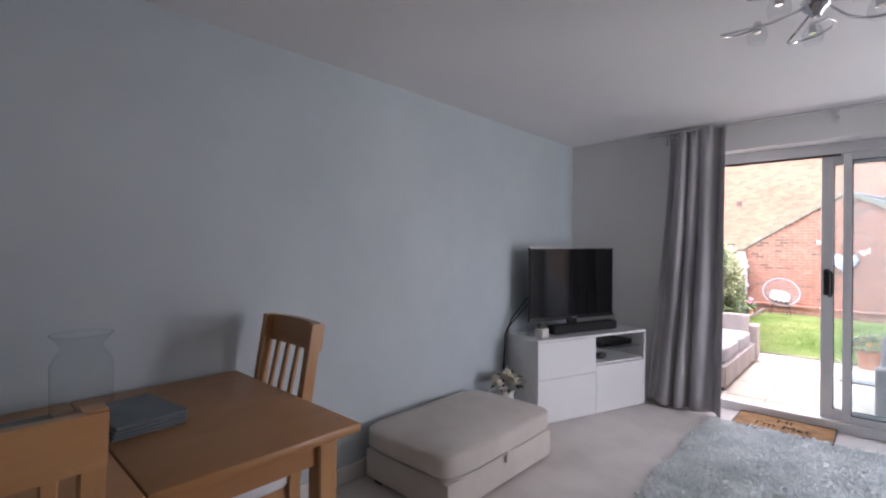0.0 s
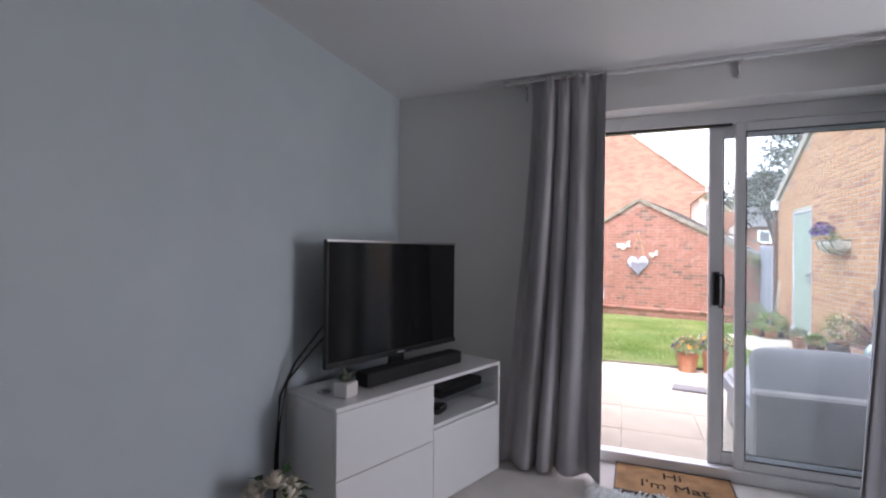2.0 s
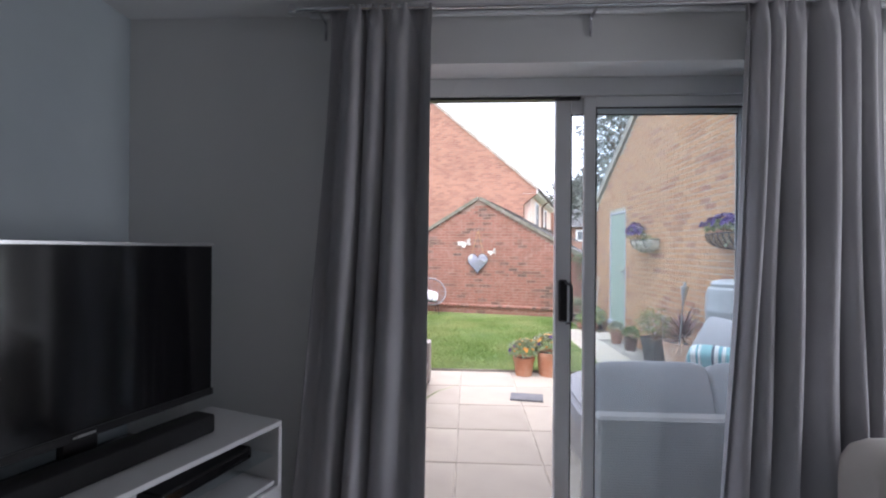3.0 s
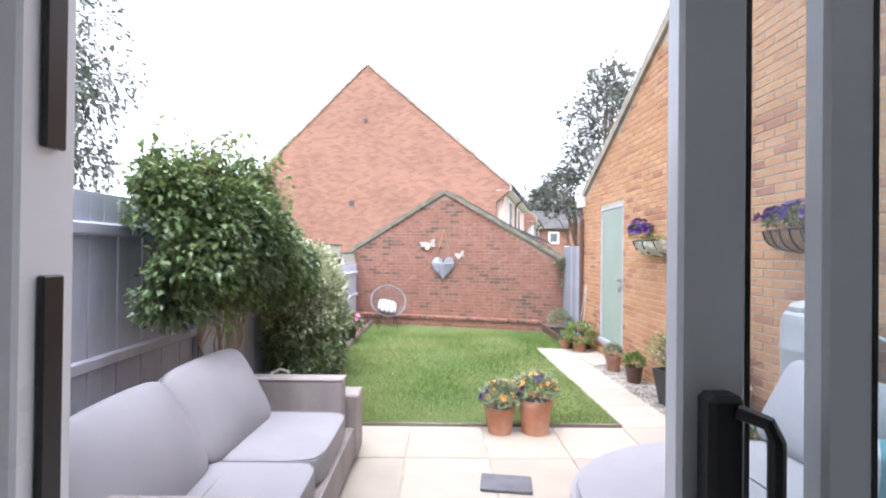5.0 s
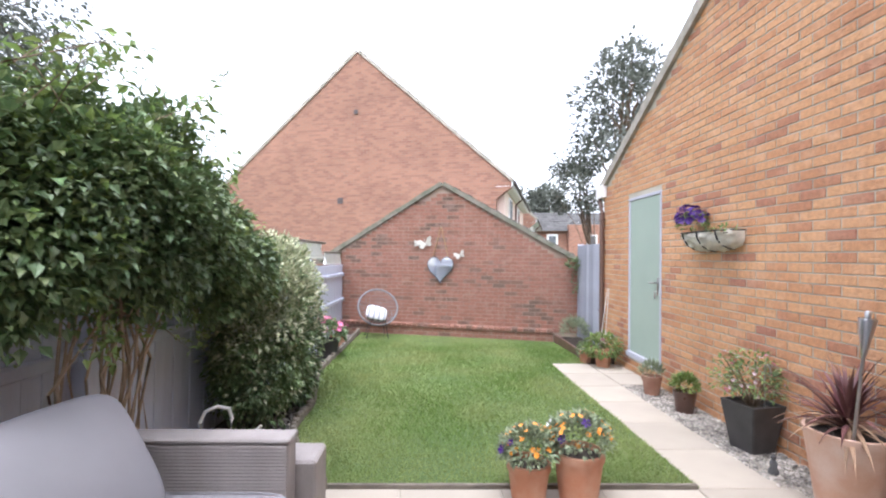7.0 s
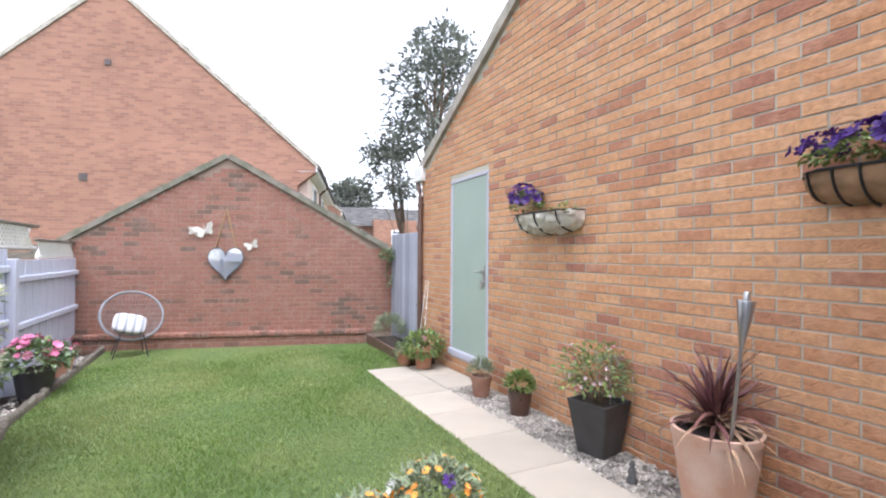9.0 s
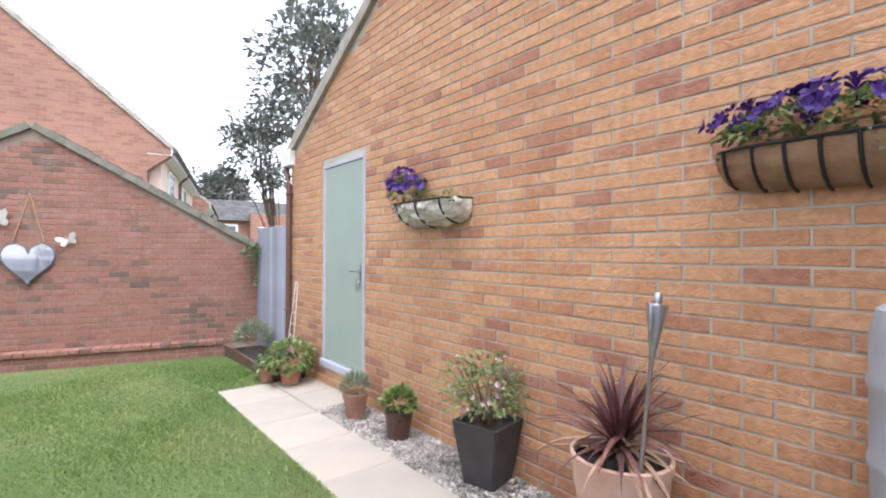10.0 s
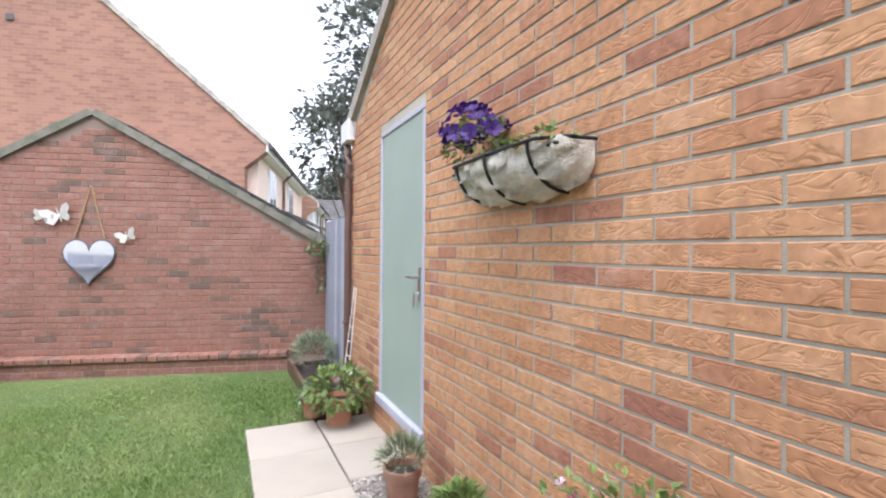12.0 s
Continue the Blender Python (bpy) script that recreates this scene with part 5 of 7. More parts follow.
# ---- two-seat rattan sofa by the fence ----
sofa = thing("rattan_sofa", "taupe rattan garden sofa with light grey cushions", "sofa", pose(0, 0, PZ))
part("base", box((-2.25, 5.68, 0.05), (-1.135, 7.52, 0.27), 0.012), M["rattan"], sofa)
b = weave_panel((-1.137, 5.70, 0.055), (-1.122, 7.50, 0.268), "x")
tagged(part("weave", b, M["rattan"], sofa, "woven front strands"), kind="stuff")
part("end_box", box((-1.95, 7.44, 0.05), (-1.10, 7.66, 0.50), 0.012), M["rattan"], sofa, "woven end box behind the arm")
for y0, y1 in ((5.66, 5.79), (7.31, 7.43)):
    a = part("arm", box((-2.22, y0, 0.27), (-1.185, y1, 0.63), 0.014), M["rattan"], sofa)
    part("arm_cap", box((-2.22, y0 - 0.004, 0.63), (-1.18, y1 + 0.004, 0.648), 0.006), M["rattan"], a)
    w = part("weave", weave_panel((-2.0, y0 - 0.006, 0.28), (-1.19, y1 + 0.006, 0.625), "y"), M["rattan"], a)
    w["kind"] = "stuff"
part("back", box((-2.30, 5.68, 0.27), (-2.20, 7.42, 0.66), 0.014), M["rattan"], sofa)
for x in (-2.2, -1.2):
    for y in (5.75, 7.4):
        part("foot", box((x, y, 0), (x + 0.05, y + 0.05, 0.052), 0.004), M["black"], sofa)
for y in (6.175, 6.925):
    c = part("seat_cushion", rounded((0.86, 0.745, 0.17), 10.0, 10, 0.012, Matrix.Translation((-1.575, y, 0.355))), M["grey_cushion"], sofa, "light grey seat cushion", smooth=True)
    part("piping", rim((0.862, 0.747), 0.004, Matrix.Translation((-1.575, y, 0.43))), M["grey_cushion"], c, smooth=True)
for y, tilt in ((6.08, 3), (6.84, -4)):
    mm = Matrix.Translation((-1.80, y, 0.645)) @ Matrix.Rotation(radians(tilt), 4, "Z") @ Matrix.Rotation(radians(60), 4, "Y")
    c = part("back_cushion", rounded((0.53, 0.77, 0.12), 6.5, 12, 0.06, mm), M["grey_cushion"], sofa, "plump light grey back cushion", smooth=True)
    part("piping", rim((0.532, 0.772), 0.005, mm), M["piping"], c, "dark piped seam", smooth=True)

# ---- rattan corner seat with rounded chaise ----
seat = thing("corner_seat", "rattan garden corner seat with rounded grey chaise", "sofa", pose(0, 0, PZ))


def chaise(z0, z1, inset):
    poly = [(0.08 + inset, 5.10), (1.55, 5.10), (1.55, 6.86 - inset)]
    for i in range(15):
        a = math.pi / 2 * i / 14
        poly.append((0.98 - (0.90 - inset) * math.sin(a), 6.16 + (0.70 - inset) * math.cos(a)))
    b = prism(poly, z0, z1)
    return b


part("base", chaise(0.04, 0.27, 0.03), M["rattan"], seat)
b = chaise(0.272, 0.44, 0.0)
bmesh.ops.bevel(b, geom=[e for e in b.edges if abs(e.verts[0].co.z - e.verts[1].co.z) < 1e-4], offset=0.035, segments=3, affect="EDGES")
part("seat_cushion", b, M["grey_cushion"], seat, "rounded light grey chaise cushion", smooth=True)
part("seam", tube([(0.98, 6.86, 0.437), (0.985, 6.6, 0.444), (1.0, 6.3, 0.444), (1.02, 5.5, 0.444)], 0.005, 5), M["piping"], seat, "dark seam across the cushion", smooth=True)
part("back_frame", box((0.04, 4.98, 0.04), (1.9, 5.09, 0.60), 0.014), M["rattan"], seat)
tagged(part("weave", weave_panel((0.05, 4.972, 0.06), (1.89, 5.0, 0.59), "y"), M["rattan"], seat), kind="stuff")
part("side_frame", box((1.62, 5.09, 0.04), (1.74, 6.75, 0.56), 0.014), M["rattan"], seat)
for y, s in ((5.62, 1.02), (6.58, 0.74)):
    mm = Matrix.Translation((1.55, y, 0.66)) @ Matrix.Rotation(radians(-62), 4, "Y")
    c = part("back_cushion", rounded((0.52, s * 0.9, 0.17), 8.0, 10, 0.045, mm), M["grey_cushion"], seat, "plump grey back cushion", smooth=True)
    part("piping", rim((0.525, s * 0.905), 0.005, mm), M["piping"], c, smooth=True)
for x in (0.42, 1.10):
    mm = Matrix.Translation((x, 5.22, 0.615)) @ Matrix.Rotation(radians(66), 4, "X")
    part("back_cushion", rounded((0.67, 0.46, 0.16), 10.0, 9, 0.03, mm), M["grey_cushion"], seat, "plump grey back cushion", smooth=True)

pm2 = Matrix.Translation((1.24, 5.98, 0.475)) @ Matrix.Rotation(radians(-38), 4, "Z") @ Matrix.Rotation(radians(-50), 4, "X")
M["stripe"] = mat("teal_striped_cotton", (0.10, 0.34, 0.38), 0.9, vary=0.04, scale=5, fine=300, bump=0.2)
n, l = M["stripe"].node_tree.nodes, M["stripe"].node_tree.links
co, sep, rmp = n.new("ShaderNodeTexCoord"), n.new("ShaderNodeSeparateXYZ"), n.new("ShaderNodeValToRGB")
l.new(co.outputs["Generated"], sep.inputs[0])
l.new(sep.outputs["X"], rmp.inputs["Fac"])
rmp.color_ramp.interpolation = "CONSTANT"
teal, white, navy, aqua = (0.10, 0.33, 0.38), (0.72, 0.72, 0.70), (0.05, 0.07, 0.10), (0.22, 0.46, 0.48)
bands = [(0.0, aqua), (0.08, white), (0.17, teal), (0.20, white), (0.24, aqua), (0.40, navy), (0.44, white), (0.50, teal), (0.55, white), (0.60, aqua), (0.80, navy), (0.84, white), (0.88, teal), (0.92, navy)]
while len(rmp.color_ramp.elements) < len(bands):
    rmp.color_ramp.elements.new(0.5)
for e, (p, c) in zip(rmp.color_ramp.elements, bands):
    e.position, e.color = p, (*c, 1)
l.new(rmp.outputs[0], n["Principled BSDF"].inputs["Base Color"])
pil = thing("striped_pillow", "teal, white and grey striped scatter cushion", "cushion", pm2)
part("cover", rounded((0.44, 0.40, 0.13), 5.0, 9, 0.03), M["stripe"], pil, smooth=True)

# ---- water butt ----
wb = thing("water_butt", "grey-green plastic water butt with lid", "water butt", pose(1.835, 6.95, PZ) @ Matrix.Diagonal((0.84, 0.84, 1.0, 1.0)))
part("barrel", lathe([(0.0, 0.0), (0.20, 0.0), (0.235, 0.08), (0.25, 0.4), (0.255, 0.70), (0.262, 0.715), (0.262, 0.735), (0.255, 0.75), (0.255, 0.93), (0.263, 0.945), (0.263, 0.965), (0.255, 0.98),
                      (0.255, 1.10), (0.235, 1.165), (0.20, 1.185), (0.0, 1.185)], 40), M["butt"], wb, smooth=True)
part("lid", lathe([(0.0, 1.262), (0.10, 1.255), (0.18, 1.235), (0.205, 1.215), (0.205, 1.185), (0.0, 1.184)], 40), M["butt"], wb, smooth=True)
part("panel", box((-0.10, -0.268, 0.76), (0.10, -0.245, 0.90), 0.006), M["butt"], wb, "moulded recess panel")
part("hose", tube([(0.2, -0.15, 1.08), (0.24, -0.28, 1.03), (0.27, -0.5, 0.98), (0.27, -0.8, 0.95)], 0.016, 8), M["butt"], wb, "grey overflow hose", smooth=True)


# ---- plants and pots ----
def pot_profile(rt, rb, h, lip=0.014, lip_h=0.045):
    return [(0.0, 0.0), (rb, 0.0), (rt - lip * 0.6, h - lip_h), (rt, h - lip_h), (rt + 0.003, h - 0.004), (rt - 0.003, h), (rt - 0.014, h), (rt - 0.018, h - 0.03), (rt - 0.02, h - 0.05), (0.0, h - 0.045)]


def plant_pot(name, label, m, rt, rb, h, material, lip=0.014, group=""):
    t = thing(name, label, "plant pot", m, group)
    part("pot", lathe(pot_profile(rt, rb, h, lip), 32), material, t, smooth=True)
    part("soil", lathe([(0.0, h - 0.03), (rt - 0.02, h - 0.034)], 20), M["soil"], t)
    return t


def clump(c, r, n, seed, low=-0.2, flat=1.0):
    """Places over a dome with their outward directions."""
    rnd = random.Random(seed)
    out = []
    for _ in range(n):
        a, s = rnd.uniform(0, 6.283), rnd.uniform(low, 1.0)
        k = rnd.uniform(0.45, 1.0) ** 0.6
        q = math.sqrt(max(0.0, 1 - s * s))
        d = Vector((q * math.cos(a), q * math.sin(a), s))
        out.append((Vector(c) + Vector((d.x * r[0], d.y * r[1], d.z * r[2])) * k, d))
    return out


def flower_mesh(petals, radius, cup):
    verts, faces = [(0, 0, 0)], []
    for i in range(petals):
        a, h = 2 * math.pi * i / petals, 0.9 * math.pi / petals
        b = len(verts)
        for aa, rr, zz in ((a - h, 0.62, cup * 0.7), (a - h * 0.55, 1.0, cup), (a + h * 0.55, 1.0, cup * 1.1), (a + h, 0.62, cup * 0.7)):
            verts.append((radius * rr * math.cos(aa), radius * rr * math.sin(aa), radius * zz))
        faces += [(0, b, b + 1), (0, b + 1, b + 2), (0, b + 2, b + 3)]
    return verts, faces


def flowers(parent, places, material, petals=5, radius=0.02, cup=0.35, seed=1, name="flower", label=""):
    """Flower heads, each an object sharing one mesh."""
    rnd = random.Random(seed)
    me = bpy.data.meshes.new(name)
    me.from_pydata(*flower_mesh(petals, radius, cup)[:1], [], flower_mesh(petals, radius, cup)[1])
    me.materials.append(material)
    for p, d in places:
        d = (Vector(d) + Vector((rnd.uniform(-0.3, 0.3), rnd.uniform(-0.3, 0.3), rnd.uniform(0, 0.4)))).normalized()
        s = rnd.uniform(0.8, 1.2)
        o = piece(name, me, parent, Matrix.Translation(p) @ d.to_track_quat("Z", "Y").to_matrix().to_4x4() @ Matrix.Rotation(rnd.uniform(0, 6), 4, "Z") @ Matrix.Diagonal((s, s, s, 1)))
        if label:
            o["label"] = label


def stems(parent, base, places, r, material, seed, every=1):
    b = bmesh.new()
    for p, d in places[::every]:
        p = Vector(p)
        mid = Vector(base).lerp(p, 0.5) + Vector((0, 0, 0.02))
        tube([base, mid, p], r, 4, b, r * 0.5)
    tagged(part("twig", b, material, parent), kind="stuff")


# two flower pots on the patio's edge
for x, rt, rb, h, sd, seedn in ((0.005, 0.130, 0.098, 0.225, 0.95, 11), (0.305, 0.150, 0.110, 0.29, 1.05, 12)):
    t = plant_pot("flower_pot", "terracotta pot of yellow, orange and violet bedding flowers", pose(x, 8.085, PZ), rt, rb, h, M["terracotta"], group="patio flower pots")
    pts = clump((0, 0, h + 0.05), (0.19 * sd, 0.17 * sd, 0.16 * sd), 1000, seedn, -0.15)
    raw_part("foliage", *leaf_cloud(pts, 0.04, seedn, 0.6, 0.1, 0.4), M["olive_leaf"], t)
    top = [p for p in clump((0, 0, h + 0.065), (0.19 * sd, 0.18 * sd, 0.17 * sd), 160, seedn + 5, 0.1) if (p[0] - Vector((0, 0, h + 0.065))).length > 0.14 * sd]
    flowers(t, top[:40], M["yellow"], 6, 0.0155, 0.2, seedn, label="yellow-orange flower")
    flowers(t, top[44:46], M["petunia"], 5, 0.026, 0.25, seedn + 1, label="violet pansy")
    flowers(t, top[46:48], M["white_petal"], 7, 0.026, 0.5, seedn + 2, label="white flower")
tile = thing("slate_tile", "dark grey stepping tile lying on the patio", "tile", pose(-0.075, 7.17, PZ, 0, 0, -8))
part("slab", box((-0.165, -0.105, 0.0), (0.165, 0.105, 0.022), 0.004), M["dark_tile"], tile)

# big pot with cordyline and garden torch
GB = lambda y: gz(y) - 0.005
big = plant_pot("cordyline_pot", "large pale terracotta pot with a spiky maroon cordyline", pose(1.845, 7.975, GB(7.975), 0, 0, 0), 0.212, 0.15, 0.46, M["pale_terracotta"], 0.006)
rnd = random.Random(21)
verts, faces = [], []
dv, df = [], []
for i in range(96):
    a = rnd.uniform(0, 6.283)
    e = rnd.uniform(0.1, 1.5) if i < 80 else rnd.uniform(-0.35, 0.2)
    L = rnd.uniform(0.30, 0.44)
    V_, F_ = (verts, faces) if i < 80 else (dv, df)
    w = 0.0085
    side = Vector((-math.sin(a), math.cos(a), 0))
    p = Vector((0, 0, 0.50 + rnd.uniform(-0.05, 0.04)))
    b0 = len(V_)
    for s in range(7):
        t = s / 6
        ee = e - 0.9 * t * t * (0.55 if e > 0.7 else 1.0)
        ww = w * (0.6 + 1.0 * math.sin(math.pi * min(1, t * 0.9 + 0.1))) * (1 - t ** 3)
        V_ += [p + side * ww, p + Vector((0, 0, -0.004)), p - side * ww]
        p = p + Vector((math.cos(a) * math.cos(ee), math.sin(a) * math.cos(ee), math.sin(ee))) * L / 6
    for s in range(6):
        q = b0 + s * 3
        F_ += [(q, q + 1, q + 4, q + 3), (q + 1, q + 2, q + 5, q + 4)]
keep = lambda v: Vector((min(v.x, 0.215), v.y, v.z))
raw_part("leaves", [keep(v) for v in verts], faces, M["cordyline"], big, "narrow maroon strap leaves")
raw_part("dry_leaves", [keep(v) for v in dv], df, M["dry_leaf"], big, "drooping dry leaves")
part("trunk", tube([(0, 0, 0.40), (0.005, 0, 0.53)], 0.022, 10, taper=0.016), M["bark"], big)
torch = thing("garden_torch", "brushed steel garden torch stuck in the pot", "torch", pose(1.747, 7.842, 0.20, 4.7, 2.5, 0))
part("pole", tube([(0, 0, 0.0), (0, 0, 0.57)], 0.009, 12), M["steel"], torch, smooth=True)
part("cone", lathe([(0.0, 0.55), (0.011, 0.55), (0.042, 0.757), (0.040, 0.763), (0.0, 0.763)], 28), M["steel"], torch, smooth=True)
part("burner", lathe([(0.0, 0.763), (0.016, 0.763), (0.016, 0.800), (0.012, 0.805), (0.0, 0.805)], 20), M["steel"], torch, smooth=True)
small = plant_pot("herb_pot", "small terracotta pot with a leafy green herb", pose(1.83, 7.56, GB(7.56)), 0.085, 0.06, 0.12, M["pale_terracotta"])
raw_part("leaves", *leaf_cloud(clump((0, 0, 0.15), (0.09, 0.09, 0.10), 240, 31), 0.045, 31, 0.5, 0.1, 0.6), M["shrub_leaf"], small)

# square planter with flowering bush
sq = thing("square_planter", "charcoal tapered square planter with a flowering bush", "plant pot", pose(1.895, 8.85, GB(8.9), 0, 0, 12))
b = bmesh.new()
q0, q1 = 0.105, 0.155
H = 0.36
lo4 = [b.verts.new((sx * q0, sy * q0, 0)) for sx, sy in ((-1, -1), (1, -1), (1, 1), (-1, 1))]
hi4 = [b.verts.new((sx * q1, sy * q1, H)) for sx, sy in ((-1, -1), (1, -1), (1, 1), (-1, 1))]
in4 = [b.verts.new((sx * (q1 - 0.022), sy * (q1 - 0.022), H)) for sx, sy in ((-1, -1), (1, -1), (1, 1), (-1, 1))]
dn4 = [b.verts.new((sx * (q1 - 0.03), sy * (q1 - 0.03), H - 0.06)) for sx, sy in ((-1, -1), (1, -1), (1, 1), (-1, 1))]
b.faces.new(lo4[::-1])
for A, B in ((lo4, hi4), (hi4, in4), (in4, dn4)):
    for i in range(4):
        b.faces.new((A[i], A[(i + 1) % 4], B[(i + 1) % 4], B[i]))
b.faces.new(dn4)
bmesh.ops.recalc_face_normals(b, faces=b.faces[:])
bmesh.ops.bevel(b, geom=[e for e in b.edges if abs(e.verts[0].co.z - e.verts[1].co.z) > 0.2], offset=0.008, segments=2, affect="EDGES")
part("planter", b, M["dark_pot"], sq)
part("soil", box((-0.125, -0.125, H - 0.06), (0.125, 0.125, H - 0.03)), M["soil"], sq)
pts = clump((-0.03, 0.02, H + 0.17), (0.24, 0.27, 0.24), 330, 33, -0.5)
raw_part("leaves", *leaf_cloud(pts, 0.042, 33, 0.7, 0.15, 0.5), M["young_leaf"], sq)
raw_part("leaves", *leaf_cloud(clump((0, 0, H + 0.13), (0.17, 0.2, 0.19), 300, 34, -0.4), 0.04, 34, 0.7, 0.15, 0.5), M["shrub_leaf"], sq)
stems(sq, (0, 0, H - 0.05), pts[:40], 0.004, M["bark"], 3)
flowers(sq, pts[100:122], M["blush"], 5, 0.016, 0.5, 35, label="pale pink flower")
flowers(sq, pts[140:146], M["pink"], 5, 0.020, 0.5, 36, label="pink flower")
part("hook", tube([(0.06, -0.05, H - 0.05), (0.06, -0.05, H + 0.24), (0.055, -0.06, H + 0.29), (0.05, -0.085, H + 0.305), (0.045, -0.11, H + 0.28), (0.043, -0.118, H + 0.245)], 0.006, 8), M["steel"], sq, "steel crook stake", smooth=True)

mid = plant_pot("glazed_pot", "small brown glazed pot with fresh green herbs", pose(1.86, 9.745, GB(9.745)), 0.104, 0.078, 0.205, M["brown_glaze"], 0.004)
raw_part("leaves", *leaf_cloud(clump((0, 0, 0.24), (0.115, 0.115, 0.115), 420, 41, -0.2), 0.05, 41, 0.5, -0.2, 0.45), M["young_leaf"], mid)
nr = plant_pot("lavender_pot", "small terracotta pot with grey lavender", pose(1.84, 10.37, GB(10.37)), 0.105, 0.075, 0.20, M["old_clay"])
raw_part("leaves", *leaf_cloud(clump((0, 0, 0.22), (0.12, 0.12, 0.13), 420, 43, -0.1), 0.06, 43, 0.5, -0.5, 0.16), M["olive_leaf"], nr)
orn = thing("stone_ornament", "small dark stone ornament on the gravel", "ornament", pose(1.74, 8.42, GB(8.42)) @ Matrix.Scale(0.65, 4))
part("figure", lathe([(0.0, 0.0), (0.045, 0.0), (0.05, 0.03), (0.03, 0.07), (0.038, 0.10), (0.03, 0.13), (0.018, 0.145), (0.027, 0.165), (0.02, 0.19), (0.0, 0.20)], 18), M["stone"], orn, smooth=True)

# ---- gravel ----
grav = thing("gravel_strip", "pale mixed gravel along the brick wall", "gravel")
grav["kind"] = "stuff"
part("gravel_base", sloped([(1.645, 7.45), (2.07, 7.45), (2.07, 10.74), (1.645, 10.74)], 0.022, 0.2), M["bed"], grav)
rg = np.random.default_rng(5)
verts, faces = [], []
for i in range(5200):
    x, y = rg.uniform(1.645, 2.065), rg.uniform(7.45, 10.74)
    r = rg.uniform(0.007, 0.017)
    c = Vector((x, y, gz(y) - 0.018 + rg.uniform(0, 0.012)))
    k = len(verts)
    s = rg.uniform(0.6, 1.3, 3) * r
    a = rg.uniform(0, 6.28)
    ca, sa = math.cos(a), math.sin(a)
    for vx, vy, vz in ((1, 0.1, 0), (-0.2, 1, 0.1), (-1, -0.2, 0), (0.1, -1, -0.1), (0.1, 0.2, 0.75), (-0.1, -0.1, -0.6)):
        X, Y = vx * s[0], vy * s[1]
        verts.append((c.x + ca * X - sa * Y, c.y + sa * X + ca * Y, c.z + vz * s[2]))
    faces += [(k, k + 1, k + 4), (k + 1, k + 2, k + 4), (k + 2, k + 3, k + 4), (k + 3, k, k + 4)]
raw_part("pebbles", verts, faces, M["gravel"], grav, "", "stuff")


# ---- hanging baskets ----
def wall_basket(label, y0, y1, ztop, depth, high, liner, ribs, m_seed):
    """Half-round trough of iron bars with a fibre liner, hung on the wall. y0 is its far end."""
    t = thing("wall_basket", label, "hanging basket", pose(2.068, 0, 0), "wall baskets")
    W = abs(y0 - y1)
    verts, faces = [], []
    rnd = random.Random(m_seed)
    nu, nv = 26, 12
    for i in range(nu + 1):
        s = i / nu
        y = y0 + (y1 - y0) * s
        taper = math.sin(math.pi * min(1, max(0, s))) ** 0.28
        for j in range(nv + 1):
            a = (math.pi / 2) * j / nv
            x = -0.012 - (depth - 0.012) * math.cos(a) * (0.55 + 0.45 * taper)
            z = ztop - 0.006 - high * math.sin(a) * (0.45 + 0.55 * taper)
            wob = rnd.uniform(-0.006, 0.006) * (2.8 if liner is M["wool"] else 1.0)
            bulge = 0.006 * math.sin(s * math.pi * ribs) ** 2
            verts.append((x - bulge + wob, y, z + wob))
    for i in range(nu):
        for j in range(nv):
            a = i * (nv + 1) + j
            faces.append((a, a + 1, a + nv + 2, a + nv + 1))
    cap = len(verts)
    for i in (0, nu):
        base = i * (nv + 1)
        verts.append((-0.012, y0 + (y1 - y0) * (i / nu), ztop - 0.006))
        for j in range(nv):
            faces.append((base + j, base + j + 1, len(verts) - 1))
    raw_part("liner", verts, faces, liner, t, "shaggy fibre liner", smooth=True)
    part("soil", box((-depth + 0.03, min(y0, y1) + 0.02, ztop - 0.03), (-0.014, max(y0, y1) - 0.02, ztop - 0.02)), M["soil"], t)
    part("rim", tube([(-0.006, y0, ztop), (-depth * 0.6, y0 + (y1 - y0) * 0.015, ztop), (-depth, y0 + (y1 - y0) * 0.12, ztop), (-depth - 0.006, y0 + (y1 - y0) * 0.5, ztop),
                      (-depth, y0 + (y1 - y0) * 0.88, ztop), (-depth * 0.6, y0 + (y1 - y0) * 0.985, ztop), (-0.006, y1, ztop)], 0.007, 8), M["black_iron"], t, smooth=True)
    for k in range(ribs):
        s = (k + 0.5) / ribs
        tp = math.sin(math.pi * s) ** 0.28
        y = y0 + (y1 - y0) * s
        pts = [(-0.012 - depth * 1.03 * math.cos(a) * (0.55 + 0.45 * tp), y, ztop - (high + 0.012) * math.sin(a) * (0.45 + 0.55 * tp)) for a in [math.pi / 2 * q / 7 for q in range(8)]]
        part("bar", tube(pts, 0.0065, 6), M["black_iron"], t, smooth=True)
    return t


def petunias(t, c, r, n, nf, seed):
    raw_part("foliage", *leaf_cloud(clump(c, r, n, seed, -0.3), 0.036, seed, 0.6, 0.2, 0.6), M["young_leaf"], t)
    pl = [p for p in clump((c[0] - 0.015, c[1], c[2] + 0.03), (r[0] * 1.15, r[1] * 1.15, r[2] * 1.15), nf * 4, seed + 1, 0.0)]
    pl.sort(key=lambda q: -sum(((q[0][k] - c[k]) / r[k]) ** 2 for k in range(3)))
    flowers(t, pl[:nf * 2:3] + pl[nf * 2::5], M["petunia"], 5, 0.034, 0.45, seed, label="purple petunia flower")


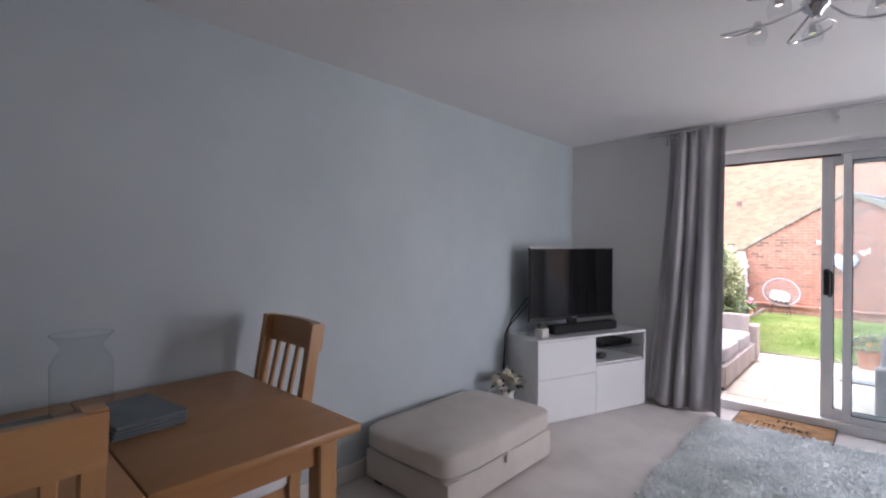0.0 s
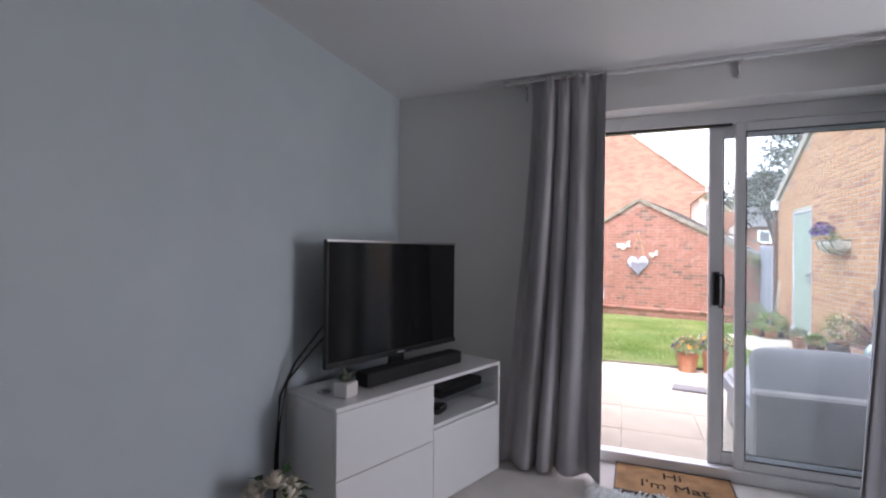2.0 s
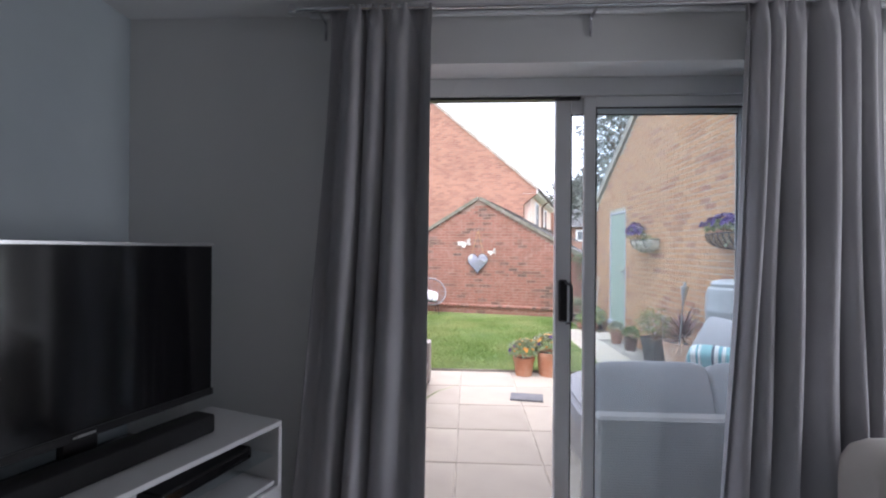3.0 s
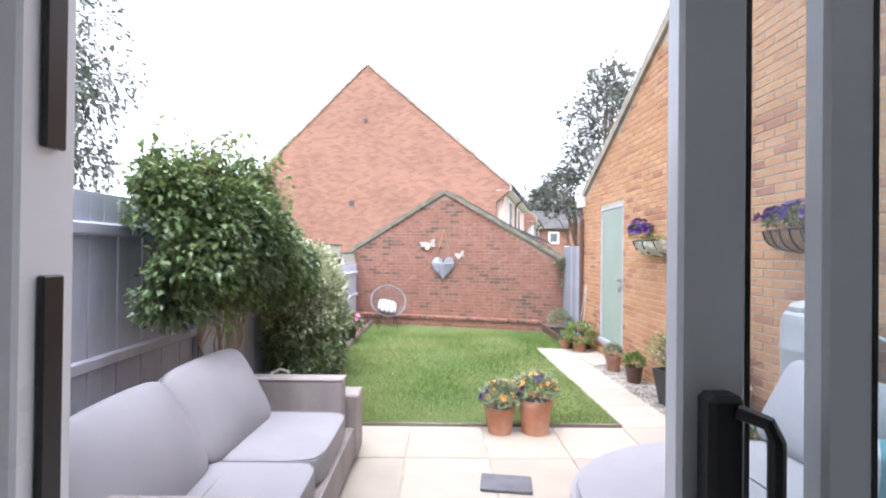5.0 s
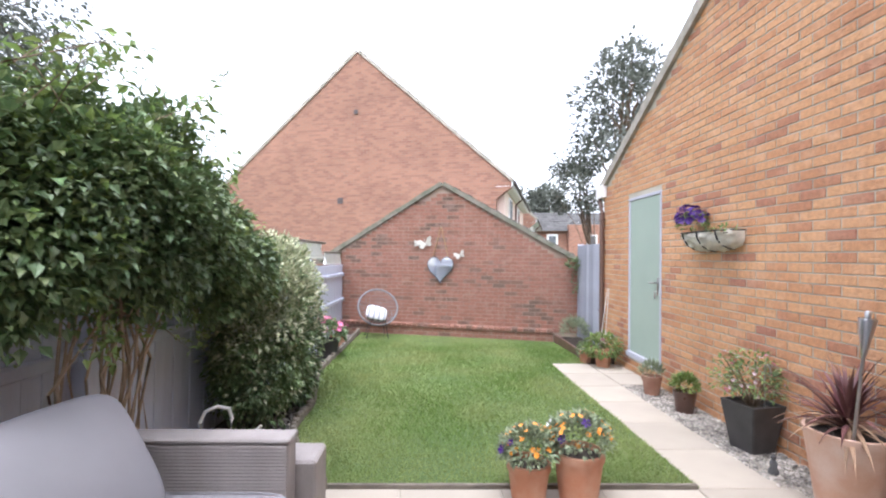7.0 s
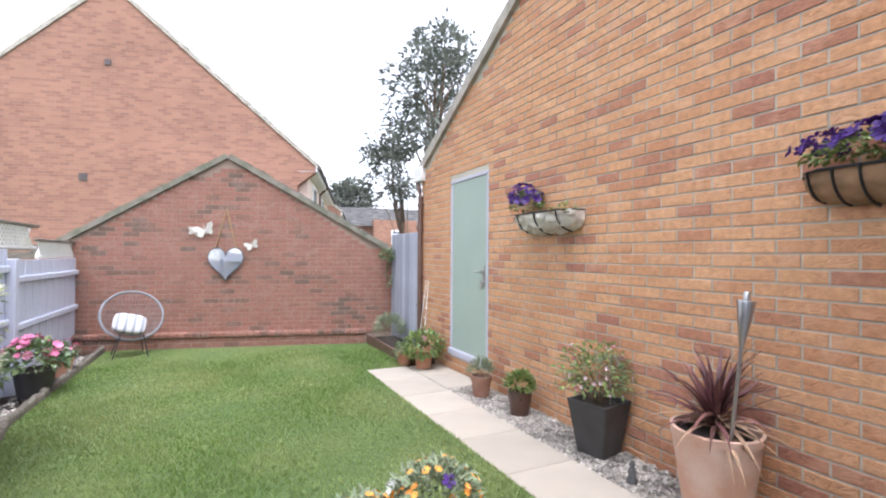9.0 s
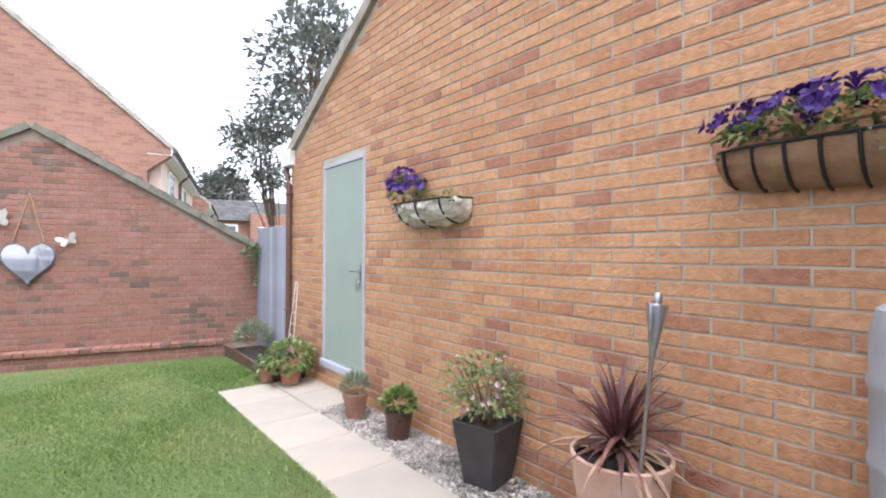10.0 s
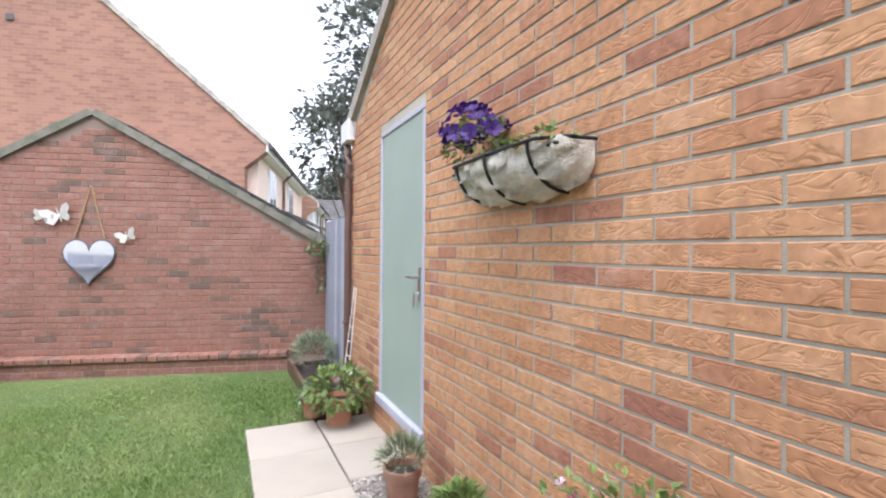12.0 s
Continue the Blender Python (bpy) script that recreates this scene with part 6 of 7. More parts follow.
bk = wall_basket("black iron wall basket with cream liner and purple petunias", 9.95, 9.17, 1.525, 0.19, 0.17, M["wool"], 3, 3)
petunias(bk, (-0.11, 9.79, 1.60), (0.13, 0.18, 0.14), 300, 46, 51)
raw_part("trailing_leaves", *leaf_cloud(clump((-0.10, 9.32, 1.525), (0.11, 0.16, 0.05), 50, 53, -0.2), 0.035, 53, 0.6, 0.2, 0.6), M["young_leaf"], bk)
bk = wall_basket("black iron wall basket with coir liner and purple petunias", 7.64, 6.84, 1.55, 0.17, 0.155, M["coco"], 8, 5)
petunias(bk, (-0.11, 7.28, 1.61), (0.10, 0.36, 0.085), 520, 70, 55)
ivy = [(Vector((-0.20, 7.16 - 0.01 * k, 1.55 - 0.13 * math.sin(k / 16 * math.pi))), Vector((-1, 0, -0.2))) for k in range(16)] + clump((-0.10, 6.98, 1.58), (0.09, 0.16, 0.05), 110, 57, -0.1)
raw_part("trailing_leaves", *leaf_cloud(ivy, 0.03, 57, 0.6, 0.2, 0.7), M["olive_leaf"], bk)

# ---- garage door and drainpipe ----
gd = thing("door_2", "sage green flush garage side door, closed", "door")
gd["kind"] = "structure"
part("door_panel", box((2.082, GD0 + 0.045, GZ0 + 0.07), (2.125, GD1 - 0.045, GZ1 - 0.045), 0.003), M["sage"], gd)
b = bmesh.new()
bm_box(b, (2.072, GD0 + 0.002, GZ0 + 0.07), (2.15, GD0 + 0.043, GZ1 - 0.043), 0.004)
bm_box(b, (2.072, GD1 - 0.043, GZ0 + 0.07), (2.15, GD1 - 0.002, GZ1 - 0.043), 0.004)
bm_box(b, (2.072, GD0 + 0.002, GZ1 - 0.041), (2.15, GD1 - 0.002, GZ1 - 0.002), 0.004)
part("door_frame", b, M["door_trim"], gd, "pale lilac-grey frame")
part("threshold", box((2.045, GD0 - 0.015, GZ0 - 0.005), (2.15, GD1 + 0.015, GZ0 + 0.066), 0.006), M["door_trim"], gd, "pale weatherboard sill")
part("handle_plate", box((2.076, GD0 + 0.075, 0.84), (2.083, GD0 + 0.112, 1.05), 0.003), M["steel"], gd)
part("door_handle", tube([(2.078, GD0 + 0.093, 0.985), (2.03, GD0 + 0.093, 0.985), (2.026, GD0 + 0.13, 0.985), (2.028, GD0 + 0.20, 0.983)], 0.009, 8), M["steel"], gd, "steel lever handle", smooth=True)
b = tube([(2.075, GD0 + 0.1, 0.885), (2.045, GD0 + 0.1, 0.885)], 0.006, 6)
bm_box(b, (2.046, GD0 + 0.095, 0.80), (2.050, GD0 + 0.12, 0.875))
part("keys", b, M["steel"], gd, "keys hanging in the lock")
pipe = thing("drainpipe", "brown plastic drainpipe at the garage corner", "drainpipe")
part("pipe", tube([(2.03, 12.42, -0.25), (2.03, 12.42, 1.98), (2.03, 12.45, 2.06), (2.06, 12.58, 2.18), (2.08, 12.62, 2.26), (2.08, 12.62, 2.40)], 0.034, 12), M["brown_pipe"], pipe, smooth=True)
for z in (0.45, 1.85):
    part("clip", box((1.992, 12.38, z), (2.07, 12.46, z + 0.03), 0.004), M["brown_pipe"], pipe)
eb = thing("soffit_box", "white boxed eave end under the verge", "eave box")
part("box", box((2.0, 12.34, 2.20), (2.35, 12.62, 2.40), 0.006), M["white_paint"], eb)

# ---- heart mirror, butterflies and string chair ----
def on_end(u, z, out):
    return gm @ Vector((u, out, z))


def heart(r, n=60):
    pts = []
    for i in range(n):
        t = 2 * math.pi * i / n
        pts.append((r * 16 * math.sin(t) ** 3 / 17, r * (13 * math.cos(t) - 5 * math.cos(2 * t) - 2 * math.cos(3 * t) - math.cos(4 * t)) / 15.5 + 0.12 * r))
    return pts


HU0, HZ0 = 2.625, 1.005
hmir = thing("heart_mirror", "heart-shaped mirror with dark rim hung on a rope", "mirror", gm @ Matrix.Translation((HU0, 0.03, HZ0)) @ Matrix.Rotation(radians(1.5), 4, "X"))
part("glass", prism(heart(0.272), 0.0, 0.012, "y"), M["mirror"], hmir, "silvered glass")
part("rim", tube([(x, 0.006, z) for x, z in heart(0.278, 90)], 0.010, 6, closed=True), M["piping"], hmir, "dark metal rim", smooth=True)
for s in (-1, 1):
    part("rope", tube([(s * 0.15, 0.004, 0.27), (s * 0.075, 0.0, 0.56), (s * 0.004, -0.004, 0.86)], 0.010, 6), M["rope"], hmir, "jute rope", smooth=True)
part("nail", tube([(0, -0.03, 0.86), (0, 0.02, 0.86)], 0.006, 6), M["steel"], hmir)


def butterfly(u, z, s, turn):
    t = thing("butterfly_ornament", "white metal butterfly ornament on the brick wall", "wall ornament", gm @ Matrix.Translation((u, 0.03, z)) @ Matrix.Rotation(turn, 4, "Y"), "wall butterflies")
    for k in (-1, 1):
        poly = [(0.0, 0.0), (k * 0.10 * s, 0.12 * s), (k * 0.20 * s, 0.13 * s), (k * 0.21 * s, 0.05 * s), (k * 0.14 * s, -0.01 * s), (k * 0.17 * s, -0.07 * s), (k * 0.11 * s, -0.12 * s), (k * 0.03 * s, -0.06 * s)]
        b = prism(poly, 0.0, 0.004, "y")
        bmesh.ops.transform(b, matrix=Matrix.Rotation(k * 0.35, 4, "Z"), verts=b.verts[:])
        part("wing", b, M["weathered_white"], t)
    part("body", tube([(0, 0.004, -0.09 * s), (0, 0.008, 0.0), (0, 0.004, 0.11 * s)], 0.009 * s, 6), M["weathered_white"], t)


butterfly(2.93, 1.525, 0.78, 0.35)
butterfly(3.08, 1.50, 0.5, -0.3)
butterfly(2.235, 1.30, 0.56, 0.4)

chr_ = thing("string_chair", "round grey string garden chair on thin metal legs", "chair", pose(-1.63, 14.12, gz(14.12), 0, 4, 14) @ Matrix.Scale(0.8, 4))
ring = [(0.47 * math.cos(a), 0.10 + 0.26 * math.sin(a) * 0.9, 0.70 + 0.40 * math.sin(a)) for a in [2 * math.pi * i / 48 for i in range(48)]]
part("hoop", tube(ring, 0.022, 8, closed=True), M["grey_weave"], chr_, smooth=True)
hub = Vector((0, -0.02, 0.40))
for i in range(48):
    p = Vector(ring[i])
    m1 = p.lerp(hub, 0.5) + Vector((0, 0.10 * (1 - abs(i - 12) / 36), -0.06))
    part("string", tube([p, m1, hub], 0.0042, 4), M["grey_weave"], chr_)
part("seat_ring", tube([(0.2 * math.cos(a), -0.03 + 0.17 * math.sin(a), 0.41 + 0.02 * math.sin(a)) for a in [2 * math.pi * i / 30 for i in range(30)]], 0.008, 6, closed=True), M["black_iron"], chr_)
for x, y in ((-0.26, -0.26), (0.26, -0.26), (-0.24, 0.26), (0.24, 0.26)):
    part("leg", tube([(x * 0.6, y * 0.6, 0.42), (x, y, 0.0)], 0.010, 6), M["black_iron"], chr_)
M["ticking"] = mat("grey_white_ticking", (0.55, 0.54, 0.54), 0.9, vary=0.03, scale=5, fine=260, bump=0.2)
n, l = M["ticking"].node_tree.nodes, M["ticking"].node_tree.links
co, wv, mx2 = n.new("ShaderNodeTexCoord"), n.new("ShaderNodeTexWave"), n.new("ShaderNodeMix")
wv.inputs["Scale"].default_value = 3.2
mx2.data_type = "RGBA"
mx2.inputs[6].default_value, mx2.inputs[7].default_value = (0.56, 0.55, 0.55, 1), (0.26, 0.27, 0.30, 1)
rg2 = n.new("ShaderNodeMapRange")
rg2.inputs["From Min"].default_value, rg2.inputs["From Max"].default_value = 0.6, 0.8
l.new(co.outputs["Object"], wv.inputs["Vector"])
l.new(wv.outputs["Fac"], rg2.inputs["Value"])
l.new(rg2.outputs[0], mx2.inputs[0])
l.new(mx2.outputs[2], n["Principled BSDF"].inputs["Base Color"])
cu = thing("scatter_cushion", "grey and white striped cushion on the string chair", "cushion", pose(-1.62, 14.06, gz(14.12) + 0.46, 58, 14, 14))
part("cover", rounded((0.38, 0.27, 0.09), 5.0, 7, 0.025), M["ticking"], cu, smooth=True)

# ---- beds, edging and small pots ----
edge = thing("bed_edging", "weathered log-roll edging along the flower bed", "edging")
line = [(-1.24, 8.20), (-1.47, 8.5), (-1.72, 9.2), (-1.74, 9.9), (-2.0, 11.2), (-2.02, 13.0), (-2.04, 14.7)]
stake = mesh_of("stake", lathe([(0.0, -0.1), (0.03, -0.1), (0.031, 0.075), (0.022, 0.09), (0.0, 0.094)], 8), M["edging"])
rnd = random.Random(9)
for (x0, y0), (x1, y1) in zip(line, line[1:]):
    k = int(math.hypot(x1 - x0, y1 - y0) / 0.062)
    for i in range(k):
        t = i / k
        x, y = x0 + (x1 - x0) * t, y0 + (y1 - y0) * t
        piece("stake", stake, edge, pose(x, y, gz(y) + rnd.uniform(-0.03, 0.0), rnd.uniform(-5, 5), rnd.uniform(-5, 5), rnd.uniform(0, 90)))
lip = thing("lawn_edging", "dark timber strip between patio and lawn", "edging")
part("strip", box((-1.22, 8.205, -0.22), (1.10, 8.23, -0.142), 0.004), M["edging"], lip)
strip = thing("bed_stones", "pale stones along the far bed", "stones")
strip["kind"] = "stuff"
verts, faces = [], []
for i in range(900):
    y = rg.uniform(9.0, 14.6)
    x = (-1.8 if y < 10 else -2.05) - rg.uniform(0.0, 0.28)
    r = rg.uniform(0.01, 0.028)
    k = len(verts)
    for vx, vy, vz in ((1, 0.1, 0), (-0.2, 1, 0.1), (-1, -0.2, 0), (0.1, -1, -0.1), (0.1, 0.2, 0.75)):
        verts.append((x + vx * r, y + vy * r, gz(y) - 0.045 + vz * r))
    faces += [(k, k + 1, k + 4), (k + 1, k + 2, k + 4), (k + 2, k + 3, k + 4), (k + 3, k, k + 4)]
raw_part("stones", verts, faces, M["gravel"], strip, "", "stuff")
bedr = thing("raised_bed", "low timber-edged bed by the board fence", "flower bed")
for a, c in (((1.64, 11.95), (1.68, 13.70)), ((1.68, 11.95), (2.02, 11.99))):
    part("board", box((a[0], a[1], gz(12.8) - 0.15), (c[0], c[1], gz(12.8) + 0.13), 0.006), M["brown_pipe"], bedr, "brown timber edge board")
part("soil", box((1.68, 11.99, gz(12.8) - 0.15), (2.1, 13.65, gz(12.8) + 0.09)), M["soil"], bedr)
lav = thing("lavender_bush", "grey-green rosemary bush in the raised bed", "shrub", pose(1.86, 13.2, gz(12.8) + 0.09))
raw_part("leaves", *leaf_cloud(clump((0, 0, 0.17), (0.22, 0.30, 0.24), 1100, 61, -0.3), 0.075, 61, 0.4, -0.5, 0.14), M["olive_leaf"], lav)
pp = plant_pot("patio_planter", "terracotta planter with trailing green and dark red flowers", pose(1.80, 11.72, gz(11.7)), 0.12, 0.09, 0.22, M["terracotta"])
raw_part("leaves", *leaf_cloud(clump((0, 0, 0.25), (0.24, 0.23, 0.20), 520, 63, -0.5), 0.065, 63, 0.6, 0.25, 0.6), M["young_leaf"], pp)
flowers(pp, clump((-0.02, -0.02, 0.25), (0.24, 0.23, 0.20), 12, 64, -0.3), M["cordyline"], 5, 0.03, 0.3, 64, label="dark red flower")
flowers(pp, clump((0.12, 0.05, 0.36), (0.08, 0.08, 0.08), 5, 65, 0.0), M["white_petal"], 7, 0.035, 0.5, 65, label="white flower")
pp2 = plant_pot("planter", "small terracotta pot beside the door", pose(1.64, 11.98, gz(11.9)), 0.09, 0.07, 0.15, M["terracotta"])
raw_part("leaves", *leaf_cloud(clump((0, 0, 0.17), (0.12, 0.12, 0.12), 160, 66, -0.3), 0.05, 66, 0.6, 0.1, 0.6), M["shrub_leaf"], pp2)
lad = thing("plant_ladder", "pale wooden plant ladder against the fence", "trellis", pose(1.98, 12.20, gz(12.2) + 0.05, 0, 0, 0))
for y in (-0.07, 0.07):
    part("rail", tube([(-0.03, y * 1.4, 0.0), (0.07, y * 0.5, 1.0)], 0.0045, 6), M["white_paint"], lad)
for k in range(7):
    z = 0.12 + 0.13 * k
    hw = 0.098 - 0.063 * z
    part("rung", tube([(-0.03 + 0.1 * z, -hw, z), (-0.03 + 0.1 * z, hw, z)], 0.0035, 6), M["white_paint"], lad)
pk = plant_pot("pink_flower_pot", "dark pot of pink geraniums at the bed's edge", pose(-2.12, 12.25, gz(12.25)), 0.17, 0.13, 0.26, M["dark_pot"])
raw_part("leaves", *leaf_cloud(clump((0, 0, 0.33), (0.24, 0.26, 0.20), 420, 67, -0.3), 0.065, 67, 0.6, 0.1, 0.7), M["shrub_leaf"], pk)
flowers(pk, clump((0, 0, 0.40), (0.25, 0.27, 0.20), 34, 68, 0.1), M["pink"], 7, 0.042, 0.4, 68, label="pink geranium head")
pk2 = plant_pot("red_flower_pot", "terracotta pot with small mixed flowers", pose(-2.15, 13.15, gz(13.1)), 0.13, 0.1, 0.2, M["terracotta"])
raw_part("leaves", *leaf_cloud(clump((0, 0, 0.24), (0.16, 0.2, 0.14), 200, 69, -0.3), 0.05, 69, 0.6, 0.1, 0.7), M["shrub_leaf"], pk2)
flowers(pk2, clump((0, 0, 0.28), (0.17, 0.2, 0.14), 12, 70, 0.1), M["pink"], 7, 0.03, 0.4, 70)
can = thing("watering_can", "white metal watering can behind the sofa", "watering can", pose(-1.98, 8.40, PZ + 0.0, 0, 0, 25))
part("body", lathe([(0.0, 0.0), (0.10, 0.0), (0.10, 0.22), (0.085, 0.24), (0.0, 0.24)], 24), M["white_paint"], can, smooth=True)
part("handle", tube([(-0.08, 0, 0.24), (-0.10, 0, 0.34), (-0.07, 0, 0.41), (0.0, 0, 0.435), (0.07, 0, 0.41), (0.09, 0, 0.34), (0.08, 0, 0.24)], 0.012, 8), M["white_paint"], can, smooth=True)
part("spout", tube([(0.09, 0, 0.05), (0.18, 0, 0.15), (0.27, 0, 0.27)], 0.018, 8, taper=0.012), M["white_paint"], can, smooth=True)
yuc = thing("spiky_plant", "green strap-leaved plant in a pot beside the sofa", "plant", pose(-1.36, 5.12, PZ))
part("pot", lathe(pot_profile(0.13, 0.1, 0.25), 28), M["dark_pot"], yuc, smooth=True)
verts, faces = [], []
rnd = random.Random(77)
for i in range(34):
    a, e, L = rnd.uniform(0, 6.283), rnd.uniform(0.8, 1.45), rnd.uniform(0.60, 0.85)
    side, p, b0 = Vector((-math.sin(a), math.cos(a), 0)), Vector((0, 0, 0.22)), len(verts)
    for s in range(6):
        t = s / 5
        ww = 0.016 * (1 - t ** 2.2)
        verts += [p + side * ww, p - side * ww]
        ee = e - 0.8 * t * t
        p = p + Vector((math.cos(a) * math.cos(ee), math.sin(a) * math.cos(ee), math.sin(ee))) * L / 5
    for s in range(5):
        q = b0 + 2 * s
        faces.append((q, q + 1, q + 3, q + 2))
raw_part("leaves", verts, faces, M["young_leaf"], yuc)


# ---- shrubs and trees ----
def lobes(rnd, c, r, n, k):
    """Centres of leaf clumps over an uneven crown."""
    out = []
    for _ in range(n):
        a, s = rnd.uniform(0, 6.283), rnd.uniform(-0.75, 1)
        q = math.sqrt(1 - s * s)
        t = rnd.uniform(0.45, 1.0)
        out.append((Vector((c[0] + r[0] * q * math.cos(a) * t, c[1] + r[1] * q * math.sin(a) * t, c[2] + r[2] * s * t)), rnd.uniform(0.7, 1.3) * k))
    return out


def shrub_points(rnd, centre, lob, per):
    pts = []
    for c, k in lob:
        for _ in range(per):
            a, s = rnd.uniform(0, 6.283), rnd.uniform(-0.8, 1)
            q = math.sqrt(1 - s * s)
            d = Vector((q * math.cos(a), q * math.sin(a), s))
            p = c + d * k * rnd.uniform(0.55, 1.05)
            out = (p - Vector(centre)).normalized()
            pts.append((p, (d * 0.5 + out * 0.7)))
    return pts


rnd = random.Random(101)
shrub = thing("climbing_shrub", "large dense green shrub spilling over the fence", "shrub", pose(0, 0, 0))


def crest(y):
    """Height of the shrub's top along the fence."""
    return 1.60 + 0.42 * math.sin(math.pi * min(1.0, max(0.0, (y - 5.95) / 3.1))) ** 0.7 - 0.30 * max(0.0, y - 8.2) + 0.06 * math.sin(5.1 * y) + 0.04 * math.sin(11.3 * y + 1)


def hem(y):
    """Height of the shrub's hanging lower edge."""
    return 0.80 + 0.16 * math.sin(math.pi * min(1.0, max(0.0, (y - 6.4) / 1.9))) - 0.22 * max(0.0, y - 8.4) + 0.06 * math.sin(7.7 * y + 2)


lob = []
for i in range(300):
    y = 6.68 + 2.5 * rnd.random()
    s = rnd.random() ** 0.85
    lo_z, hi_z = hem(y) + 0.13, crest(y) - 0.14
    bulge = math.sin(math.pi * (0.16 + 0.70 * s)) ** 0.7 * math.sin(math.pi * min(1.0, max(0.0, (y - 6.35) / 3.2))) ** 0.35
    front = -2.32 + 0.50 * bulge * rnd.uniform(0.82, 1.12)
    depth = rnd.random() ** 2.2 * (0.65 if s > 0.62 else 0.22) * min(1.0, max(0.1, (y - 6.5) / 1.2))
    lob.append((Vector((front - depth, y, lo_z + (hi_z - lo_z) * s)), rnd.uniform(0.09, 0.18)))
pts = []
for c, k in lob:
    C0 = Vector((-2.45, 0.5 * c.y + 3.9, 1.15))
    pts += shrub_points(rnd, C0, [(c, k)], 112)
raw_part("leaves", *leaf_cloud(pts, 0.052, 102, 0.9, 0.5, 0.62), M["shrub_leaf"], shrub, "pointed mid-green leaves", "stuff")
top = [(c, k) for c, k in lob if c.z > crest(c.y) - 0.42 or rnd.random() < 0.16]
pts = shrub_points(rnd, (-2.45, 7.9, 1.0), top, 34)
raw_part("leaves", *leaf_cloud(pts, 0.052, 103, 0.9, 0.3, 0.58), M["young_leaf"], shrub, "bright young shoots", "stuff")
spr, shoots = bmesh.new(), []
for i in range(60):
    up = i < 38
    y = 6.7 + 2.3 * rnd.random() if up else 7.1 + 1.7 * rnd.random()
    x = rnd.uniform(-2.3, -1.85) if up else rnd.uniform(-2.22, -2.05)
    p0 = Vector((x, y, (crest(y) - 0.12) if up else hem(y) + 0.14))
    p1 = p0 + Vector((rnd.uniform(-0.12, 0.18), rnd.uniform(-0.2, 0.2), rnd.uniform(0.10, 0.26) if up else rnd.uniform(-0.20, -0.08)))
    p2 = p1 + Vector((rnd.uniform(-0.08, 0.16), rnd.uniform(-0.14, 0.14), rnd.uniform(-0.03, 0.08) if up else rnd.uniform(-0.16, -0.06)))
    tube([p0, p1, p2], 0.003, 4, spr, 0.001)
    for s in range(14):
        q = p0.lerp(p1, s / 8) if s < 8 else p1.lerp(p2, (s - 7) / 6)
        shoots.append((q, Vector((rnd.uniform(-1, 1), rnd.uniform(-1, 1), rnd.uniform(-0.4, 0.5)))))
tagged(part("shoot", spr, M["bark"], shrub), kind="stuff")
raw_part("leaves", *leaf_cloud(shoots, 0.06, 104, 0.3, 0.15, 0.48), M["young_leaf"], shrub, "", "stuff")
for i in range(22):
    x, y = -2.14 + rnd.uniform(-0.10, 0.10), 7.52 + rnd.uniform(-0.24, 0.24)
    part("trunk", tube([(x, y, -0.18), (x + rnd.uniform(-0.03, 0.04), y + rnd.uniform(-0.07, 0.07), 0.25), (x + rnd.uniform(-0.05, 0.08), y + rnd.uniform(-0.16, 0.16), 0.7), (x + rnd.uniform(-0.1, 0.12), y + rnd.uniform(-0.5, 0.5), 1.3)],
                       rnd.uniform(0.007, 0.015), 7, taper=0.005), M["stem"], shrub, smooth=True)

bush = thing("variegated_bush", "rounded cream-variegated evergreen bush in the bed", "shrub", pose(0, 0, 0))
C1 = (-2.10, 9.72, 0.53)
lob = []
for i in range(300):
    a, s = rnd.uniform(0, 6.283), rnd.uniform(-0.8, 1)
    q = (1 - abs(s) ** 2.6) ** 0.5
    t = rnd.uniform(0.72, 1.0)
    lob.append((Vector((C1[0] + 0.36 * q * math.cos(a) * t, C1[1] + 0.86 * q * math.sin(a) * t, C1[2] + 0.88 * s * t)), rnd.uniform(0.10, 0.17)))
pts = shrub_points(rnd, C1, lob, 80)
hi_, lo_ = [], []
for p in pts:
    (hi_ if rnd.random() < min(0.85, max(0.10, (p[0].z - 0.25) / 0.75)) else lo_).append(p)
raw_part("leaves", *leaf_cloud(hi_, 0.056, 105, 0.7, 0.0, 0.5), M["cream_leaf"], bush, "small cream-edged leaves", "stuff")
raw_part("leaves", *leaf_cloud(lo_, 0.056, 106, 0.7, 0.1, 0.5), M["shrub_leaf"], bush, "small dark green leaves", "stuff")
part("trunk", tube([(-2.1, 9.4, -0.25), (-2.1, 9.4, 0.5)], 0.04, 8, taper=0.02), M["bark"], bush)


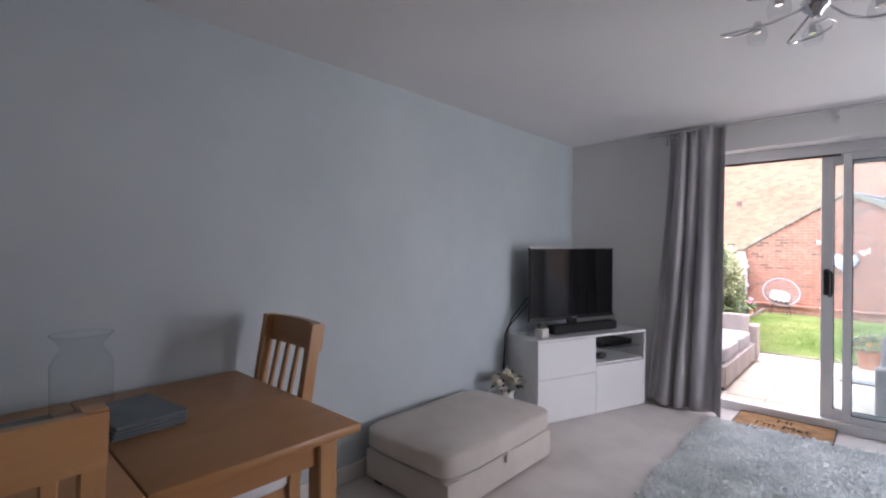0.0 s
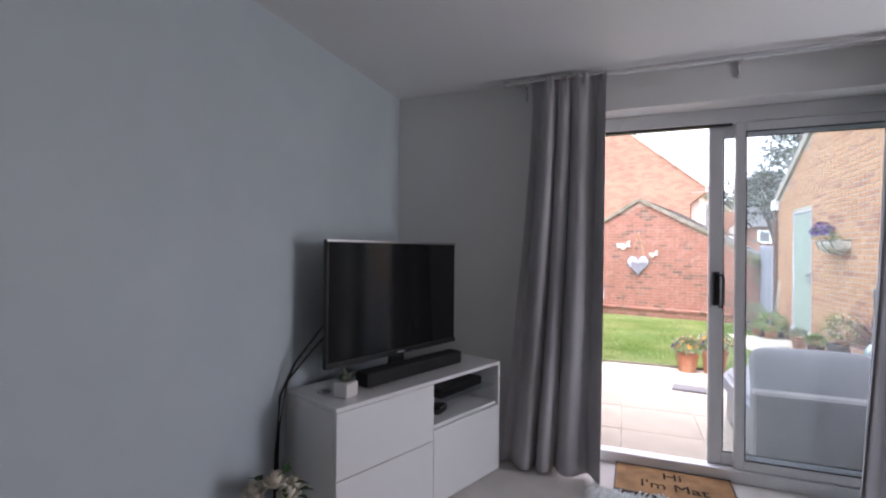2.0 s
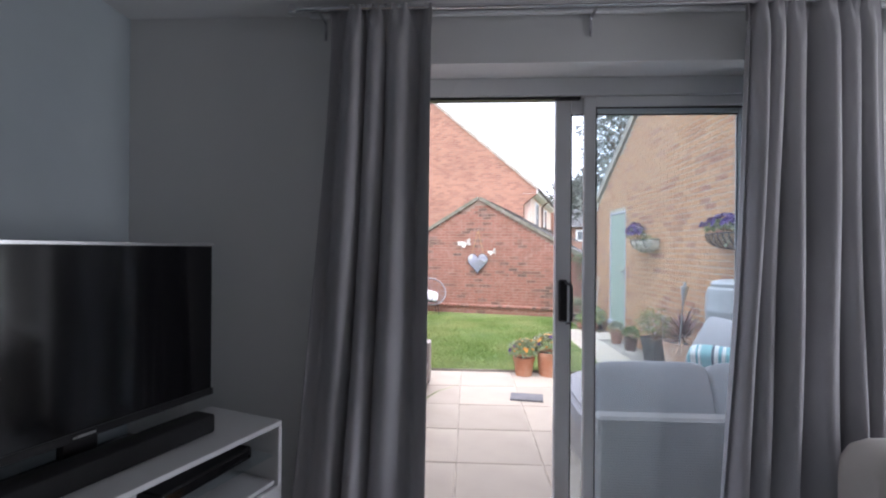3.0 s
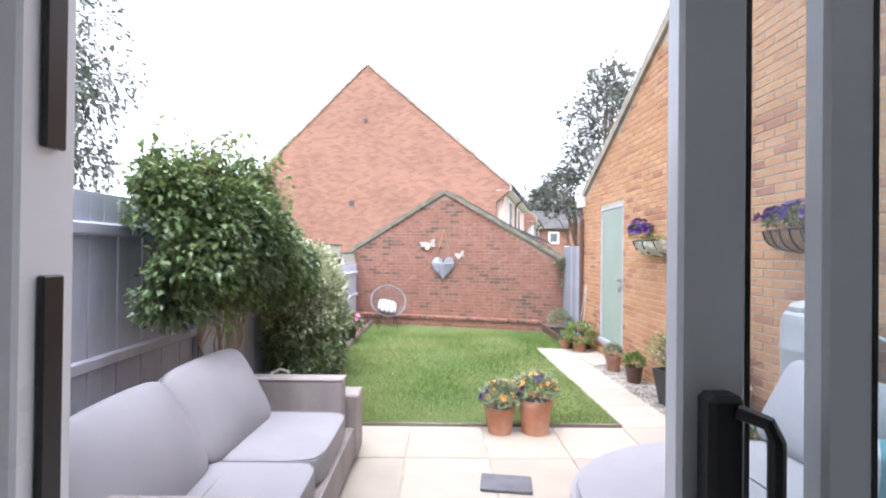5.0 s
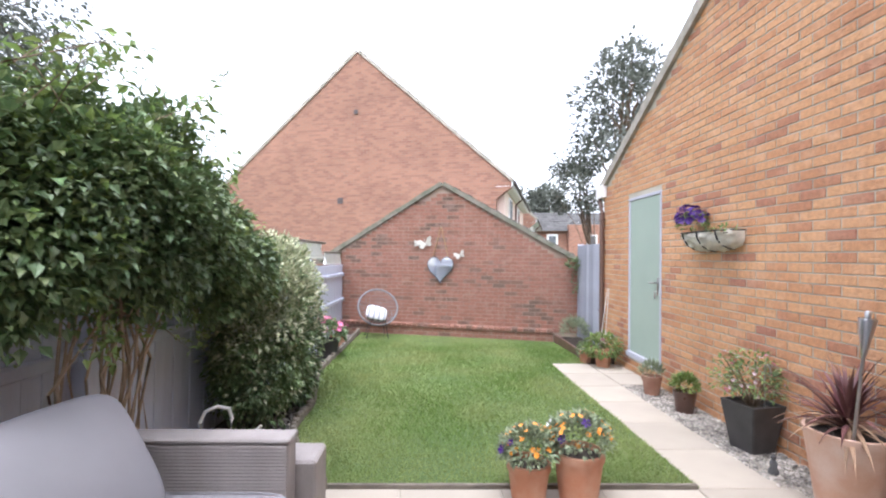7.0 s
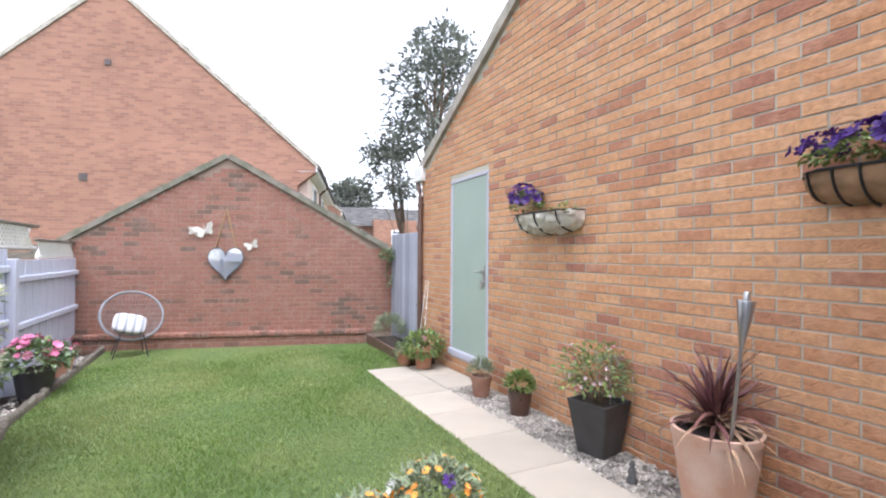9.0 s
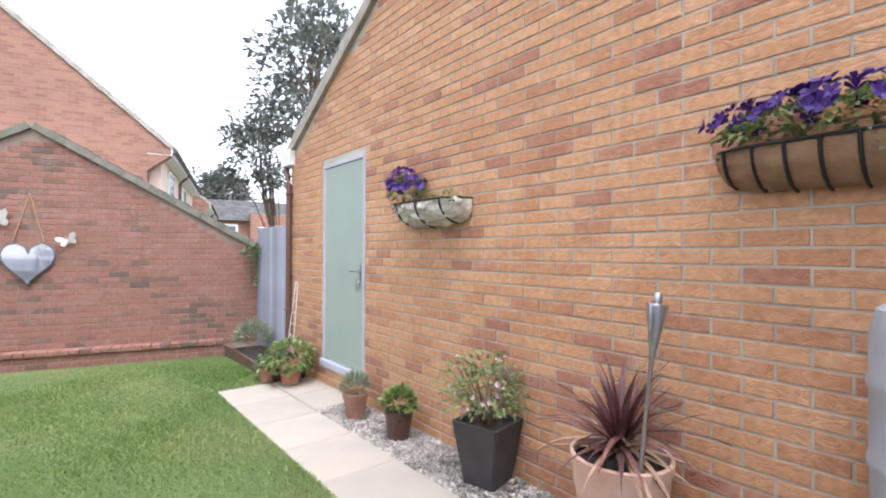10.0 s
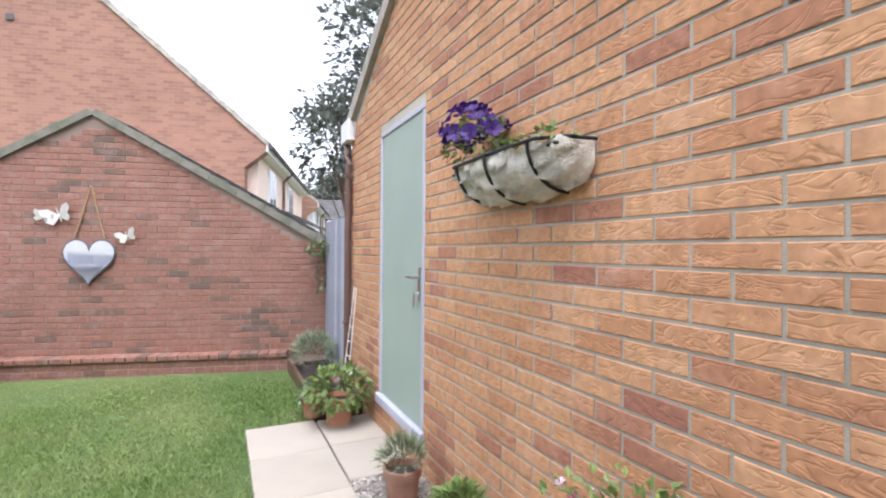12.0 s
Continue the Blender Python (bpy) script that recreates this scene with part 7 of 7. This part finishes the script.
def tree(name, label, base, h, crown_c, crown_r, n, k, per, leafsize, trunk_r, bark, seed, droop=0.3, leafmat=None):
    rnd = random.Random(seed)
    t = thing(name, label, "tree", pose(0, 0, 0))
    b = Vector(base)
    top = Vector((crown_c[0], crown_c[1], crown_c[2] + crown_r[2] * 0.6))
    part("trunk", tube([b, b.lerp(top, 0.35) + Vector((0.1, 0, 0)), b.lerp(top, 0.7) - Vector((0.08, 0, 0)), top], trunk_r, 9, taper=trunk_r * 0.25), bark, t, smooth=True)
    lob = lobes(rnd, crown_c, crown_r, n, k)
    limbs = bmesh.new()
    for c, kk in lob[: max(8, n // 2)]:
        s = rnd.uniform(0.3, 0.85)
        p0 = b.lerp(top, s)
        tube([p0, p0.lerp(c, 0.5) + Vector((0, 0, 0.2)), c], trunk_r * 0.28, 5, limbs, trunk_r * 0.06)
    tagged(part("branch", limbs, bark, t), kind="stuff")
    raw_part("crown", *leaf_cloud(shrub_points(rnd, crown_c, lob, per), leafsize, seed, 0.7, droop, 0.6), leafmat or M["tree_leaf"], t, "loose crown of small leaves", "stuff")


tree("birch_tree", "tall loose birch beyond the garden fence", (-9.6, 12.6, -0.5), 9, (-9.5, 12.8, 5.0), (2.5, 2.7, 4.2), 170, 0.55, 130, 0.125, 0.16, M["birch"], 201, 0.7)
tree("garden_tree", "leafy grey-green tree behind the brick garage", (3.4, 14.9, -0.5), 6, (3.35, 14.8, 4.05), (1.0, 1.1, 1.65), 70, 0.30, 56, 0.115, 0.09, M["bark"], 203, 0.2)
tree("garden_tree", "low leafy tree over the board fence", (3.05, 14.9, -0.5), 3, (2.36, 14.7, 2.65), (0.50, 0.55, 0.72), 32, 0.22, 48, 0.10, 0.05, M["bark"], 204, 0.2)
tree("far_tree", "dark green tree beyond the far roofs", (9.0, 44.0, -0.5), 7, (9.0, 44.0, 5.2), (2.0, 2.0, 1.9), 40, 0.8, 80, 0.4, 0.25, M["bark"], 205, 0.2)

ivy_plant = thing("ivy", "small ivy creeping over the end of the verge", "climber", pose(2.0, 13.70, 1.16))
pts = clump((0.0, 0.0, 0.0), (0.16, 0.12, 0.10), 150, 81, -0.6) + clump((0.04, 0.03, -0.28), (0.06, 0.04, 0.28), 70, 82, -0.9)
raw_part("leaves", *leaf_cloud(pts, 0.05, 83, 0.7, 0.3, 0.75), M["shrub_leaf"], ivy_plant)

# ---- houses beyond ----
row = gable_house("terraced_house", "pale rendered terraced house further along the row", Matrix.Translation((0.265 * 9.4 + 0.35, 9.4 - 0.1, 0)) @ hm, 9.5, 7.4, 3.3, 8.0, M["white_paint"])
fh = thing("far_house", "distant brick house with grey tiled roof", "house", pose(10.5, 38.0, 0, 0, 0, -6))
part("wall", box((-4.0, 0, -1), (5.0, 5.0, 3.2)), M["house_brick"], fh)
part("wall", box((-1.5, -0.6, -1), (1.6, -0.01, 3.6)), M["house_brick"], fh, "projecting brick bay")
roof_slope(fh, (-4.3, -0.3, 3.15), (5.3, -0.3, 3.15), (-4.3, 2.5, 4.7), (5.3, 2.5, 4.7), 10, 20, M["tile"])
w = part("window", box((-0.25, -0.66, 1.9), (0.45, -0.6, 2.9), 0.02), M["white_paint"], fh)
part("pane", box((-0.15, -0.67, 2.0), (0.35, -0.662, 2.8)), M["pane"], w)
w = part("window", box((-2.95, -0.06, 2.05), (-2.15, 0.0, 2.95), 0.02), M["white_paint"], fh)
part("pane", box((-2.8, -0.07, 2.2), (-2.3, -0.062, 2.8)), M["pane"], w)
def trellis(y0, y1, z0, z1):
    """A diagonal lattice panel that stands on the fence."""
    sh = thing("garden_trellis", "weathered white lattice panel on top of the fence", "trellis", pose(-2.50, y0, z0, 0, 0, 90), "fence lattice")
    w, h = y1 - y0, z1 - z0
    part("cap", box((-0.02, -0.03, h), (w + 0.02, 0.03, h + 0.035), 0.006), M["edging"], sh)
    part("bottom_rail", box((0, -0.012, 0.0), (w, 0.012, 0.025), 0.004), M["white_paint"], sh)
    for k in range(int((w - h) / 0.085)):
        for s in (-1, 1):
            x = 0.085 * k + (0 if s > 0 else h)
            part("lath", tube([(x, 0.009 * s, 0.02), (x + s * h, 0.009 * s, h)], 0.010, 4), M["white_paint"], sh)


trellis(10.6, 13.54, 1.21, 1.46)
trellis(13.56, 15.15, 1.09, 1.30)
fr2 = thing("back_fence", "pale timber fence top in the next garden", "fence", pose(-3.2, 15.4, 0))
for k in range(3):
    part("slat", box((-1.2, 0, 0.95 + 0.12 * k), (0.9, 0.02, 1.05 + 0.12 * k), 0.003), M["edging"], fr2)

# ---- lawn blades ----
gl = thing("grass", "short green lawn grass", "grass")
gl["kind"] = "stuff"


def inside(x, y):
    c = np.zeros(x.shape, bool)
    n_ = len(LAWN)
    for i in range(n_):
        (x0, y0), (x1, y1) = LAWN[i], LAWN[i - 1]
        if y0 != y1:
            c ^= ((y0 > y) != (y1 > y)) & (x < (x1 - x0) * (y - y0) / (y1 - y0) + x0)
    return c


ra = np.random.default_rng(6)
N = 110000
x, y = ra.uniform(-2.05, 1.72, N), 8.2 + 6.5 * ra.uniform(0, 1, N) ** 1.25
ok = inside(x, y)
x, y = x[ok], y[ok]
N = len(x)
z = -0.165 - 0.018 * np.maximum(0, y - 8.2)
a, hgt = ra.uniform(0, 6.283, N), ra.uniform(0.016, 0.038, N) * np.clip((14.4 - y) / 1.4, 0.35, 1.0) * (0.8 + 0.3 * np.sin(x * 3.1) * np.cos(y * 2.3))
wd = 0.0032 + 0.0008 * (y - 8)
wx, wy = wd * np.cos(a), wd * np.sin(a)
lx, ly = ra.normal(0, 0.016, N), ra.normal(0, 0.016, N)
V = np.stack([np.stack([x - wx, y - wy, z - 0.004], 1), np.stack([x + wx, y + wy, z - 0.004], 1), np.stack([x + lx, y + ly, z + hgt], 1)], 1).reshape(-1, 3)
F = np.arange(N * 3).reshape(-1, 3)
raw_part("blades", V.tolist(), F.tolist(), M["grass"], gl, "", "stuff")


# ---- pieces of walls and paving ----
brickwork(sm, (W0, W1), wall_top, -0.35, 0.2285, 0.0735, 7.812, 1.182, lambda u, z: 7.0 < u < 9.3 and 0.25 < z < 2.4, side_wall, M["brick"], M["brick_far"], [(GD0, GD1, GZ0, GZ1)], depth=0.0036)
brickwork(gm, (0.0, EU), gar_top, -0.1, 0.2285, 0.0735, 0.1, 0.9, lambda u, z: 1.2 < u < 3.9 and 0.4 < z < 1.9, end_wall, M["red_brick_one"], M["red_brick"], depth=0.0045, seed=5)
pm = gm @ Matrix.Translation((0, 0.15, 0))
brickwork(pm, (0.45, EU), lambda u: -0.10, -0.45, 0.2285, 0.0735, 0.1, 0.9, lambda u, z: True, plinth, M["red_brick_one"], M["red_brick"], depth=0.0045, seed=6)
cap = mesh_of("coping_brick", box((0.004, -0.01, 0), (0.104, 0.185, 0.062), 0.008), M["red_brick_one"])
u = 0.45
while u < EU:
    piece("coping_brick", cap, plinth, gm @ Matrix.Translation((u, 0, -0.118)))
    u += 0.108
slab = mesh_of("slab", box((0.003, 0.003, -0.04), (0.6145, 0.623, 0.0), 0.004), M["slab"])
patio = new("patio")
tagged(patio, "cream square concrete patio slabs", "patio", kind="structure")
rnd = random.Random(8)
for r in range(6):
    for c in range(8):
        x, y = -2.622 + 0.6195 * c, 8.2 - 0.628 * (r + 1)
        if x > 1.5 and r < 1:
            continue
        piece("slab", slab, patio, pose(x, y, -0.165 + rnd.uniform(-0.002, 0.001), rnd.uniform(-0.15, 0.15), rnd.uniform(-0.15, 0.15), 0))
path = new("garden_path")
tagged(path, "cream slab path beside the lawn", "path", kind="structure")
slab2 = mesh_of("slab", box((0.004, 0.004, -0.04), (0.526, 0.612, 0.0), 0.006), M["slab"])
for i in range(6):
    y = 8.205 + 0.6125 * i
    piece("slab", slab2, path, pose(1.112, y, gz(y), -1.03, 0, 0))
slab3 = mesh_of("slab", box((0.004, 0.004, -0.04), (0.43, 0.55, 0.0), 0.006), M["slab"])
for y in (10.74, 11.30):
    piece("slab", slab3, path, pose(1.645, y, gz(y), -1.03, 0, 0))
